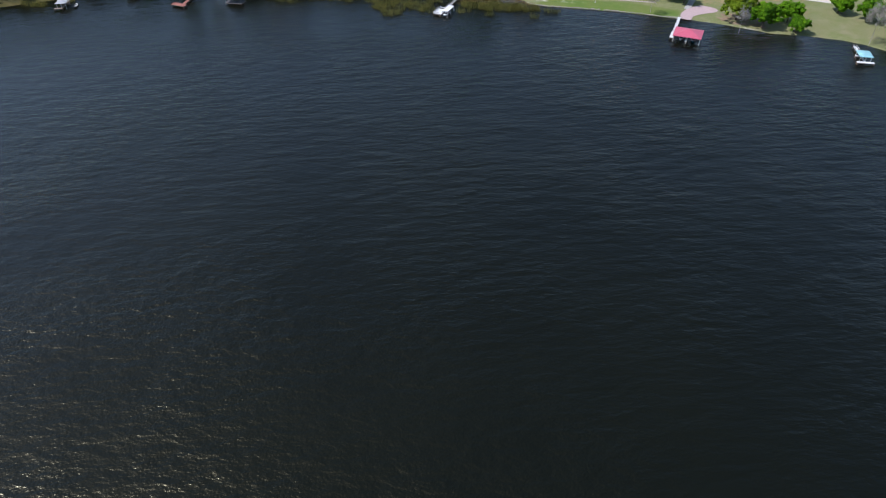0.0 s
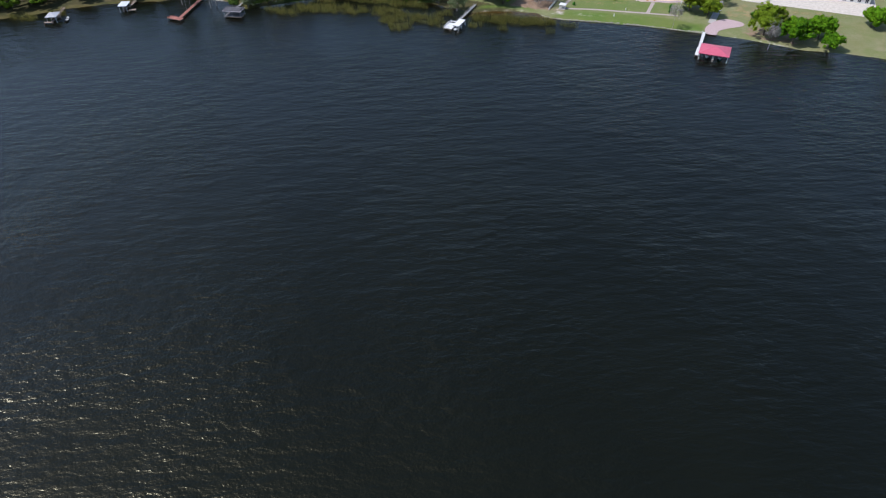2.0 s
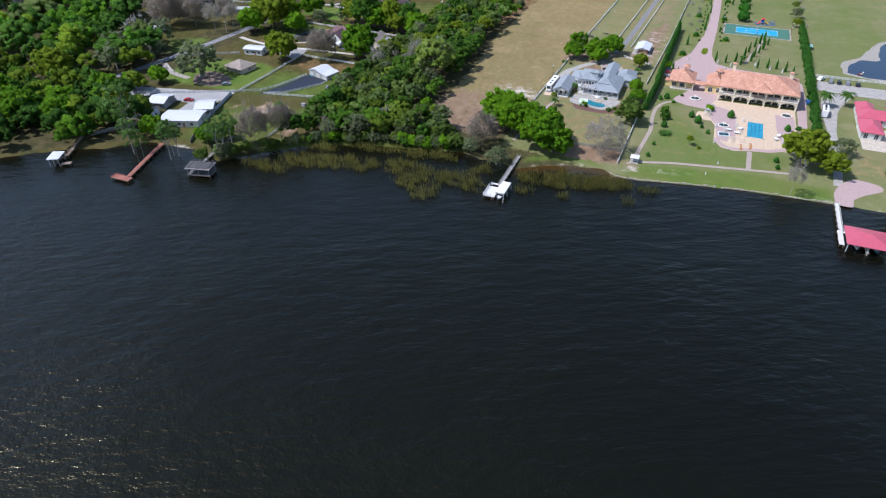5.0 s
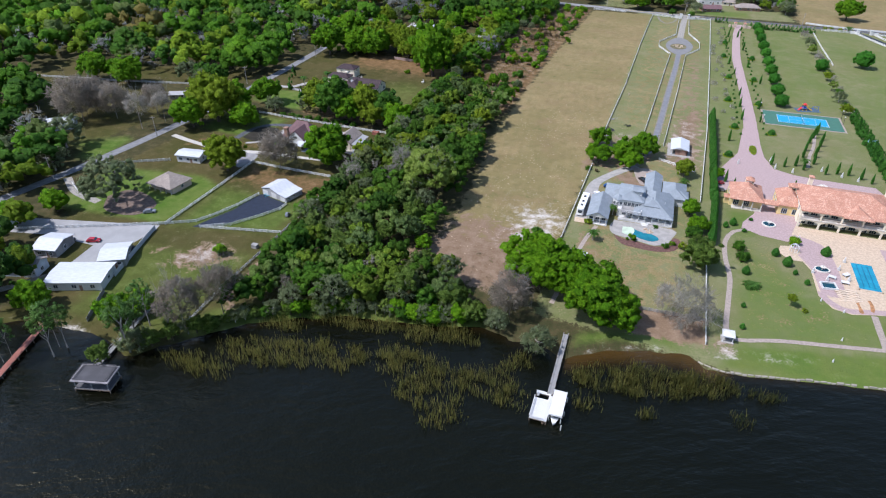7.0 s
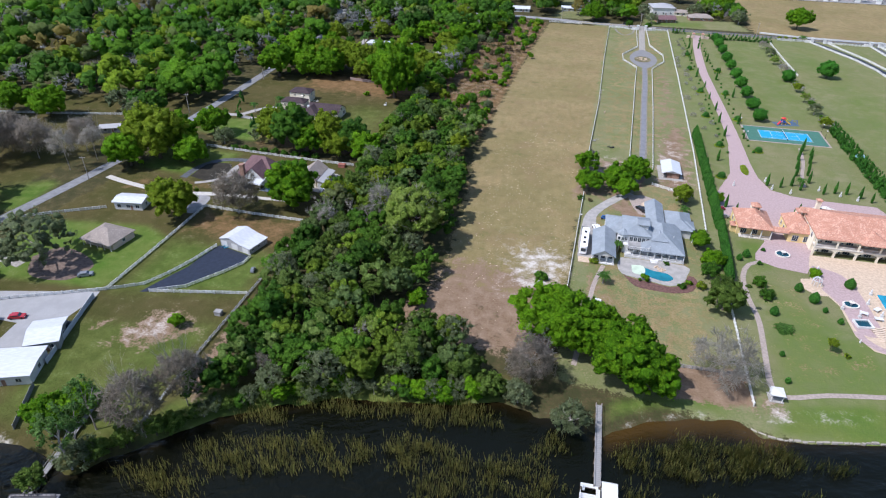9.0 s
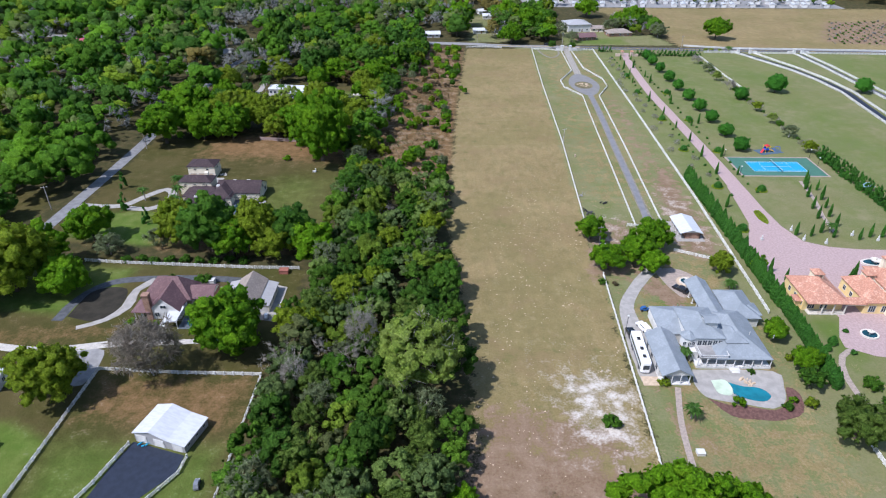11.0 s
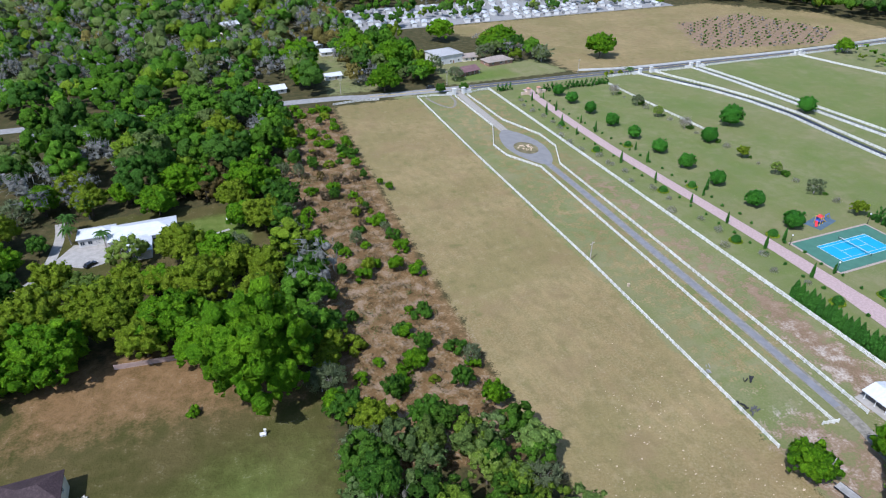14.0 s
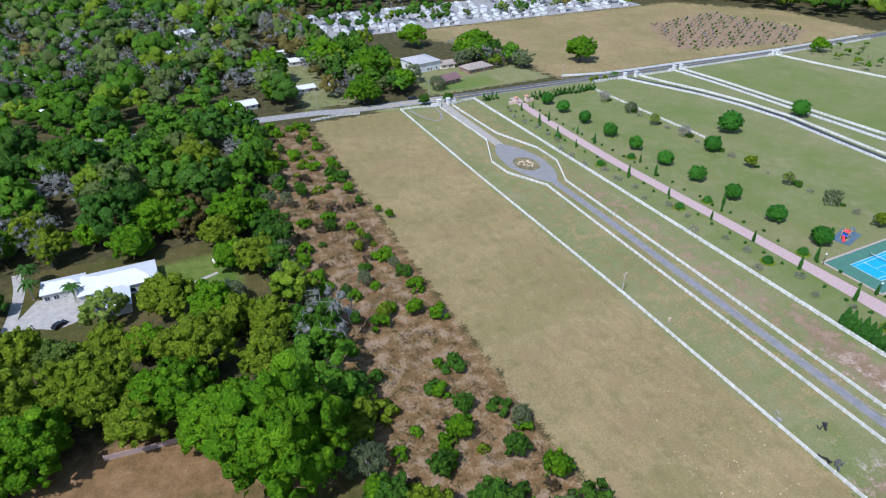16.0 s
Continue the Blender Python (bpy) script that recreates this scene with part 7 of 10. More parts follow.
def maroon_house():
    h = thing("house", -191, 298, 0, 0, "steep maroon-shingled house with white gables and a chimney", "house")
    L = lambda x, y: (x + 191, y - 298)
    a, b = L(-196.4, 297.6), L(-186.6, 303.4)
    part("wall", MB().box(a[0], a[1], -0.1, b[0], b[1], 2.1), MBRICK, h, "brown brick wall")
    part("roof", MB().hip(a[0], a[1], b[0], b[1], 2.1, 3.7, 0.3), RMAROON, h, "steep maroon shingle roof")
    a, b = L(-193.4, 293.6), L(-187.4, 299.8)
    part("gable_wall", MB().box(a[0], a[1], -0.1, b[0], b[1], 2.1).gable_wall(a[0], a[1], b[0], b[1], 2.1, 2.8, "y"), MWHITE, h, "white boarded gable")
    part("gable_roof", MB().gable(a[0], a[1], b[0], b[1], 2.1, 3.1, "y", 0.25), RMAROON, h)
    window(h, (a[0] + b[0]) / 2, a[1] - 0.02, 2.6, 1.1, 0.7, "S")
    for i in range(2):
        window(h, a[0] + 1.5 + i * 2.6, a[1] - 0.02, 0.6, 0.9, 1.0, "S")
    a, b = L(-196.6, 293.4), L(-193.4, 297.6)
    part("porch_roof", MB().hip(a[0], a[1], b[0], b[1], 1.9, 1.1, 0.3), RMAROON, h)
    columns(h, [(a[0] + 0.2, a[1] + 0.2), (a[0] + 1.6, a[1] + 0.2), (b[0] - 0.2, a[1] + 0.2), (a[0] + 0.2, b[1] - 0.6)], 0, 1.9, 0.1)
    c = L(-193.4, 293.8)
    part("chimney", MB().box(c[0] - 0.6, c[1] - 0.5, 0, c[0] + 0.6, c[1] + 0.6, 5.8).box(c[0] - 0.7, c[1] - 0.6, 5.6, c[0] + 0.7, c[1] + 0.7, 5.9), MBRICK, h, "brick chimney")
    a, b = L(-186.6, 298.2), L(-182.4, 303)
    part("side_wall", MB().box(a[0], a[1], -0.1, b[0], b[1], 2.0), MBRICK, h)
    part("side_roof", MB().gable(a[0] - 0.3, a[1], b[0], b[1], 2.0, 1.5, "x", 0.35), RMAROON, h)
    part("gable_end", MB().gable_wall(a[0] - 0.3, a[1], b[0], b[1], 1.95, 1.3, "x"), MWHITE, h)
    a, b = L(-189.4, 290.4), L(-186.8, 295)
    part("patio_roof", MB().add([(a[0], a[1], 1.7), (b[0], a[1], 1.7), (b[0], b[1], 2.2), (a[0], b[1], 2.2), (a[0], a[1], 1.6), (b[0], a[1], 1.6), (b[0], b[1], 2.1), (a[0], b[1], 2.1)], [(0, 1, 2, 3), (7, 6, 5, 4), (0, 4, 5, 1), (1, 5, 6, 2), (2, 6, 7, 3), (3, 7, 4, 0)]), RWHITE, h, "white ribbed patio roof")
    columns(h, [(a[0] + 0.1, a[1] + 0.1), (b[0] - 0.1, a[1] + 0.1)], 0, 1.6, 0.06)
    x0, y0 = L(-186.8, 290.6)
    x1, y1 = L(-182.2, 298.6)
    mb = MB()
    for i in range(5):
        x = x0 + (x1 - x0) * i / 4
        mb.bar((x, y0, 0), (x, y0, 1.9), 0.06, 0.06).bar((x, y0, 1.9), (x, y1, 2.2), 0.06, 0.06)
    for i in range(6):
        y = y0 + (y1 - y0) * i / 5
        mb.bar((x0, y, 1.9 + 0.3 * i / 5), (x1, y, 1.9 + 0.3 * i / 5), 0.06, 0.06).bar((x1, y, 0), (x1, y, 1.9 + 0.3 * i / 5), 0.06, 0.06)
    part("screen_cage", mb, MSCREEN, h, "dark screen cage")
    part("pool_wall", MB().box(a[0] - 1.2, a[1] - 1.2, 0, a[0] - 0.9, b[1], 0.5).box(a[0] - 1.2, b[1] - 4.4, 0, a[0], b[1] - 4.1, 0.5), MWHITE, h)
    return h


maroon_house()
paved("pool_deck", [(-187, 290.4), (-182, 290.4), (-182, 298.2), (-186.8, 298.2)], plain("slate_deck", (0.12, 0.14, 0.16), 0.7), "dark slate pool deck", 0.048)
solid("pool", MB().slab(blob([(-185.8, 296.6), (-183, 296.4), (-182.8, 292.4), (-185, 291.4), (-186, 293.4)], 0.05, 0.6), 0.0, 0.075), MPOOLD, "dark teal swimming pool beside the maroon house", "pool")


def workshop():
    h = thing("workshop", -175.4, 300, 0, 0, "tan steep-roofed workshop with grey lean-to roofs", "workshop")
    L = lambda x, y: (x + 175.4, y - 300)
    a, b = L(-177.6, 296), L(-172.6, 304)
    part("wall", MB().box(a[0], a[1], -0.1, b[0], b[1], 2.6).gable_wall(a[0], a[1], b[0], b[1], 2.6, 1.9, "y"), MCREAM, h)
    part("roof", MB().gable(a[0], a[1], b[0], b[1], 2.6, 2.1, "y", 0.45), RTAN, h, "pale tan shingle gable roof")
    for s, mat in ((-1, RGREY), (1, RGREY)):
        x0 = a[0] - 0.3 if s < 0 else b[0] + 0.3
        x1 = x0 + s * 2.3
        v = [(x0, a[1] - 0.3, 2.5), (x0, b[1] + 0.3, 2.5), (x1, b[1] + 0.3, 1.9), (x1, a[1] - 0.3, 1.9)]
        v += [(p[0], p[1], p[2] - 0.12) for p in v]
        f = [(0, 1, 2, 3), (7, 6, 5, 4), (0, 4, 5, 1), (1, 5, 6, 2), (2, 6, 7, 3), (3, 7, 4, 0)]
        part("lean_to_roof", MB().add(v, f if s < 0 else [q[::-1] for q in f]), mat, h, "grey lean-to roof")
        part("lean_to_wall", MB().box(min(x0, x1 - s * 0.3), a[1], -0.1, max(x0, x1 - s * 0.3), b[1], 1.85), MCREAM, h)
    door(h, (a[0] + b[0]) / 2, a[1], 0, 2.2, 1.7, "S", MWHITE, "garage_door", 4)
    door(h, b[0] + 1.3, a[1], 0, 1.5, 1.4, "S", MWHITE, "side_door", 4)
    for i in range(3):
        window(h, b[0] + 2.32, a[1] + 1.4 + i * 2.4, 0.8, 0.7, 0.7, "E")
    return h


workshop()


def barn():
    h = thing("barn", -178, 264, 0, -15, "pale grey metal barn with three white roller doors", "barn")
    part("wall", MB().box(-4.2, -3.0, -0.1, 1.8, 3.0, 2.0).gable_wall(-4.2, -3.0, 1.8, 3.0, 2.0, 0.9, "y"), RGREY, h, "grey metal wall")
    part("roof", MB().gable(-4.2, -3.0, 1.8, 3.0, 2.0, 1.0, "y", 0.2), RWHITE, h, "pale ribbed metal roof")
    part("lean_to_wall", MB().box(1.8, -3.0, -0.1, 4.8, 3.0, 1.6), RGREY, h)
    v = [(1.75, -3.2, 2.05), (5.0, -3.2, 1.6), (5.0, 3.2, 1.6), (1.75, 3.2, 2.05)]
    v += [(p[0], p[1], p[2] - 0.1) for p in v]
    part("lean_to_roof", MB().add(v, [(0, 1, 2, 3), (7, 6, 5, 4), (0, 4, 5, 1), (1, 5, 6, 2), (2, 6, 7, 3), (3, 7, 4, 0)]), RWHITE, h, "pale ribbed lean-to roof")
    for x, w in ((-3.0, 1.7), (0.2, 1.7), (3.5, 1.6)):
        door(h, x, -3.0, 0, w, 1.45, "S", MWHITE, "roller_door", 5)
    for i in range(3):
        window(h, 4.82, -2 + i * 2, 0.7, 0.6, 0.5, "E")
    return h


barn()


def small_house(x, y, rz, w, d, wall, roof, label, wmat, rmat, rise=1.3, hip=True, porch=0.0, win=2, category="house", name="house"):
    """A one-storey house with a hip or gable roof."""
    h = thing(name, x, y, 0, rz, label, category)
    part("wall", MB().box(-w / 2, -d / 2, -0.1, w / 2, d / 2, wall), wmat, h)
    mb = MB()
    if hip:
        mb.hip(-w / 2, -d / 2 - porch, w / 2, d / 2, wall, rise, 0.4)
    else:
        mb.gable(-w / 2, -d / 2 - porch, w / 2, d / 2, wall, rise, "x", 0.4)
        part("gable_wall", MB().gable_wall(-w / 2, -d / 2 - porch, w / 2, d / 2, wall - 0.05, rise - 0.15, "x"), wmat, h)
    part("roof", mb, rmat, h, roof)
    if porch:
        columns(h, [(-w / 2 + 0.1 + (w - 0.2) * i / 4, -d / 2 - porch + 0.15) for i in range(5)], 0, wall - 0.05, 0.07, name="porch_post")
    for i in range(win):
        for s in ("S", "N"):
            window(h, -w / 2 + w * (i + 0.5) / win, (-d / 2 - 0.02) if s == "S" else d / 2 + 0.02, 0.7, 0.9, 0.8, s)
    window(h, w / 2 + 0.02, 0, 0.7, 0.8, 0.8, "E")
    window(h, -w / 2 - 0.02, 0, 0.7, 0.8, 0.8, "W")
    door(h, w * 0.12, -d / 2, 0, 0.7, 1.4, "S", MBRICK, "front_door", 2)
    return h


small_house(-209.6, 257.8, -8, 8.6, 6.6, 1.9, "brown shingle hip roof", "low house with a brown shingle roof and a screened porch", MPINKST, RTAN, 1.9, True, 0.8, 3)
small_house(-215.0, 274.2, 8, 7.4, 4.4, 2.3, "white metal roof", "long white metal-roofed shed beside the lane", MWHITE, RWHITE, 0.5, False, 0, 3, "shed", "shed")


def stable():
    h = thing("stable", -74.7, 331.8, 0, 0, "open-sided stable with a pale metal gable roof and brick end", "stable")
    part("roof", MB().gable(-2.5, -4.2, 2.5, 4.2, 1.75, 0.85, "y", 0.3), RWHITE, h, "pale ribbed metal gable roof")
    part("end_wall", MB().box(-1.2, -4.0, -0.1, 2.4, -3.8, 1.7).box(2.2, -4.0, -0.1, 2.4, 3.9, 1.7).box(-1.2, 3.7, -0.1, 2.4, 3.9, 1.7), MBRICK, h, "brown brick wall")
    part("stall_wall", MB().box(-1.2, -3.8, -0.1, -1.05, 1.2, 1.3).box(-1.05, -1.3, -0.1, 2.2, -1.15, 1.3), MBRICK, h)
    columns(h, [(-2.3, -3.9 + i * 1.95) for i in range(5)], 0, 1.7, 0.08, name="post")
    part("gable_wall", MB().gable_wall(-2.4, -4.1, 2.4, 4.1, 1.68, 0.72, "y"), MWHITE, h)


stable()
paved("stable_pad", [(-78.2, 326.4), (-71.4, 326.4), (-71.4, 336.6), (-78.2, 336.6)], MCONC, "dusty concrete pad under the stable", 0.038)
# waterside workshops with white roofs
small_house(-198.1, 213.8, 20, 11.8, 7.2, 2.3, "white metal roof", "white metal-roofed boat workshop", MWHITE, RWHITE, 0.35, False, 0, 3, "workshop", "workshop")
small_house(-197.1, 223.2, 28, 5.4, 6.8, 2.2, "white metal roof", "white metal-roofed shed beside the yard", MGREYW, RWHITE, 0.8, False, 0, 2, "shed", "shed")
small_house(-213.4, 212.4, 14, 9.0, 4.6, 2.4, "brown and white roof", "grey-white house with a weathered roof", plain("blue_white_wall", (0.48, 0.53, 0.58), 0.7), RTAN, 1.2, False, 0.0, 3)
small_house(-214, 221.7, 12, 5.4, 6.8, 2.2, "white metal roof", "white metal-roofed outbuilding by the yard", MGREYW, RWHITE, 1.0, False, 0, 2, "shed", "shed")
small_house(-254, 318, 25, 6, 3.4, 1.8, "grey metal roof", "low grey-roofed shed half hidden by mossy trees", MGREYW, RGREY, 0.8, False, 0, 2, "shed", "shed")
small_house(-244.6, 500, 35, 9, 6, 2.0, "pale grey roof", "pale grey-roofed house beside the lane", MCREAM, RGREY, 1.5, False, 0, 3)
small_house(-334, 596, 30, 13, 8, 2.0, "tan shingle roof", "tan-roofed house in a far clearing", MCREAM, RTAN, 1.7, True, 0, 3)
small_house(-318, 562, 10, 12, 7, 2.0, "grey roof", "grey-roofed house in a far clearing", MWHITE, RGREY, 1.6, False, 0, 3)
small_house(-272, 281, 35, 8, 5.5, 2.2, "pale metal roof", "pale blue house half hidden by mossy trees", plain("pale_blue_wall", (0.42, 0.5, 0.56), 0.7), RWHITE, 1.3, False, 0, 2)


def white_house():
    h = thing("house", -195, 440, 0, 0, "long white house with white metal roofs and a screened porch", "house")
    L = lambda x, y: (x + 195, y - 440)
    for x0, y0, x1, y1, z, r in ((-199.6, 436.8, -184.6, 444.6, 2.5, 1.4), (-206.6, 441.0, -198.6, 446.0, 2.3, 1.1), (-196.4, 430, -190.4, 438, 2.3, 1.1)):
        a, b = L(x0, y0), L(x1, y1)
        part("wall", MB().box(a[0], a[1], -0.1, b[0] - (3.2 if x1 == -184.6 else 0), b[1], z), MWHITE, h)
        part("roof", MB().hip(a[0], a[1], b[0], b[1], z, r, 0.35), RWHITE, h, "white metal roof")
        for i in range(3):
            window(h, a[0] + (b[0] - 3 - a[0]) * (i + 0.5) / 3, a[1] - 0.02, 0.6, 0.9, 0.9, "S")
    x0, y0 = L(-187.8, 436.8)
    x1, y1 = L(-184.7, 444.4)
    mb = MB()
    for i in range(4):
        mb.bar((x0 + (x1 - x0) * i / 3, y0, 0), (x0 + (x1 - x0) * i / 3, y0, 1.8), 0.1, 0.1)
    for i in range(4):
        mb.bar((x1, y0 + (y1 - y0) * i / 3, 0), (x1, y0 + (y1 - y0) * i / 3, 1.8), 0.1, 0.1)
    mb.bar((x0, y0, 0.9), (x1, y0, 0.9), 0.08, 0.08).bar((x1, y0, 0.9), (x1, y1, 0.9), 0.08, 0.08)
    part("porch_frame", mb, MWHITE, h)
    part("porch_screen", MB().box(x0, y0 + 0.06, 0, x1 - 0.06, y0 + 0.09, 1.8).box(x1 - 0.09, y0 + 0.06, 0, x1 - 0.06, y1, 1.8), MSCREEN, h, "dark porch screen")
    door(h, L(-202, 0)[0], L(0, 441)[1], 0, 2.2, 1.4, "S", MWHITE, "garage_door", 4)
    part("skylight", MB().box(L(-188.4, 0)[0], L(0, 443.2)[1], 2.1, L(-186.6, 0)[0], L(0, 444)[1], 2.7), MWHITE, h)
    return h


white_house()
# buildings beyond the road
small_house(-63, 565, 10, 13, 12, 4.0, "pale metal roof", "large white metal hall with a pale roof", MWHITE, RGREY, 1.8, True, 0, 3, "hall", "hall")
small_house(-318, 511, 18, 15, 9.5, 3.2, "faded red metal roof", "cream house with a faded red roof among the woods", MCREAM, RRED, 2.6, False, 0.9, 3)
small_house(-62.4, 542, 14, 10.5, 6.0, 1.8, "maroon shingle roof", "low brick house with a maroon shingle roof", MBRICK, RMAROON, 1.6, False, 0.9, 3)
small_house(-42, 552, 8, 13, 7, 1.8, "brown shingle roof", "low house with a brown shingle roof", MBRICK, RTAN, 1.7, True, 0, 3)
small_house(-52, 562, 0, 7, 5, 1.8, "grey shingle roof", "small house with a grey roof", MCREAM, RTAN, 1.4, False, 0, 2)
small_house(-145, 546, 6, 10, 6.5, 1.8, "white metal roof", "low house with a bright white roof", MWHITE, RWHITE, 1.1, False, 0, 3)
small_house(-118, 556, 5, 7, 5, 1.7, "white metal roof", "small white-roofed house among trees", MWHITE, RWHITE, 0.9, False, 0, 2)
small_house(-107, 556, 30, 5, 4, 1.7, "white metal roof", "small white trailer house", MWHITE, RWHITE, 0.7, False, 0, 2)
small_house(-110, 596, 0, 9, 6, 1.9, "white metal roof", "low white house half hidden among trees", MWHITE, RWHITE, 1.1, False, 0, 2)
small_house(-112, 612, 20, 11, 6, 1.9, "white metal roof", "low white house half hidden among trees", MWHITE, RWHITE, 1.1, False, 0, 2)
small_house(-330, 470, 20, 13, 8, 2.4, "red metal roof", "house with a faded red roof among trees", MCREAM, RRED, 2.2, False, 0, 2)
for i, (x, y, m) in enumerate([(-215, 610, RWHITE), (-190, 640, RTAN), (-160, 620, RWHITE), (-150, 660, RWHITE), (-230, 660, RTAN), (-175, 690, RWHITE), (-255, 590, RWHITE), (-270, 640, RTAN), (-205, 560, RWHITE), (-300, 600, RWHITE), (-130, 690, RWHITE), (-140, 640, RTAN)]):
    small_house(x, y, i * 37 % 90, 9, 6, 4.6, "pale roof", "house roof showing among the trees", MCREAM, m, 1.6, i % 2 == 0, 0, 2)

# ---------------------------------------------------------------- docks and boats
def pile_row(h, pts, z1, r=0.09, mat=None):
    me = shared(("piling", round(z1, 2), r), lambda: MB().tube((0, 0, -2.4), (0, 0, z1), r, r, 6).mesh("piling", mat or MWOOD))
    for x, y in pts:
        part("piling", me, None, h, at=pose(x, y, 0))


def walkway(h, a, b, w, z, mat, rail=True):
    """A plank walk on piles, from a to b in the thing's own plan."""
    a, b = Vector((*a, z)), Vector((*b, z))
    L = (b - a).length
    d = (b - a) / L
    s = Vector((-d.y, d.x, 0))
    n = int(L / 0.36)
    plank = shared(("plank", round(w, 2), round(L / n, 3), mat.name), lambda: MB().box(-w / 2, -L / n / 2 + 0.015, -0.03, w / 2, L / n / 2 - 0.015, 0.03).mesh("plank", mat))
    turn = math.degrees(math.atan2(s.y, s.x))
    for i in range(n):
        q = a + d * (i + 0.5) * L / n
        part("plank", plank, None, h, at=pose(q.x, q.y, z, 0, 0, turn))
    part("stringer", MB().bar(a + s * w * 0.4 - Vector((0, 0, 0.1)), b + s * w * 0.4 - Vector((0, 0, 0.1)), 0.08, 0.14).bar(a - s * w * 0.4 - Vector((0, 0, 0.1)), b - s * w * 0.4 - Vector((0, 0, 0.1)), 0.08, 0.14), MWOOD, h)
    m = max(2, int(L / 2.2))
    pile_row(h, [tuple((a + d * L * i / m + s * q * w / 2)[:2]) for i in range(m + 1) for q in (-1, 1)], z + (0.45 if rail else 0.05))
    if rail:
        for q in (-1, 1):
            part("handrail", MB().bar(a + s * q * w / 2 + Vector((0, 0, 0.45)), b + s * q * w / 2 + Vector((0, 0, 0.45)), 0.06, 0.06), mat, h)


def platform(h, x0, y0, x1, y1, z, mat):
    n = max(2, int((y1 - y0) / 0.36))
    k = (y1 - y0) / n
    plank = shared(("deckplank", round(x1 - x0, 2), round(k, 3), mat.name), lambda: MB().box(0, 0.0, -0.06, x1 - x0, k - 0.03, 0).mesh("plank", mat))
    for i in range(n):
        part("plank", plank, None, h, at=pose(x0, y0 + k * i, z))
    part("platform_frame", MB().box(x0, y0, z - 0.22, x1, y0 + 0.1, z - 0.07).box(x0, y1 - 0.1, z - 0.22, x1, y1, z - 0.07).box(x0, y0, z - 0.22, x0 + 0.1, y1, z - 0.07).box(x1 - 0.1, y0, z - 0.22, x1, y1, z - 0.07), MWOOD, h)
    pile_row(h, [(x, y) for x in (x0 + 0.1, x1 - 0.1) for y in (y0 + 0.1, (y0 + y1) / 2, y1 - 0.1)], z - 0.1)


def boat(x, y, z, rz, L, colour, label):
    """A small motor boat: hull, deck, seats, screen."""
    h = thing("boat", x, y, z, rz, label, "boat")
    w = L * 0.36
    secs = [(-0.5, 0.92, 0.0), (-0.2, 1.0, 0.0), (0.15, 0.92, 0.02), (0.38, 0.55, 0.06), (0.5, 0.06, 0.12)]
    vs = []
    for t, k, up in secs:
        for q, zz in ((-1, 0.32), (-0.75, 0.0), (0, -0.1), (0.75, 0.0), (1, 0.32)):
            vs.append((t * L, q * k * w / 2, (zz + up) * L * 0.28))
    fs = [(5 * i + j, 5 * i + j + 1, 5 * i + j + 6, 5 * i + j + 5) for i in range(4) for j in range(4)] + [(0, 1, 2, 3, 4)]
    part("hull", MB().add(vs, fs), colour, h)
    part("deck", MB().add([vs[10], vs[14], vs[19], vs[24], vs[20], vs[15]], [(0, 1, 2, 3, 4, 5)]).box(-0.48 * L, -w * 0.42, 0.01 * L, 0.15 * L, w * 0.42, 0.03 * L), MWHITE, h)
    part("seat", MB().box(-0.3 * L, -w * 0.3, 0.03 * L, -0.2 * L, w * 0.3, 0.1 * L), MGREYW, h)
    part("windscreen", MB().box(0.1 * L, -w * 0.36, 0.09 * L, 0.115 * L, w * 0.36, 0.16 * L), MGLASS, h)
    part("outboard_motor", MB().box(-0.56 * L, -0.05 * L, 0.0, -0.49 * L, 0.05 * L, 0.15 * L), MBLACK, h)
    return h


def white_dock():
    h = thing("boat_dock", -93.9, 214, WATER_Z, 0, "white boat dock with a canopy and grey walkway on piles", "dock")
    Z = 0.8
    walkway(h, (0, 16.5), (0, -0.4), 0.95, Z, MGREYW)
    platform(h, -2.5, -6.9, -0.1, -1.9, Z, MWHITE)
    platform(h, -2.4, -0.8, 0.2, -0.1, Z, MWHITE)
    platform(h, -0.1, -6.9, 0.5, -0.8, Z, MWHITE)
    part("canopy", MB().box(0.6, -6.0, 1.75, 2.9, -0.1, 1.85).box(0.55, -6.05, 1.62, 2.95, -5.95, 1.85).box(0.55, -0.15, 1.62, 2.95, -0.05, 1.85), MWHITE, h, "flat white canopy")
    columns(h, [(x, y) for x in (0.75, 2.75) for y in (-5.8, -3.1, -0.4)], -0.5, 1.75, 0.07, name="canopy_post")
    railing(h, (-2.45, -6.85), (-0.1, -6.85), Z, 0.55)
    railing(h, (-2.45, -6.85), (-2.45, -1.9), Z, 0.55)
    part("bench", MB().box(-2.2, -1.5, Z, -1.8, -0.9, Z + 0.35).box(-2.2, -1.5, Z + 0.35, -2.1, -0.9, Z + 0.7), MWHITE, h)
    pile_row(h, [(3.05, y) for y in (-7.2, -4, -0.6)], 1.1, 0.1, MWHITE)
    return h


white_dock()
boat(-92.2, 209.2, WATER_Z + 0.25, -90, 4.2, MWHITE, "white motor boat under the dock canopy")


MEAVE = plain("weathered_eave", (0.25, 0.23, 0.235), 0.85, var=0.3)
MDECKD = plain("dark_deck_boards", (0.13, 0.125, 0.13), 0.85, var=0.3)


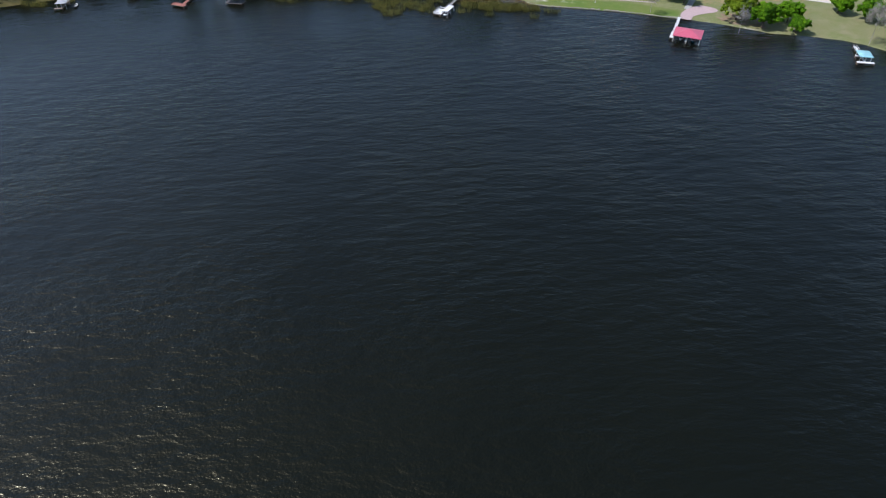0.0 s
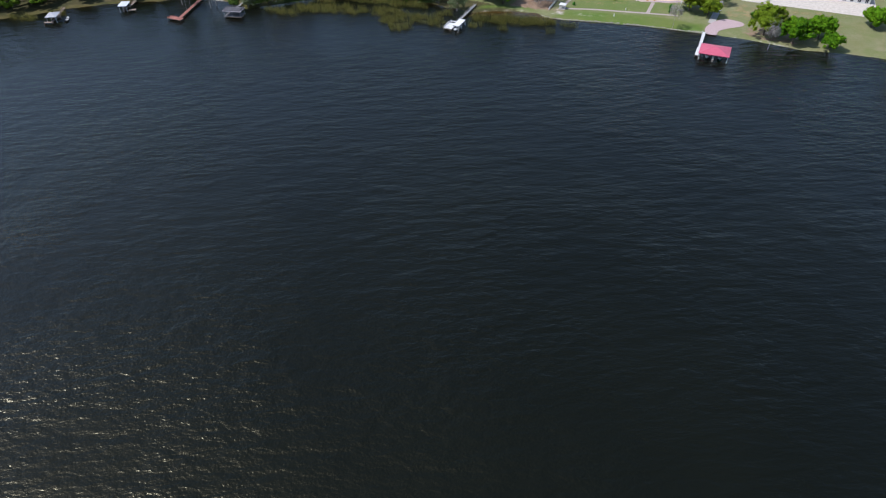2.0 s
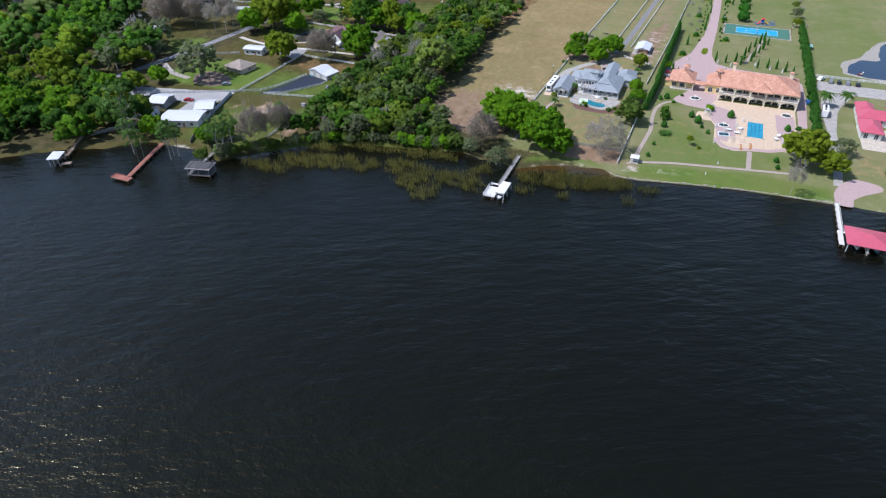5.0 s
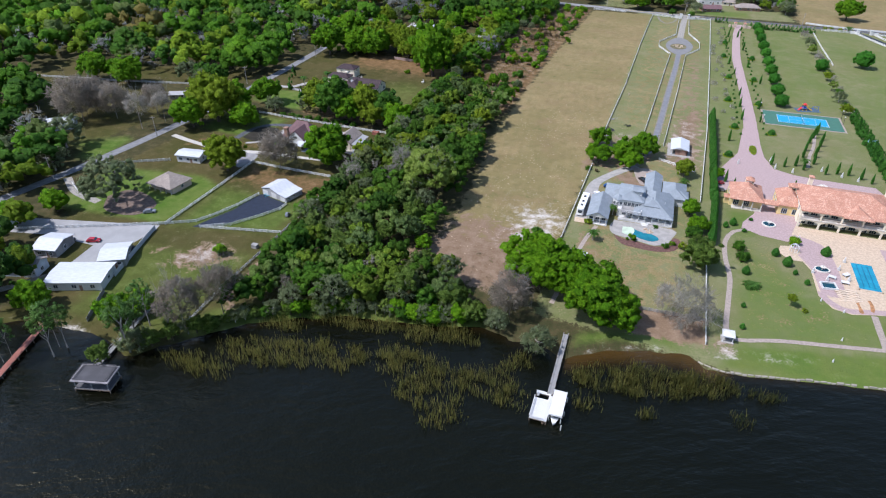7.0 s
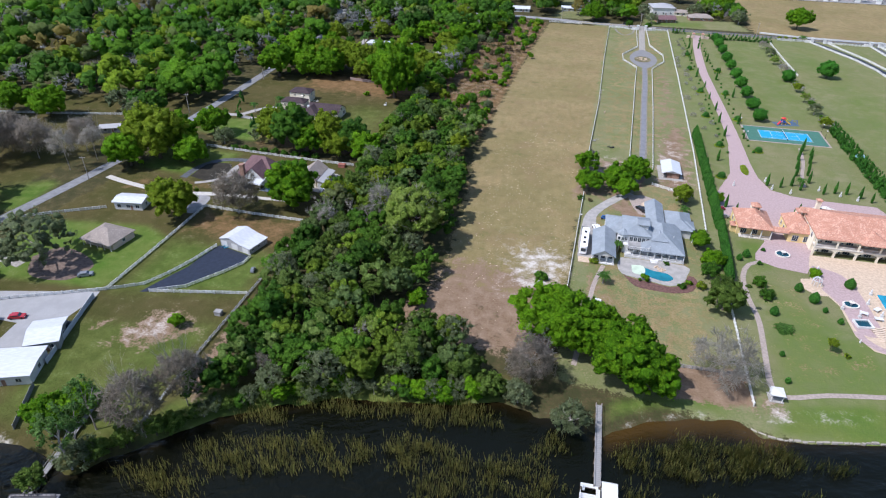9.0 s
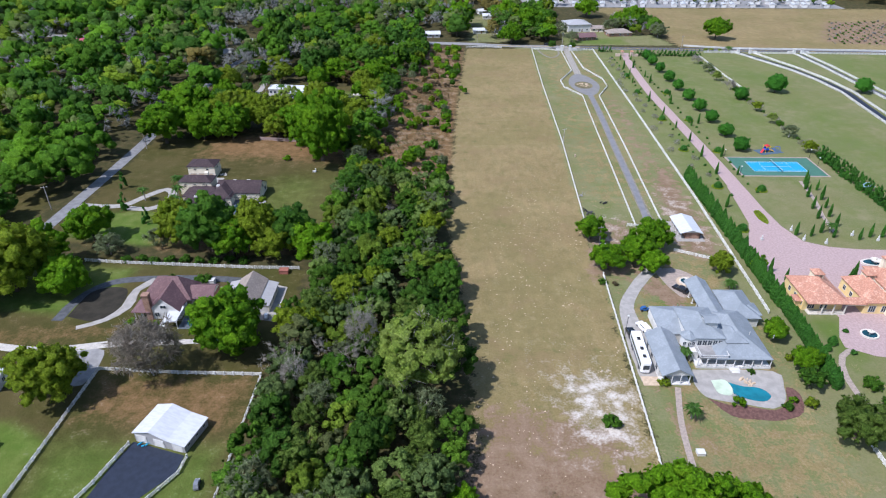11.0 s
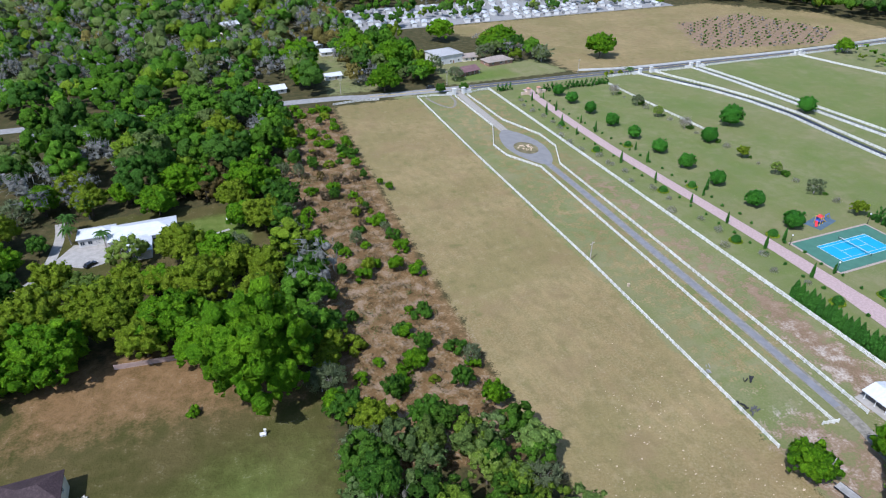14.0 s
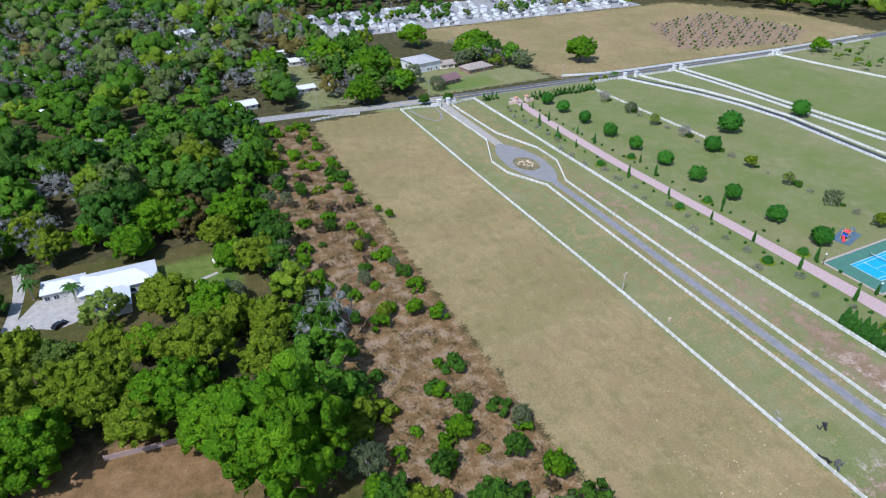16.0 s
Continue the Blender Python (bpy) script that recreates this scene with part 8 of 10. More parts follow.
def dark_boathouse():
    h = thing("boathouse", -171.4, 190.0, WATER_Z, 14, "dark flat-roofed boathouse with a sundeck and grey eaves", "boathouse")
    platform(h, -3.3, -2.0, 3.3, 2.0, 0.75, MDECKD)
    columns(h, [(x, y) for x in (-3, 0, 3) for y in (-1.8, 1.8)], 0.75, 2.5, 0.09, MGREYW, "post")
    part("roof", MB().box(-3.5, -2.2, 2.5, 3.5, 2.2, 2.68), MEAVE, h, "grey weathered roof edge")
    part("sundeck", MB().box(-3.1, -1.8, 2.68, 3.1, 1.8, 2.78), MDARKR, h, "dark sundeck surface")
    for a, b in (((-3.1, -1.8), (-3.1, 1.8)), ((-3.1, 1.8), (3.1, 1.8)), ((3.1, -1.8), (3.1, 1.8))):
        railing(h, a, b, 2.78, 0.5, MDARKR, 0.6)
    walkway(h, (-2.6, 2.2), (-0.6, 21.5), 0.9, 0.75, MGREYW)
    part("ladder", MB().bar((-1.4, 2.4, 0.8), (-1.2, 2.1, 3.6), 0.08, 0.06).bar((-1.0, 2.4, 0.8), (-0.8, 2.1, 3.6), 0.08, 0.06), MGREYW, h)
    return h


dark_boathouse()


def red_pier():
    h = thing("pier", -193.6, 196, WATER_Z, 0, "red-stained wooden pier with an angled end platform", "pier")
    walkway(h, (0, 3.2), (5.4, -15.4), 1.25, 0.75, MREDWOOD, rail=False)
    platform(h, 1.2, -17.6, 7.2, -15.6, 0.82, MREDWOOD)
    part("edge_board", MB().bar((1.2, -15.7, 0.9), (4.2, -15.6, 0.9), 0.1, 0.2).bar((1.2, -17.5, 0.9), (1.2, -15.7, 0.9), 0.1, 0.2), MREDWOOD, h)
    return h


red_pier()


def roofed_dock(x, y, rz, w, d, roof, rise, deckmat, label, deck=(0, 0, 0, 0), walk_to=None, zroof=2.3):
    h = thing("boathouse", x, y, WATER_Z, rz, label, "boathouse")
    columns(h, [(sx * (w / 2 - 0.15), sy * (d / 2 - 0.15)) for sx in (-1, 0, 1) for sy in (-1, 1)], -0.6, zroof, 0.09, MWHITE, "post")
    part("roof", MB().hip(-w / 2, -d / 2, w / 2, d / 2, zroof, rise, 0.25), roof, h, "sheet metal roof")
    for x0, y0, x1, y1 in ((-w / 2, d / 2 - 0.8, w / 2, d / 2), (-0.3, -d / 2, 0.3, d / 2 - 0.8)):
        platform(h, x0, y0, x1, y1, 0.75, deckmat)
    if deck != (0, 0, 0, 0):
        platform(h, *deck, 0.75, deckmat)
    if walk_to:
        walkway(h, *walk_to, 0.9, 0.75, deckmat)
    return h


roofed_dock(-9.0, 219.6, 0, 8.6, 7.4, RRED, 1.1, MWHITE, "boathouse with a red metal roof and white decking", (-5.5, -2.2, -4.4, 3.8), ((-4.8, 16.6), (-4.8, 3.8)))
boat(-10.8, 219.2, WATER_Z + 0.25, -90, 4.4, MWHITE, "white motor boat in the red-roofed boathouse")
boat(-7, 219.0, WATER_Z + 0.25, -90, 4.2, MPOOL, "teal motor boat in the red-roofed boathouse")
roofed_dock(43.4, 223.4, 12, 3.4, 4.4, plain("teal_roof", (0.25, 0.46, 0.48), 0.5), 0.5, MWHITE, "small boathouse with a pale teal roof", (-2.4, -3.4, 2.6, -2.2), ((0, 9), (0, 2.2)))
roofed_dock(-230.3, 162.4, 32, 3.4, 4.6, RGREY, 0.5, MWOOD, "grey-roofed boathouse with a wooden deck", (-2.6, -3.4, 0.4, -2.3), ((0.4, 10.5), (0.4, 2.3)))
boat(-226.6, 164.6, WATER_Z + 0.2, 122, 3.6, MBLACK, "dark motor boat moored at a dock")
roofed_dock(-213.8, 180, 28, 2.8, 4.4, RWHITE, 0.15, MWOOD, "small dock with a flat white roof", (1.8, -2.6, 4.4, -1.2), ((1.6, 22), (1.6, 2.2)))


def kiosk(x, y):
    h = thing("pavilion", x, y, 0, 0, "small white garden pavilion by the lake", "pavilion")
    columns(h, [(sx, sy) for sx in (-0.9, 0.9) for sy in (-0.9, 0.9)], 0, 1.5, 0.08, name="post")
    part("roof", MB().box(-1.2, -1.2, 1.5, 1.2, 1.2, 1.6).hip(-1.1, -1.1, 1.1, 1.1, 1.62, 0.25, 0.05), MWHITE, h)
    part("floor", MB().box(-1.2, -1.2, -0.1, 1.2, 1.2, 0.1), MCONC, h)
    part("bench", MB().box(-0.8, 0.4, 0.1, 0.8, 0.8, 0.45), MWHITE, h)


kiosk(-63.6, 240.0)
boat(-171, 202.6, -0.05, 20, 2.4, MWHITE, "small white skiff pulled up on the bank")

def seawall(x0, x1, label):
    """A low irregular edge of pale stones along the water."""
    h = thing("seawall", x0, float(shore_y(x0)), WATER_Z, 0, label, "seawall")
    rng = random.Random(41)
    x = x0
    while x < x1:
        L = rng.uniform(0.7, 1.5)
        a, b = float(shore_y(x)), float(shore_y(x + L))
        w, z = rng.uniform(0.12, 0.26), rng.uniform(0.15, 0.36)
        mb = MB()
        q = [(0, -w), (L * 0.5, -w * rng.uniform(0.9, 1.3) + (b - a) * 0.5), (L - 0.05, -w + b - a), (L - 0.05, w + b - a), (L * 0.5, w * 1.1 + (b - a) * 0.5), (0, w)]
        n = len(q)
        c = (L / 2, (b - a) / 2)
        top = [(c[0] + 0.86 * (p[0] - c[0]), c[1] + 0.8 * (p[1] - c[1]), z * rng.uniform(0.85, 1.1)) for p in q]
        mb.add([(*p, -0.5) for p in q] + top, [tuple(range(n, 2 * n))] + [(i, (i + 1) % n, n + (i + 1) % n, n + i) for i in range(n)])
        if rng.random() < 0.9:
            part("stone", mb, MSHORE, h, at=pose(x - x0, a - float(shore_y(x0)) + rng.uniform(-0.12, 0.2), 0))
        x += L
    return h


seawall(-69, -12, "low broken edge of pale stones along the water")

# ---------------------------------------------------------------- reeds
def reeds():
    rng = np.random.default_rng(5)
    pats = [((-158, 200), 7.5, 2.6, 26), ((-150, 206), 7, 3.6, 30), ((-143, 208), 5.5, 3.4, 26), ((-134, 210.5), 6, 3.6, 30), ((-122, 212.5), 5.5, 4.0, 30), ((-115, 210), 7, 6.5, 42), ((-112, 203), 4.5, 3, 14), ((-106, 213.5), 6, 4, 30), ((-101, 211), 3, 2.5, 10),
            ((-84, 220.6), 6.5, 3.6, 44), ((-76, 223.4), 7, 4.0, 52), ((-67, 225.4), 6, 3.0, 40), ((-88, 214.6), 2, 2, 5), ((-140, 220.4), 9, 1.8, 26), ((-125, 221.6), 10, 1.8, 30), ((-150, 216), 5, 2, 14), ((-113, 224), 6, 2.0, 18), ((-102, 220), 3, 3, 10), ((-58, 225.6), 3, 1.2, 7), ((-243, 160), 7, 2.2, 22), ((-234, 167), 4, 2, 8), ((-62, 218.5), 1.4, 1.2, 3), ((-78, 215), 1.4, 1, 3)]
    V, Q = [], []
    o = 0
    for (cx, cy), rx, ry, n in pats:
        for _ in range(n):
            a, r = rng.uniform(0, 6.28), math.sqrt(rng.random())
            gx, gy = cx + rx * r * math.cos(a), cy + ry * r * math.sin(a)
            if gy > float(shore_y(gx)) - 0.2:
                continue
            for _ in range(rng.integers(20, 38)):
                x, y = gx + rng.normal() * 0.8, gy + rng.normal() * 0.55
                h, w = rng.uniform(0.6, 1.8), rng.uniform(0.025, 0.055)
                t = rng.uniform(0, 3.14)
                lx, ly = rng.normal(0, 0.22, 2)
                c, s = math.cos(t) * w, math.sin(t) * w
                V += [(x - c, y - s, WATER_Z - 0.1), (x + c, y + s, WATER_Z - 0.1), (x + c * 0.5 + lx, y + s * 0.5 + ly, WATER_Z + h), (x - c * 0.5 + lx, y - s * 0.5 + ly, WATER_Z + h)]
                Q.append((o, o + 1, o + 2, o + 3))
                o += 4
    me = bpy.data.meshes.new("reeds")
    me.from_pydata(V, [], Q)
    me.materials.append(LEAF["reed"])
    me.polygons.foreach_set("use_smooth", [True] * len(me.polygons))
    me.update()
    me.normals_split_custom_set_from_vertices([(0.0, -0.35, 0.94)] * len(me.vertices))
    tagged(new("reeds", me), "tan and olive reeds standing in the shallows", "reeds", kind="stuff")


reeds()

# ---------------------------------------------------------------- pools, fountains, garden
paved("pool_deck", [(-89.6, 280.2), (-75.2, 280), (-75, 276), (-76.4, 272.4), (-79, 270.8), (-83, 271.6), (-86, 272.2), (-89.4, 273.4), (-90.4, 276.4)], MCONC, "pale pool deck with a curving edge", 0.05, True)
paved("mulch_bed", [(-89.2, 273), (-86.6, 269), (-82, 268.2), (-78.4, 268.2), (-74.4, 270), (-73, 274.4), (-74.6, 276), (-76.2, 272), (-79, 270.4), (-83, 271.2), (-86.4, 271.6)], MMULCH, "red mulch planting bed round the pool deck", 0.045, True, category="flower bed")
solid("pool", MB().slab(blob([(-84.4, 277), (-82, 276), (-79.4, 275.6), (-78.2, 273.8), (-79.8, 272.4), (-82.2, 272.8), (-84.4, 274.2)], 0.05, 0.5), 0.0, 0.075), MPOOL, "free-form teal swimming pool", "pool")
solid("pool_shelf", MB().slab(blob([(-87.2, 277.4), (-84.8, 277.6), (-84.2, 275.6), (-85, 273.8), (-87, 274.4)], 0.05, 0.5), 0.0, 0.08), plain("pale_green_tile", (0.48, 0.56, 0.42), 0.3), "pale green shallow shelf of the pool", "pool")


def rocks(x, y, r, n, label):
    h = thing("rock_pile", x, y, 0.05, 0, label, "rocks")
    rng = random.Random(int(x * 10))
    for i in range(n):
        a = rng.uniform(0, 6.28)
        d = r * rng.uniform(0.3, 1)
        s = rng.uniform(0.15, 0.4)
        cx, cy = d * math.cos(a), d * math.sin(a)
        k = 7
        vs = [(cx + s * rng.uniform(0.7, 1.1) * math.cos(t), cy + s * rng.uniform(0.7, 1.1) * math.sin(t), -0.06) for t in (6.283 * j / k for j in range(k))]
        top = [(cx + 0.6 * (v[0] - cx), cy + 0.6 * (v[1] - cy), s * rng.uniform(0.7, 1.0)) for v in vs]
        part("rock", MB().add(vs + top, [tuple(range(k, 2 * k))] + [(j, (j + 1) % k, k + (j + 1) % k, k + j) for j in range(k)]), MTERR, h)
    return h


rocks(-80.8, 277.4, 1.2, 16, "tan boulders of the pool waterfall")
solid("drive_island", MB().slab([(3.7 * math.cos(t), 5.0 * math.sin(t)) for t in (6.283 * i / 24 for i in range(24))], 0, 0.12), MISLE, "round dry grass island with a low kerb in the drive", "island", x=-77.8, y=456.6)
rocks(-77.8, 456.6, 2.6, 34, "tan and pink rocks on the drive island")
# villa pool
solid("pool", MB().slab([(-35.2, 278.4), (-30.8, 278.4), (-30.6, 267.6), (-35.4, 267.6)], 0.0, 0.09), MPOOLB, "rectangular blue swimming pool with lane lines", "pool")
solid("pool_coping", MB().box(-35.7, 267.1, 0, -35.2, 278.9, 0.12).box(-30.8, 267.1, 0, -30.2, 278.9, 0.12).box(-35.2, 278.4, 0, -30.8, 278.9, 0.12).box(-35.4, 267.1, 0, -30.6, 267.6, 0.12), MTERR, "tan stone coping round the villa pool", "pool coping")
for i in range(3):
    solid("lane_line", MB().box(-34.1 + i * 1.1 - 0.06, 268.6, 0.092, -34.1 + i * 1.1 + 0.06, 277.6, 0.096), plain("lane_blue_%d" % i, (0.01, 0.08, 0.16), 0.4), "dark lane line on the pool floor", "lane line", group="pool lane lines")


def fountain(x, y, r, ry, label, water=True):
    h = thing("fountain", x, y, 0, 0, label, "fountain")
    n = 20
    mb = MB()
    o = [(r * math.cos(t), ry * math.sin(t)) for t in (6.283 * i / n for i in range(n))]
    k = [(0.82 * a, 0.82 * b) for a, b in o]
    vs = [(a, b, z) for z in (0, 0.35) for a, b in o] + [(a, b, z) for z in (0.35, 0.1) for a, b in k]
    fs = []
    for i in range(n):
        j = (i + 1) % n
        fs += [(i, j, n + j, n + i), (n + i, n + j, 2 * n + j, 2 * n + i), (2 * n + i, 2 * n + j, 3 * n + j, 3 * n + i)]
    part("basin", mb.add(vs, fs), MSTONE, h, "pale stone basin")
    part("water", MB().slab(k, 0.05, 0.24), MPOOLD, h)
    part("pedestal", MB().tube((0, 0, 0.1), (0, 0, 0.9), r * 0.12, r * 0.09, 8).tube((0, 0, 0.85), (0, 0, 0.95), r * 0.34, r * 0.36, 12).tube((0, 0, 0.95), (0, 0, 1.5), r * 0.07, r * 0.03, 8), MSTONE, h)
    return h


fountain(-51.8, 290.8, 1.7, 1.5, "round pale stone fountain in the forecourt")
fountain(-42.0, 272.8, 1.7, 1.3, "oval pale stone fountain beside the pool terrace")
fountain(-24.2, 287.0, 1.7, 1.3, "oval pale stone fountain below the loggia")
fountain(-35.6, 317.2, 3.4, 1.6, "long oval fountain before the villa entrance")
paved("loop_island", [(-81.6 + 2.3 * math.cos(t), 308.6 + 2.2 * math.sin(t)) for t in (6.283 * i / 18 for i in range(18))], MTERR, "round tan bed in the drive loop", 0.055, category="flower bed")
fountain(-81.6, 308.6, 1.6, 1.5, "white stone fountain in the drive loop")


FORMS = {"egg": lambda u: math.sin(math.pi * (0.12 + 0.88 * u) ** 0.72) ** 0.8,
         "spindle": lambda u: math.sin(math.pi * (0.10 + 0.90 * u) ** 0.62) ** 0.75,
         "dome": lambda u: math.sqrt(max(0.0, 1 - u ** 2.4))}


def clipped(x, y, r, h, form, label, group="", name="topiary_bush", category="topiary"):
    """An evergreen of close leaf, turned round its stem: egg, spindle or dome."""
    def body():
        rng = np.random.default_rng(len(form) + 60 + var)
        n, rings = 16, 13
        V, F = [], []
        for j in range(rings):
            u = j / (rings - 1)
            rad = max(0.02, FORMS[form](u))
            for i in range(n):
                a = 6.283 * (i + 0.5 * (j % 2)) / n
                w = rad * (1 + rough * rng.normal())
                V.append((w * math.cos(a), w * math.sin(a), u + 0.012 * rng.normal()))
        for j in range(rings - 1):
            for i in range(n):
                F.append((j * n + i, j * n + (i + 1) % n, (j + 1) * n + (i + 1) % n, (j + 1) * n + i))
        F += [tuple(range(n))[::-1], tuple((rings - 1) * n + i for i in range(n))]
        return MB().add(V, F).mesh("body", LEAF["conifer"])
    var = int(abs(x * 13 + y * 7)) % 4
    rough = 0.13 if form == "spindle" else 0.07
    root = thing(name, x, y, 0, (x * 37 + y * 11) % 360, label, category, group)
    part("stem", shared("clipped_stem", lambda: MB().tube((0, 0, -0.05), (0, 0, 0.3), 0.09, 0.08, 7).mesh("stem", MBARK)), None, root)
    b = part("body", shared(("clipped", form, var), body), None, root)
    b.location, b.scale = (0, 0, 0.1), (r, r, h)
    return root


def planter_ring(x, y, r, label):
    """A round bed with a pale low hedge rim."""
    solid("flower_bed", MB().slab([(r * math.cos(t), r * math.sin(t)) for t in (6.283 * i / 18 for i in range(18))], 0, 0.16), LEAF["oak_yellow"], label, "flower bed", x=x, y=y)
    clipped(x, y, r * 0.68, r * 0.95, "dome", "clipped dark green dome in a round bed", "clipped evergreens")


for x, y in [(-56.9, 414.4), (-47.4, 413.8), (-58.2, 385.4), (-47.6, 384.2), (-57.2, 357.6), (-45.6, 355.6), (-58, 446), (-46, 446), (-56.6, 470), (-60, 332.6)]:
    planter_ring(x, y, 1.7, "round bed with a clipped yellow-green rim")
paved("island_bed", [(-53.2, 342.4), (-51.6, 343), (-51.4, 338), (-52.4, 335.6), (-53.6, 338)], LEAF["oak_yellow"], "clipped island bed in the forecourt", 0.2, True, category="flower bed")
for x, y in [(-56, 435.7), (-46, 442), (-50.2, 484.5), (-54.6, 405.7), (-45.2, 410.4), (-53.8, 393.2), (-48.4, 408), (-54.4, 380), (-47.7, 380.8), (-54.4, 366.7), (-48.4, 366), (-54.6, 473), (-56.4, 460.5), (-49, 460.4), (-48.6, 432.6), (-54.5, 421), (-48.6, 470), (-54.6, 484), (-48, 498), (-53, 498), (-59.4, 345),
             (-47.9, 330), (-44.3, 329.6), (-41, 331.4), (-39.1, 329), (-33.3, 328), (-30, 329.4), (-27, 329.4), (-24, 327.6), (-31.3, 360.2), (-29.9, 356), (-32.8, 356.6), (-31.6, 350), (-34.6, 351.6), (-33, 345), (-36.6, 344.6), (-34.6, 340), (-38, 339), (-35.6, 334.6), (-21.6, 325.6), (-61.6, 313), (-45.6, 309.8), (-44.2, 310.8), (-59.6, 309.6)]:
    r = (0.46 + 0.08 * (int(x * 13 + y * 7) % 3)) * (1.15 if y < 361 else 1.0)
    clipped(x, y, r * 0.66, r * 6.4, "spindle", "narrow dark green italian cypress", "garden cypresses", "cypress_tree", "cypress")
for i in range(50):
    y = 300 + i * 1.27
    x = -65.2 + 0.012 * (y - 300) + 0.15 * math.sin(i * 2.4)
    r = 0.86 + 0.1 * math.sin(i * 1.7)
    clipped(x, y, r * 0.95, r * (5.3 + 0.4 * math.sin(i * 2.9)), "spindle", "dense green arborvitae in a hedge row", "hedge row", "cypress_tree", "cypress")
for i in range(22):
    clipped(-66 + i * 0.06, 276 + i * 1.1, 0.9, 3.7 + 0.3 * math.sin(i * 2.3), "spindle", "dense green arborvitae in a hedge row", "hedge row", "cypress_tree", "cypress")
for i in range(84):
    y = 272 + i * 1.3
    tree("cone", -16.4 - (0.9 if y > 340 else 0) * (y - 340) / 40 + 0.2 * math.sin(i * 1.9), y, 1.2, cz=2.3, trunk=False, tall=2.0, label="tall dark green hedge conifer beside the garden", group="tall hedge")
for i in range(16):
    tree("cone", -43 + i * 2.0, 506.6 + 0.4 * math.sin(i), 1.2, cz=1.7, trunk=False, tall=1.45, label="dark green hedge conifer by the road", group="road hedge")
for x in (-60, -58.2, -56.4, -54.4):
    tree("cone", x, 513.4, 0.9, cz=1.7, trunk=False, tall=1.8, label="dark green hedge conifer by the road", group="road hedge")
for y in (385.3, 398, 412, 425, 437.6, 450.8, 463.5, 477.3, 490, 500):
    tree("round", -40.2, y, 2.45 - 0.15 * (y > 440), cz=2.4, label="round clipped green tree in a garden row", group="garden tree row")
for i, y in enumerate((384, 397.7, 411.3, 424.7, 439.1, 451.6, 465.1, 478.3, 492.3)):
    tree(("oak_y", "moss", "pale", "oak_y", "round", "bare", "pale", "moss", "bare")[i], -18.8 + 0.5 * math.sin(i * 3), y, 2.3 + 0.4 * math.sin(i * 2), cz=2.4, label="pale grey-green young tree in a garden row", group="garden tree row")
for i in range(26):
    tree("bush_bare" if i % 3 else "bush", -16.6 + 1.2 * math.sin(i * 2.1), 382 + i * 4.6, 1.0 + 0.4 * math.sin(i * 1.3), cz=0.8, trunk=False)
for i in range(30):
    y = 352 + i * 5.2
    for x in (-55.8, -47.6):
        tree("topiary", x + 0.5 * math.sin(i * 3 + x), y + (x > -50) * 2.2, 0.38, cz=0.38, trunk=False, tall=1.25, label="small clipped evergreen along the drive", group="drive evergreens")
for i in range(22):
    rng = random.Random(900 + i)
    tree("bush_bare", rng.uniform(-63, -57), 365 + i * 6.4, rng.uniform(0.8, 1.3), cz=0.9, trunk=False, label="leafless pale garden shrub in the grass")
for k, x, y, r in [("egg", -51.7, 275.9, 0.9), ("egg", -49.5, 272.2, 1.1), ("egg", -40.3, 279.8, 1.1), ("bush_light", -46.8, 282.9, 1.5), ("dark", -59.8, 276.2, 1.7), ("egg", -58.8, 265.6, 0.9), ("egg", -48.1, 268.9, 0.55), ("egg", -46.1, 265.5, 0.6), ("egg", -60.0, 252.2, 0.5), ("bush_yellow", -47.8, 254.7, 0.6), ("topiary", -58, 285.1, 0.6), ("topiary", -56, 291.6, 0.5), ("egg", -60.6, 287.8, 0.9), ("egg", -62.4, 286, 0.7), ("egg", -24.2, 276, 0.9), ("topiary", -21, 278, 0.7), ("egg", -27.4, 254, 0.7), ("topiary", -20.4, 272, 0.6), ("egg", -27.1, 250, 0.6), ("egg", -60.6, 244.6, 0.55), ("bush_light", -84.7, 271.4, 1.2), ("bush", -76.6, 271, 1.0), ("bush", -79.4, 279.6, 0.7), ("bush_light", -75, 272.6, 0.8), ("bush", -107.0, 266.8, 1.5), ("dark", -59.2, 271.4, 1.6), ("bush_yellow", -95.8, 276.4, 1.0), ("bush_dry", -97.4, 307.4, 0.8), ("bush", -100.2, 308, 1.0), ("bush_yellow", -70.8, 283.4, 1.0), ("topiary", -223, 344.6, 0.6), ("bush", -205.8, 344.4, 0.9), ("bush", -204, 340, 0.8), ("bush", -202, 337.4, 0.7), ("bush", -198, 337.4, 0.7), ("bush_light", -184.3, 374.5, 1.2), ("bush", -187, 306.4, 2.0), ("bush", -194, 307, 1.4), ("bush_light", -196.8, 292, 0.9), ("bush", -197.6, 300, 0.9), ("bush_light", -191.6, 291.8, 0.7)] + [("bush", -208 + i * 3.4, 315 + 0.5 * math.sin(i * 2), 1.3) for i in range(9)]:
    if k == "egg":
        clipped(x, y, r, r * 2.35, "egg", "egg-shaped clipped dark green evergreen", "clipped evergreens")
    else:
        tree(k, x, y, r, cz=r * 0.75, trunk=False)
for x, y in [(-57.9, 260.4), (-57.6, 260.8)]:
    palm(x, y, 0.7, 2.1, "low cycad with arching green fronds on the lawn")
for x, y in [(-225.6, 353.4), (-219.6, 340.6), (-210.8, 333.2)]:
    tree("cone", x, y, 1.3, cz=2.6, trunk=False, tall=2.2, label="young dark green spruce on the lawn")
tree("oak_y", -50.6, 255.8, 1.1, cz=2.2)


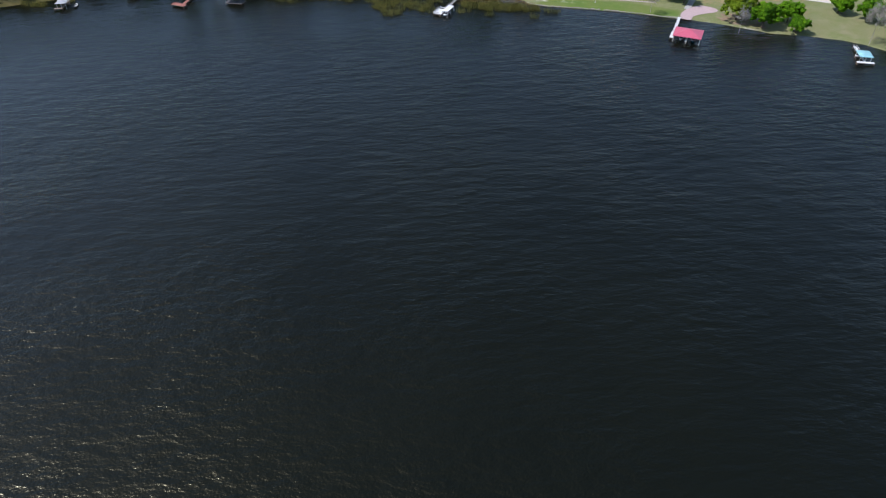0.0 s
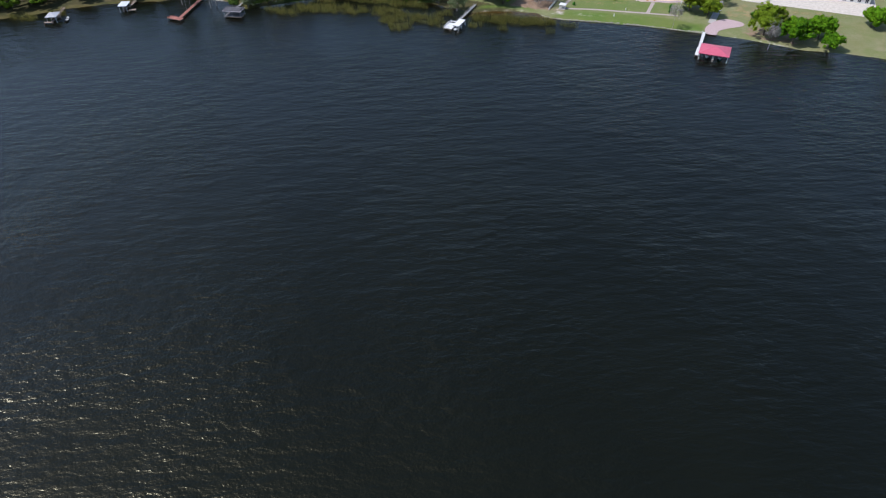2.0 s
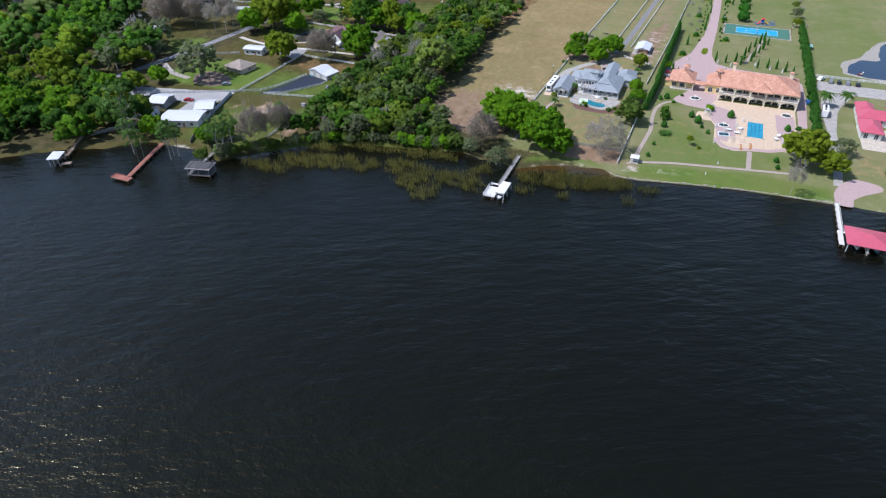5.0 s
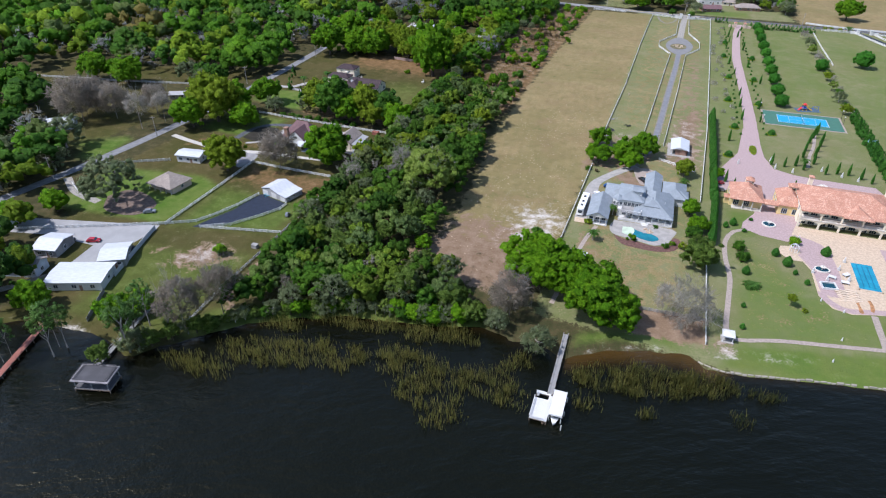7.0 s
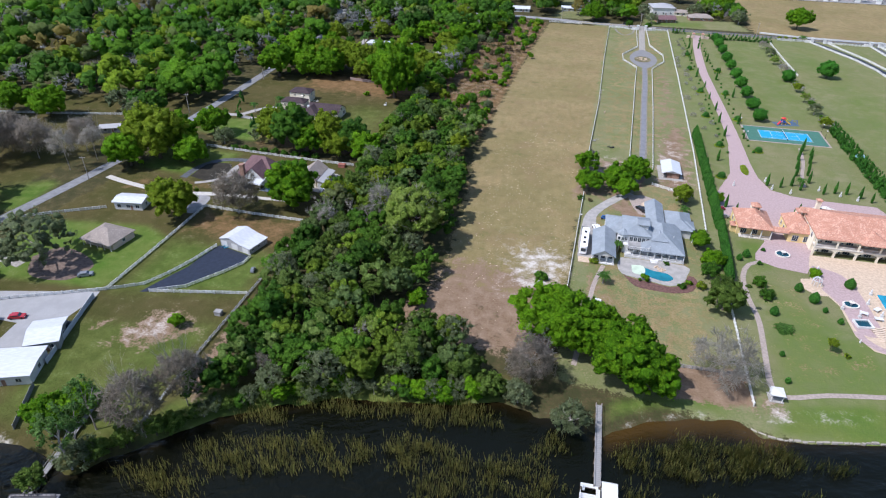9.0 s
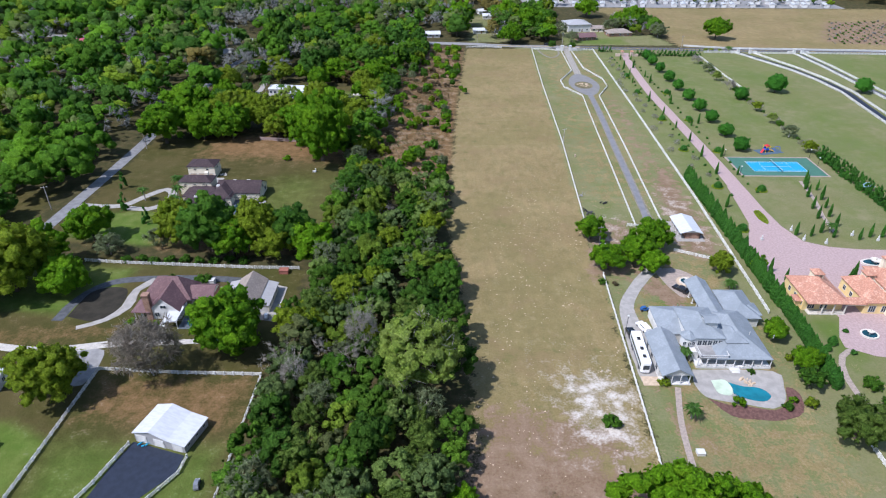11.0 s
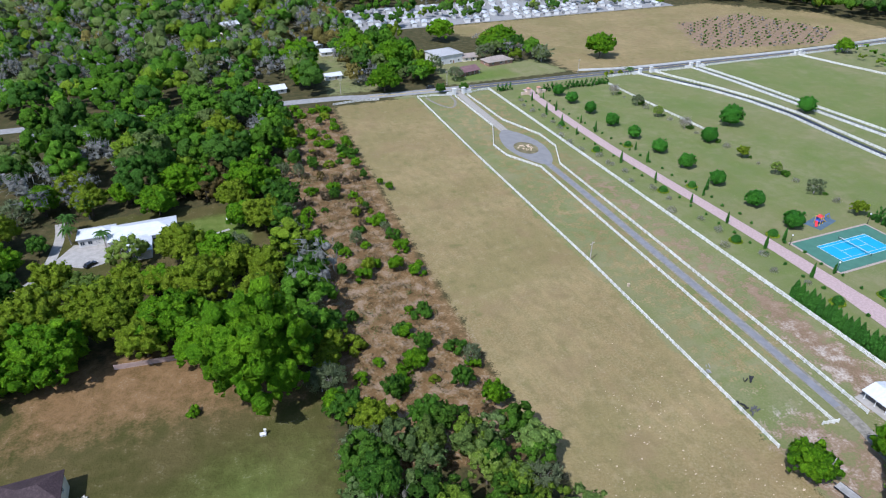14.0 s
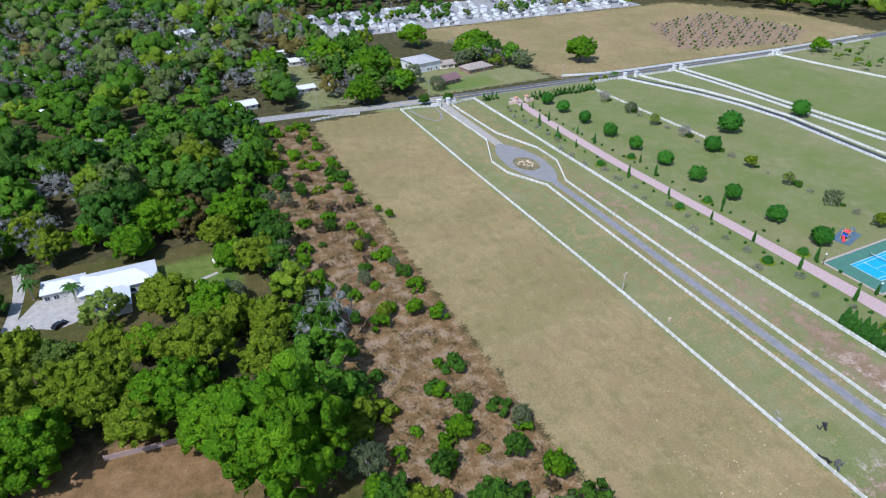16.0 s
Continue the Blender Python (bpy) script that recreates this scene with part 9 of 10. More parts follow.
def gazebo(x, y):
    h = thing("gazebo", x, y, 0, 0, "small white domed wire gazebo", "gazebo")
    mb = MB()
    for i in range(8):
        a = 6.283 * i / 8
        mb.bar((math.cos(a), math.sin(a), 0), (math.cos(a), math.sin(a), 1.4), 0.08, 0.08)
        mb.bar((math.cos(a), math.sin(a), 1.4), (0.6 * math.cos(a), 0.6 * math.sin(a), 1.9), 0.08, 0.08).bar((0.6 * math.cos(a), 0.6 * math.sin(a), 1.9), (0, 0, 2.15), 0.08, 0.08)
        b = 6.283 * (i + 1) / 8
        mb.bar((math.cos(a), math.sin(a), 1.4), (math.cos(b), math.sin(b), 1.4), 0.08, 0.08)
    part("frame", mb, MWHITE, h)
    part("floor", MB().slab([(1.5 * math.cos(t), 1.5 * math.sin(t)) for t in (6.283 * i / 14 for i in range(14))], 0, 0.1), MTERR, h)


gazebo(-47.2, 279.3)
paved("patio", [(-50, 281), (-45.4, 281.4), (-44.6, 276.4), (-47.6, 275), (-50.4, 277.6)], MTERR, "tan paved circle under the gazebo", 0.055, True)


def outdoor_set(x, y, rz, label):
    h = thing("garden_table", x, y, 0.05, rz, label, "table")
    part("tabletop", MB().box(-0.8, -0.5, 0.44, 0.8, 0.5, 0.5), MWHITE, h)
    for sx in (-0.7, 0.7):
        for sy in (-0.4, 0.4):
            part("leg", shared("tleg", lambda: MB().box(-0.05, -0.05, 0, 0.05, 0.05, 0.44).mesh("leg", MWHITE)), None, h, at=pose(sx, sy, 0))


def wavy_steps(x, y, rz):
    """Shallow terrace steps with waving edges."""
    h = thing("terrace_steps", x, y, 0.05, rz, "shallow tan stone steps with waving edges", "steps")
    for i in range(7):
        pts = [(-2.3 + 0.33 * k, -0.62 * i + 0.2 * math.sin(k * 0.85 + i * 0.5)) for k in range(15)]
        part("step", ribbon(pts, 0.34, 0.0, 0.26 - 0.03 * i), MSTEP, h)
    return h


MSTEP = plain("tan_step_stone", (0.60, 0.48, 0.36), 0.85, var=0.15, scale=4)
wavy_steps(-38.5, 265.6, 12)
MSTAIN = plain("rust_stain", (0.40, 0.20, 0.09), 0.9, var=0.4, scale=3)
for pts in ([(-37.1, 262.3), (-36.5, 262.5), (-36.3, 260.4), (-36.0, 258.2), (-36.9, 258.0), (-36.8, 260.2)], [(-34.5, 263.2), (-33.9, 263.4), (-33.6, 261.2), (-33.9, 259.2), (-34.6, 259.4), (-34.3, 261.4)]):
    paved("stain", pts, MSTAIN, "rusty water stain across the terrace paving", 0.066, True, category="stain")


def pergola(x, y):
    h = thing("pergola", x, y, 0, 8, "white square garden frame with low walls", "pergola")
    part("wall", MB().box(-1.6, -1.3, 0, 1.6, -1.1, 0.5).box(-1.6, 1.1, 0, 1.6, 1.3, 0.5).box(-1.6, -1.1, 0, -1.4, 1.1, 0.5).box(1.4, -1.1, 0, 1.6, 1.1, 0.5), MWHITE, h)
    part("basin", MB().box(-1.4, -1.1, 0, 1.4, 1.1, 0.2), MPOOLD, h)


pergola(-41.6, 266.2)


def statue(x, y, k=1.0):
    mb = MB().box(-0.25, -0.25, 0, 0.25, 0.25, 0.6).tube((0, 0, 0.6), (0, 0, 1.1), 0.16, 0.2, 8).tube((0, 0, 1.1), (0, 0, 1.35), 0.2, 0.08, 8).tube((0, 0, 1.35), (0, 0, 1.55), 0.09, 0.08, 8)
    ob = solid("statue", mb, MWHITE, "white stone garden statue on a plinth", "statue", group="garden statues", x=x, y=y)
    ob.scale = (k, k, k)
    return ob


for x, y in [(-47.9, 332.4), (-47, 327.6), (-42.4, 326), (-34, 330), (-29, 327.6), (-25, 326), (-57.4, 327.4), (-37, 270), (-41.6, 268.6), (-45.6, 285), (-44.2, 271), (-25.6, 267), (-23.4, 264), (-24.6, 261), (-38.4, 274), (-36.6, 278)]:
    statue(x, y)
for x, y in [(-42.1, 247.1), (-44.8, 239.8), (-44.0, 260.0), (-40.1, 257.1)]:
    statue(x, y, 0.55)
for i, (x, y) in enumerate([(-38, 268.6), (-37.2, 272), (-26.6, 271), (-27.4, 268.4), (-40.4, 270)]):
    outdoor_set(x, y, i * 40, "white garden table on the pool terrace")

# ---------------------------------------------------------------- tennis court and playground
def court():
    h = thing("tennis_court", -34, 372.4, 0, 0, "blue and green tennis court with white lines and a net", "tennis court")
    part("surround", MB().box(-12.6, -6.7, -0.05, 12.4, 6.9, 0.07), MCGREEN, h, "green court surround")
    part("playing_surface", MB().box(-8.2, -3.7, 0.05, 8.0, 3.7, 0.075), MCBLUE, h, "bright blue playing surface")
    for nm, bx in (("line", (-8.2, -3.7, 8.0, -3.6)), ("line", (-8.2, 3.6, 8.0, 3.7)), ("line", (-8.2, -3.6, -8.1, 3.6)), ("line", (7.9, -3.6, 8.0, 3.6)), ("line", (-8.1, -2.8, 7.9, -2.72)), ("line", (-8.1, 2.72, 7.9, 2.8)), ("line", (-4.4, -2.72, -4.32, 2.72)), ("line", (4.12, -2.72, 4.2, 2.72)), ("line", (-4.32, -0.04, 4.12, 0.04))):
        part(nm, MB().box(bx[0], bx[1], 0.06, bx[2], bx[3], 0.081), MWHITE, h)
    net = MB()
    for i in range(19):
        y = -4.3 + 8.6 * i / 18
        net.bar((-0.1, y, 0.07), (-0.1, y, 0.65), 0.015, 0.015)
    for z in (0.15, 0.27, 0.39, 0.51):
        net.bar((-0.1, -4.3, z), (-0.1, 4.3, z), 0.015, 0.015)
    part("net", net, MBLACK, h)
    part("net_band", MB().box(-0.13, -4.3, 0.6, -0.07, 4.3, 0.68), MWHITE, h)
    for y in (-4.4, 4.4):
        part("net_post", shared("netpost", lambda: MB().tube((0, 0, 0), (0, 0, 0.75), 0.05, 0.05, 6).mesh("net_post", MBLACK)), None, h, at=pose(-0.1, y, 0.05))
    part("kerb", MB().box(-13.0, -7.3, -0.05, 13, -6.7, 0.05).box(-13.2, 6.9, -0.05, 13, 7.5, 0.05).box(-13.2, -6.7, -0.05, -12.6, 6.9, 0.05).box(12.4, -6.7, -0.05, 13, 6.9, 0.05), MPATH, h, "grey-pink paver kerb")


court()


def street_lamp(x, y, hgt=2.6, label="garden lamp post with a white globe"):
    h = thing("lamp_post", x, y, 0, 0, label, "lamp post")
    part("pole", shared(("lp", hgt), lambda: MB().tube((0, 0, -0.1), (0, 0, hgt), 0.06, 0.045, 6).tube((0, 0, 0), (0, 0, 0.3), 0.12, 0.1, 6).mesh("pole", MBLACK)), None, h)
    def globe():
        mb = MB()
        iv, jf = _ico()
        return mb.add((iv * 0.24).tolist(), [tuple(int(q) for q in f) for f in jf]).mesh("globe", MWHITE, True)
    part("globe", shared("globe", globe), None, h, at=pose(0, 0, hgt + 0.2))


for x, y in [(-21.2, 373), (-20.6, 379.6), (-47.6, 379), (-47.6, 366)]:
    street_lamp(x, y)


def playground(x, y):
    h = thing("play_tower", x, y, 0, 15, "colourful plastic play tower with slides on blue matting", "playground")
    red, yel, blu = plain("play_red", (0.6, 0.04, 0.05), 0.4), plain("play_yellow", (0.75, 0.45, 0.03), 0.4), plain("play_blue", (0.03, 0.1, 0.5), 0.4)
    columns(h, [(sx, sy) for sx in (-0.7, 0.7) for sy in (-0.7, 0.7)], 0, 2.2, 0.07, yel, "post")
    part("platform", MB().box(-0.8, -0.8, 0.9, 0.8, 0.8, 1.0), blu, h)
    part("roof", MB().hip(-0.55, -0.55, 0.55, 0.55, 2.1, 0.6, 0.1), red, h, "red roof")
    part("slide", MB().bar((0.8, -0.3, 1.0), (2.6, -0.6, 0.1), 0.6, 0.1).bar((0.8, 0.02, 1.15), (2.6, -0.28, 0.25), 0.06, 0.2), yel, h, "yellow slide")
    part("slide", MB().bar((-0.8, 0.2, 1.0), (-2.2, -0.6, 0.1), 0.6, 0.1), red, h, "red slide")
    part("panel", MB().box(-0.75, 0.7, 1.0, 0.75, 0.76, 1.5), blu, h)
    part("panel", MB().box(-0.75, -0.76, 1.0, 0.2, -0.7, 1.5), blu, h)
    part("matting", MB().box(-3, -2.2, -0.04, 5.2, 2.2, 0.04), plain("play_matting", (0.07, 0.11, 0.15), 0.9), h, "blue-grey rubber matting")
    part("swing_frame", MB().bar((3, 0, 1.4), (5, 0, 1.4), 0.08, 0.08).bar((3, -0.7, 0), (3, 0, 1.4), 0.07, 0.07).bar((3, 0.7, 0), (3, 0, 1.4), 0.07, 0.07).bar((5, -0.7, 0), (5, 0, 1.4), 0.07, 0.07).bar((5, 0.7, 0), (5, 0, 1.4), 0.07, 0.07), blu, h)


playground(-32.2, 384.4)
small_house(-15.6, 357, 0, 2.4, 2.2, 1.4, "teal roof", "small green garden shed by the hedge", MCGREEN, plain("teal_shed_roof", (0.2, 0.4, 0.38), 0.5), 0.6, True, 0, 1, "shed", "shed")

# ---------------------------------------------------------------- vehicles
def car(x, y, rz, colour, label, L=3.3, suv=False):
    h = thing("car", x, y, 0.04, rz, label, "car")
    w, z0, z1, z2 = L * 0.40, 0.18, 0.62 if not suv else 0.7, 1.0 if not suv else 1.2
    prof = [(-0.5, z0), (-0.49, z1 * 0.95), (-0.42, z1), (-0.32, z2 * 0.97), (-0.05, z2), (0.1, z2 * 0.96), (0.24, z1 * 1.02), (0.46, z1 * 0.9), (0.5, z1 * 0.6), (0.5, z0)]
    if suv:
        prof[2:4] = [(-0.48, z1), (-0.45, z2 * 0.97)]
    n = len(prof)
    vs = [(a * L, s * w / 2 * (0.86 if b > z1 * 1.05 else 1.0), b) for s in (-1, 1) for a, b in prof]
    fs = [tuple(range(n)), tuple(range(2 * n - 1, n - 1, -1))] + [(i, n + i, n + (i + 1) % n, (i + 1) % n) for i in range(n)]
    part("body", MB().add(vs, fs), colour, h)
    part("windscreen", MB().add([(0.115 * L, -w * 0.38, z2 * 0.955 + 0.01), (0.115 * L, w * 0.38, z2 * 0.955 + 0.01), (0.238 * L, w * 0.42, z1 * 1.05 + 0.01), (0.238 * L, -w * 0.42, z1 * 1.05 + 0.01)], [(0, 1, 2, 3)]), MGLASS, h)
    part("side_glass", MB().box(-0.3 * L, -w * 0.47, z1 * 1.04, 0.12 * L, w * 0.47, z2 * 0.9), MGLASS, h)
    for a in (-0.31, 0.31):
        for s in (-1, 1):
            part("wheel", shared(("wheel", L), lambda: MB().tube((0, -0.08, 0), (0, 0.08, 0), 0.23, 0.23, 10).mesh("wheel", MBLACK)), None, h, at=pose(a * L, s * w * 0.46, 0.2))
    for s in (-1, 1):
        part("headlight", shared(("hl", L), lambda: MB().box(-0.02, -0.1, -0.05, 0.02, 0.1, 0.05).mesh("headlight", MWHITE)), None, h, at=pose(0.495 * L, s * w * 0.36, z1 * 0.72))
    return h


PBLACK = plain("black_car_paint", (0.015, 0.016, 0.02), 0.18, 0.0, 0.05, bump=0, spec=0.6)
PWHITE = plain("white_car_paint", (0.80, 0.80, 0.80), 0.2, 0.0, 0.04, bump=0, spec=0.6)
PBLUE = plain("blue_car_paint", (0.03, 0.10, 0.28), 0.2, 0.0, 0.05, bump=0, spec=0.6)
PRED = plain("red_car_paint", (0.35, 0.03, 0.04), 0.2, 0.0, 0.05, bump=0, spec=0.6)
PGREY = plain("grey_car_paint", (0.22, 0.23, 0.25), 0.2, 0.2, 0.05, bump=0, spec=0.6)
car(-83.9, 305.4, 130, PBLACK, "black saloon car parked on the drive loop", 3.6)
car(-95.4, 292.0, 110, PWHITE, "white estate car parked by the garage", 3.5, True)
car(-98.3, 290.0, 92, PBLACK, "dark pick-up parked ahead of the motorhome", 3.5, True)
car(-93.6, 298.0, 0, PBLUE, "small blue vehicle beside the garage", 1.8)
car(-17.6, 300.4, 95, PBLUE, "dark blue car parked beside the villa", 3.4, True)
for i, (x, c) in enumerate([(-9.6, PGREY), (-7, PBLACK), (-4.4, PGREY), (-1.2, PBLACK)]):
    car(x, 322.6, 85, c, "dark car parked along the white wall", 3.2, i % 2 == 0)
car(-12.6, 324, 60, PWHITE, "white pick-up parked along the white wall", 3.4, True)
car(-84, 527.6, 178, PBLACK, "dark car on the far road", 3.4, True)
car(-62.8, 311, 20, PRED, "small red buggy beside the lodge", 1.8)
car(-62.6, 306.6, 10, PGREY, "small grey buggy beside the lodge", 1.8)
car(-170.3, 253.9, 100, PGREY, "small grey utility cart on the grass", 1.9)
car(-170.4, 294.4, 95, PWHITE, "white utility cart by the workshop", 1.8)
car(-205, 243.4, 30, PGREY, "grey car parked by the trees", 3.2)
car(-214, 225.4, 20, PBLACK, "dark pick-up parked in the yard", 3.4, True)
car(-208, 227.4, 20, PRED, "red car parked in the yard", 3.2)
car(-196.4, 227, 100, PBLACK, "dark van parked by the shed", 3.2, True)
car(-203.6, 431.4, 40, PBLACK, "dark car parked in the court", 3.0)


def motorhome(x, y, rz, L, label):
    h = thing("motorhome", x, y, 0.04, rz, label, "motorhome")
    w, z = 1.75, 2.35
    part("body", MB().slab([(-L / 2, -w / 2), (L / 2 - 0.3, -w / 2), (L / 2, -w / 2 + 0.25), (L / 2, w / 2 - 0.25), (L / 2 - 0.3, w / 2), (-L / 2, w / 2)], 0.35, z), PWHITE, h, "white coach body")
    part("skirt", MB().box(-L / 2 + 0.02, -w / 2 - 0.012, 0.3, L / 2 - 0.4, w / 2 + 0.012, 0.95), PGREY, h, "grey lower body")
    part("side_glass", MB().box(-L / 2 + 0.5, -w / 2 - 0.015, 1.3, L / 2 - 0.6, w / 2 + 0.015, 1.85), MGLASS, h)
    part("windscreen", MB().box(L / 2 - 0.1, -w / 2 + 0.3, 1.0, L / 2 + 0.015, w / 2 - 0.3, 1.95), MGLASS, h)
    for a in (-0.25, 0.05, 0.28):
        part("roof_unit", shared("roofunit", lambda: MB().box(-0.35, -0.28, 0, 0.35, 0.28, 0.2).mesh("roof_unit", MBLACK)), None, h, at=pose(a * L, 0, z))
    for a in (-0.3, -0.2, 0.34):
        for s in (-1, 1):
            part("wheel", shared("bigwheel", lambda: MB().tube((0, -0.1, 0), (0, 0.1, 0), 0.33, 0.33, 10).mesh("wheel", MBLACK)), None, h, at=pose(a * L, s * (w / 2 - 0.05), 0.32))


motorhome(-98.3, 283.6, -92, 9.4, "long white motorhome with a dark front parked by the house")
motorhome(-13.4, 292.6, 85, 5.2, "white camper van parked on the drive")

# flat trailer, gate, junk
def trailer(x, y, rz):
    h = thing("trailer", x, y, 0, rz, "flat grey utility trailer in the yard", "trailer")
    part("bed", MB().box(-2.2, -0.8, 0.45, 2.2, 0.8, 0.55), MGREYW, h)
    part("frame", MB().bar((-2.2, -0.8, 0.5), (2.2, -0.8, 0.5), 0.1, 0.14).bar((-2.2, 0.8, 0.5), (2.2, 0.8, 0.5), 0.1, 0.14).bar((2.2, 0, 0.45), (3.2, 0, 0.45), 0.12, 0.1), MBLACK, h)
    for a in (-0.4, 0.3):
        for s in (-1, 1):
            part("wheel", shared(("wheel", 3.3), lambda: MB().tube((0, -0.08, 0), (0, 0.08, 0), 0.23, 0.23, 10).mesh("wheel", MBLACK)), None, h, at=pose(a, s * 0.85, 0.23))


trailer(-96.6, 322.2, 98)


def junk(x, y, rz, mat, label, name="scrap_pile"):
    rng = random.Random(int(x * 3 + y))
    mb = MB()
    for i in range(9):
        a, b = rng.uniform(-1, 1), rng.uniform(-0.6, 0.6)
        s = rng.uniform(0.15, 0.4)
        mb.bar((a - s, b - s * 0.5, 0.1 + rng.random() * 0.2), (a + s, b + s * rng.uniform(-1, 1), 0.1 + rng.random() * 0.5), rng.uniform(0.08, 0.3), rng.uniform(0.08, 0.25))
    ob = solid(name, mb, mat, label, "scrap", x=x, y=y)
    ob.rotation_euler[2] = radians(rz)


junk(-92, 346.6, 20, MBLACK, "dark heap of scrap metal in the paddock")
junk(-97, 351.4, 60, MGREYW, "grey heap of scrap by the fence")
junk(-97.8, 342, 80, MBLACK, "dark scrap beside the fence")
junk(-96.8, 340.6, 10, MDARKR, "dark scrap beside the fence")
junk(-86.4, 299.0, 0, MGREYW, "grey garden clutter by the house")
junk(-180.9, 261.5, 0, MCBLUE, "blue tarpaulin over boxes by the barn doors", "tarpaulin_heap")
junk(-200.2, 363.0, 0, MSTONE, "pale boxes beside the garage")
fence([(-88.6, 334.0), (-85.8, 333.4)], "white swung-open drive gate", 0.8, 0.9)


def garden_box(x, y, w, d, z, mat, label, name, cat):
    h = MB().box(-w / 2, -d / 2, 0, w / 2, d / 2, z).box(-w / 2 - 0.05, -d / 2 - 0.05, z, w / 2 + 0.05, d / 2 + 0.05, z + 0.06)
    return solid(name, h, mat, label, cat, x=x, y=y)


garden_box(-94.6, 261, 1.2, 1.0, 0.5, MWHITE, "white utility cabinet on the lawn", "utility_cabinet", "cabinet")
garden_box(-174.2, 365.8, 0.9, 0.6, 0.3, MWHITE, "white stone bench plinth on the lawn", "plinth", "plinth")
garden_box(-173.8, 365.9, 0.3, 0.3, 1.0, MWHITE, "white stone pillar on the lawn", "pillar", "pillar")
garden_box(-94.3, 378.9, 0.4, 0.4, 0.7, MTERR, "tan feed barrel in the paddock", "barrel", "barrel")
garden_box(-170.6, 310.9, 2.0, 1.4, 0.9, MREDWOOD, "small red-brown shed by the fence", "shed", "shed")
garden_box(-169.8, 238, 1.4, 1.1, 0.9, MGREYW, "small grey pump house on the grass", "pump_house", "shed")
garden_box(-186.4, 306.2, 3.6, 1.2, 1.2, MWHITE, "white boat trailer cover by the drive", "trailer_cover", "trailer")
paved("pond_bank", [(-4.6, 333), (-5, 340), (-4, 346), (2, 353), (6, 363), (12, 376), (20, 378), (24, 362), (23, 344), (16, 331.6), (4, 330.4)], MGRAVEL, "sandy bank round the pond", 0.026, True, category="bank", wob=0.5)
solid("pond", MB().slab(blob([(-3.4, 334.8), (-2.6, 341), (-1.4, 344.6), (3.0, 350.6), (8.6, 352), (9.4, 362), (13, 374), (19, 375), (22, 360), (20, 343.3), (13.9, 333.6), (4, 331.6)], 0.5, 1.6), -0.05, 0.03), MPOND, "dark blue pond behind the white wall", "pond", "structure")
boat(1.0, 335, 0.05, 60, 3.2, PRED, "red motor boat on the pond")
garden_box(-171.2, 441.4, 2.8, 3.0, 0.35, MSTONE, "square stone fire pit terrace", "fire_pit", "fire pit")
for x, y in [(-171.9, 442.2), (-170.6, 442.4), (-171.8, 440.4)]:
    garden_box(x, y, 0.6, 0.6, 0.8, MGREYW, "grey garden chair by the fire pit", "garden_chair", "chair")


def pole(x, y, hgt, rz, label="wooden utility pole with a crossarm"):
    h = thing("utility_pole", x, y, 0, rz, label, "utility pole")
    part("shaft", MB().tube((0, 0, -0.3), (0, 0, hgt), 0.13, 0.09, 8), MBARKG, h)
    part("crossarm", MB().bar((-0.8, 0, hgt - 0.4), (0.8, 0, hgt - 0.4), 0.1, 0.1), MBARKG, h)
    for s in (-0.7, 0.7):
        part("insulator", shared("insul", lambda: MB().tube((0, 0, 0), (0, 0, 0.16), 0.05, 0.03, 6).mesh("insulator", MWHITE)), None, h, at=pose(s, 0, hgt - 0.36))


for x, y, k in [(-96.2, 391, 5.0), (-97.3, 325.8, 4.4), (-231.4, 382.5, 7), (-237, 285, 7), (-239, 340, 7), (-120, 533, 6), (-76, 529, 6), (-16, 523.8, 6), (-230, 430, 7), (-244, 250, 7)]:
    pole(x, y, k, 20)
street_lamp(-99.8, 289.0, 5.2, "tall white lamp post by the drive")

# entrance gates on the road
def gate_piers(x, y, w, mat, label, roofmat=None):
    h = thing("entrance_gate", x, y, 0, 0, label, "gate")
    for s in (-1, 1):
        part("pier", MB().box(s * w / 2 - 0.6, -0.6, -0.1, s * w / 2 + 0.6, 0.6, 2.2).box(s * w / 2 - 0.75, -0.75, 2.2, s * w / 2 + 0.75, 0.75, 2.4), mat, h)
        part("wing_wall", MB().box(s * w / 2 + (0.6 if s > 0 else -3.2), -0.2, -0.1, s * w / 2 + (3.2 if s > 0 else -0.6), 0.2, 1.2), mat, h)
        if roofmat:
            part("pier_cap", MB().hip(s * w / 2 - 0.6, -0.6, s * w / 2 + 0.6, 0.6, 2.42, 0.5, 0.2), roofmat, h)


gate_piers(-48.2, 505.6, 4.6, MPINKST, "pink stucco entrance gate with tiled piers", RTERRA)
gate_piers(-76, 516.4, 4.0, MWHITE, "white entrance gate piers on the road")
gate_piers(11.6, 513.0, 6, MWHITE, "white entrance gate of the estate road")
gate_piers(38, 512.6, 4, MWHITE, "white entrance gate of the second road")
gate_piers(98.6, 511, 3, MWHITE, "white entrance gate far along the road")
road("road", [(38.2, 512), (39.8, 488), (40.4, 460), (41.4, 422), (42.2, 380)], 2.4, MASPH, "asphalt lane between white fences", 0.04)
for x, y in [(-3, 517.4), (-6, 516.8), (1, 516.6)]:
    tree("bush_yellow", x, y, 1.2, cz=0.9, trunk=False)
palm(4.8, 515.6, 2.4, 2.2)
solid("road_wall", ribbon([(-14, 527), (10, 521.8), (54, 519.6), (105, 517.2), (170, 518)], 0.3, 0, 0.8), MWHITE, "low white wall along the road", "wall", "structure")

# ---------------------------------------------------------------- distance
RPARK = roof_metal("weathered_white_metal", (0.50, 0.51, 0.52), 0.5)


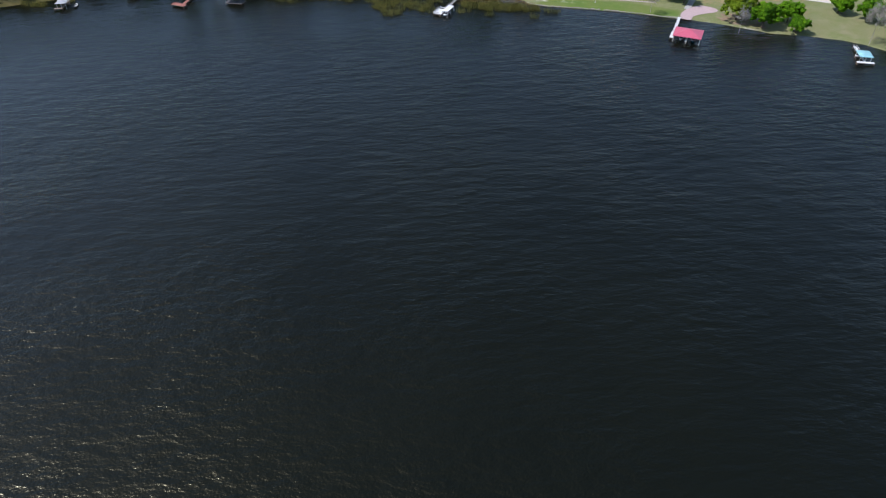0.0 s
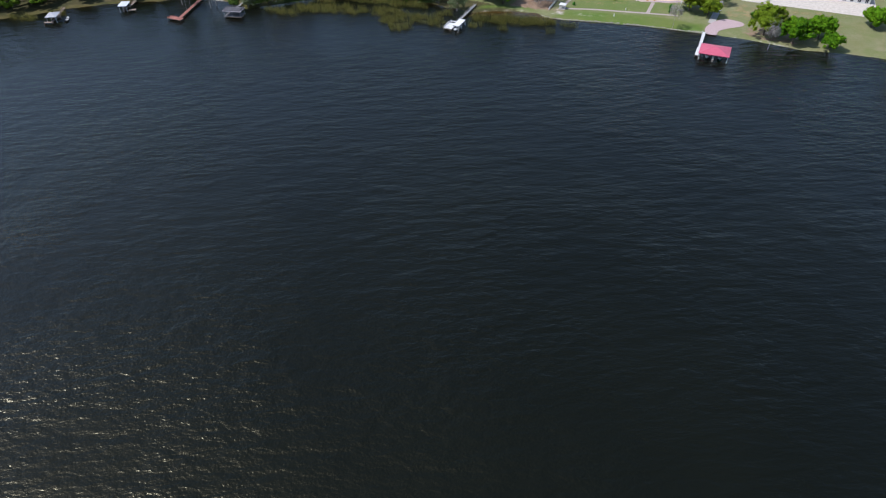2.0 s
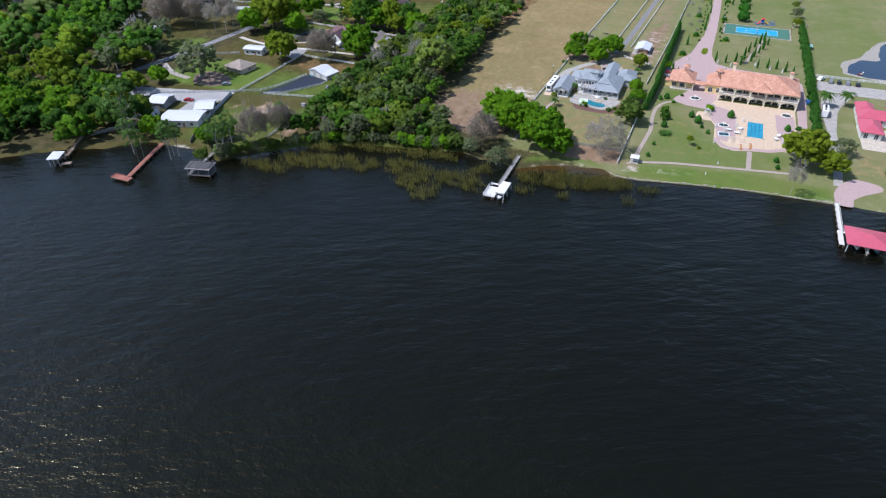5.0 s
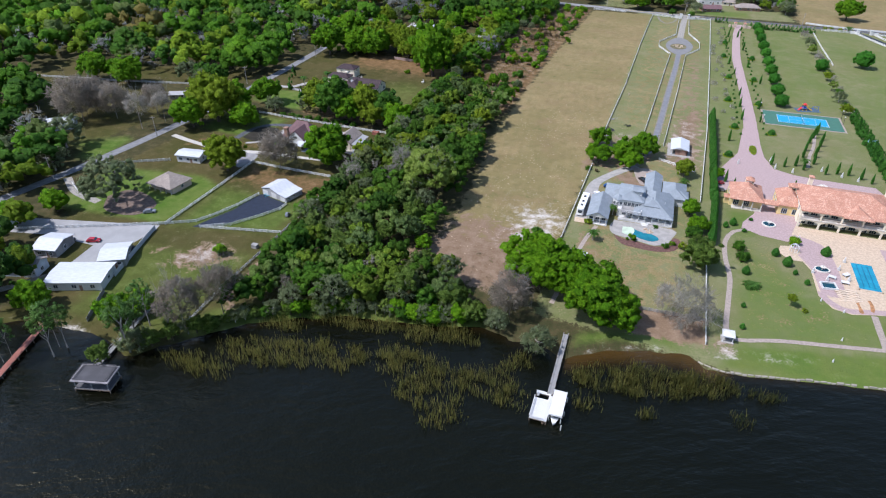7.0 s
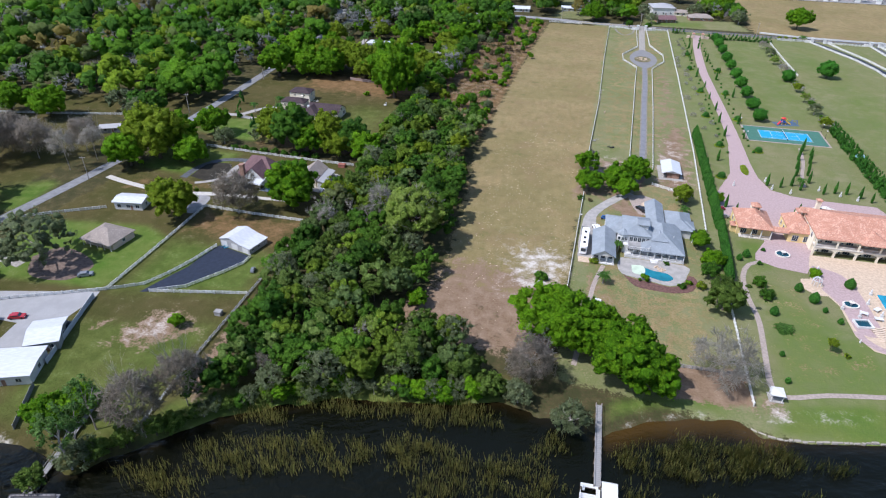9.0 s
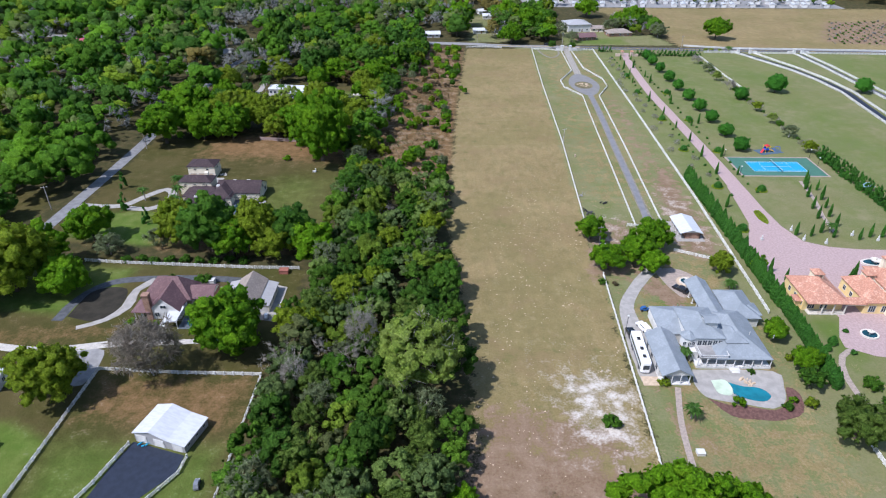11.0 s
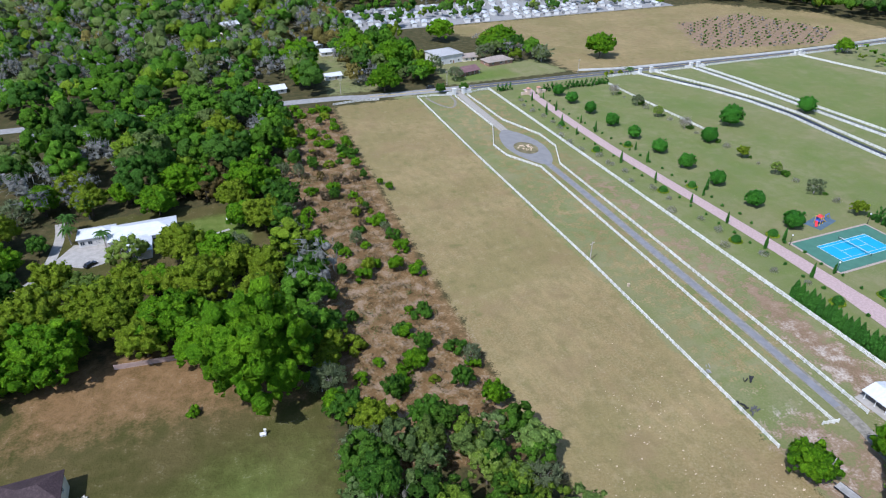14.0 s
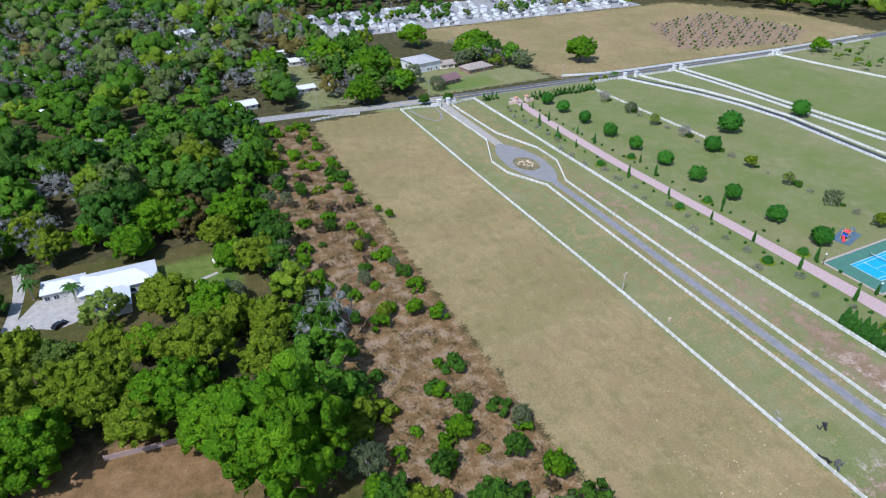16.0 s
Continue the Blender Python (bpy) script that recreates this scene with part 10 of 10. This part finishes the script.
def mobile_homes():
    base = None
    rng = random.Random(12)
    rows = [(640, -72, 122, 7.0), (652, -80, 112, 7.2), (666, -84, 116, 7.6), (682, -86, 120, 8.2)]
    for y, x0, x1, step in rows:
        x = x0
        while x < x1:
            if rng.random() < 0.72:
                if base is None:
                    base = thing("mobile_home", x, y, 0, 80, "white mobile home in a dense park", "mobile home", "mobile home park")
                    part("body", MB().box(-3.6, -1.5, 0, 3.6, 1.5, 1.9), MWHITE, base)
                    part("roof", MB().gable(-3.6, -1.5, 3.6, 1.5, 1.9, 0.55, "x", 0.15), RPARK, base)
                    part("window", MB().box(-2.6, -1.53, 0.9, -1.6, -1.5, 1.5).box(0.4, -1.53, 0.9, 1.6, -1.5, 1.5), MGLASS, base)
                    part("awning", MB().box(-1.5, -2.6, 1.5, 2.6, -1.5, 1.58), MGREYW, base)
                else:
                    copy_thing(base, pose(x, y + rng.uniform(-1, 1), 0, 0, 0, 78 + rng.uniform(-8, 8) + (180 if rng.random() < 0.5 else 0)))
            x += step * rng.uniform(0.85, 1.1)


mobile_homes()
paved("park_lane", [(-84, 634), (126, 634), (128, 696), (-88, 696)], MROAD, "grey lanes between the mobile homes", 0.028, category="paving")
ORCH = [(90, 588), (150, 596), (164, 542), (128, 522), (64, 535)]
orch = []
for i in range(24):
    for j in range(26):
        ox, oy = 62 + i * 4.4 + j * 0.35, 522 + j * 3.0 + 0.5 * math.sin(i * 2.3)
        if in_poly(np.array([ox]), np.array([oy]), ORCH)[0][0] and (i * 7 + j * 3) % 5:
            r = 0.55 + 0.25 * math.sin(i * 3.1 + j * 1.7)
            orch.append((ox, oy, r, r * 0.7, TONES[(2, 4, 7)[(i + j) % 3]]))
far_trees("orchard_bushes", orch, "rows of young orchard bushes on bare ground", tiny=True)
park = scatter([(-80, 638), (120, 638), (124, 694), (-80, 694)], 9, 78, 2.0, 4.2, TONES, keep=0.42)
belt = scatter([(-95, 612), (-84, 700), (130, 700), (190, 560), (235, 530), (420, 540), (420, 860), (-150, 860), (-140, 720)], 10.2, 79, 4.8, 7.4, TONES, [([(-84, 612), (128, 612), (130, 696), (-88, 696)], 2.0), ([(85, 600), (190, 560), (180, 612), (130, 620)], 4.0)])
roadside = scatter([(-112, 534), (-84, 532), (-76, 566), (-70, 606), (-98, 622), (-108, 600)], 6.4, 80, 3.0, 5.0, TONES) + scatter([(-40, 558), (-18, 538), (-14, 552), (-24, 588), (-44, 590)], 6.0, 81, 2.6, 4.4, TONES)
corner = scatter([(100, 470), (130, 478), (160, 505), (118, 508)], 7, 82, 1.0, 2.0, TONES, keep=0.6)
far_trees("roadside_trees", roadside, "green and grey trees along the road", mid=True)
far_trees("distant_woods", park + belt + corner, "distant mixed woods behind the mobile homes", low=True)
# pale rubble in the pasture
def rubble():
    rng = np.random.default_rng(9)
    mb = MB()
    for _ in range(640):
        j = rng.integers(0, 24)
        x, y = -128 + (j * 7.3) % 26 + rng.normal() * 1.5, 258 + (j * 37.7) % 100 + rng.normal() * 5
        if not -130 < x < -101:
            continue
        s = rng.uniform(0.05, 0.10) + 0.14 * rng.random() ** 4
        z = float(rng.uniform(0.02, 0.08))
        k = [(x + s * rng.uniform(0.5, 1.2) * math.cos(t), y + s * rng.uniform(0.4, 0.9) * math.sin(t)) for t in (6.283 * j / 5 for j in range(5))]
        mb.slab(k, -0.02, z)
    solid("rubble", mb, MTERR, "pale scattered rubble in the dry grass", "rubble", "stuff")


rubble()
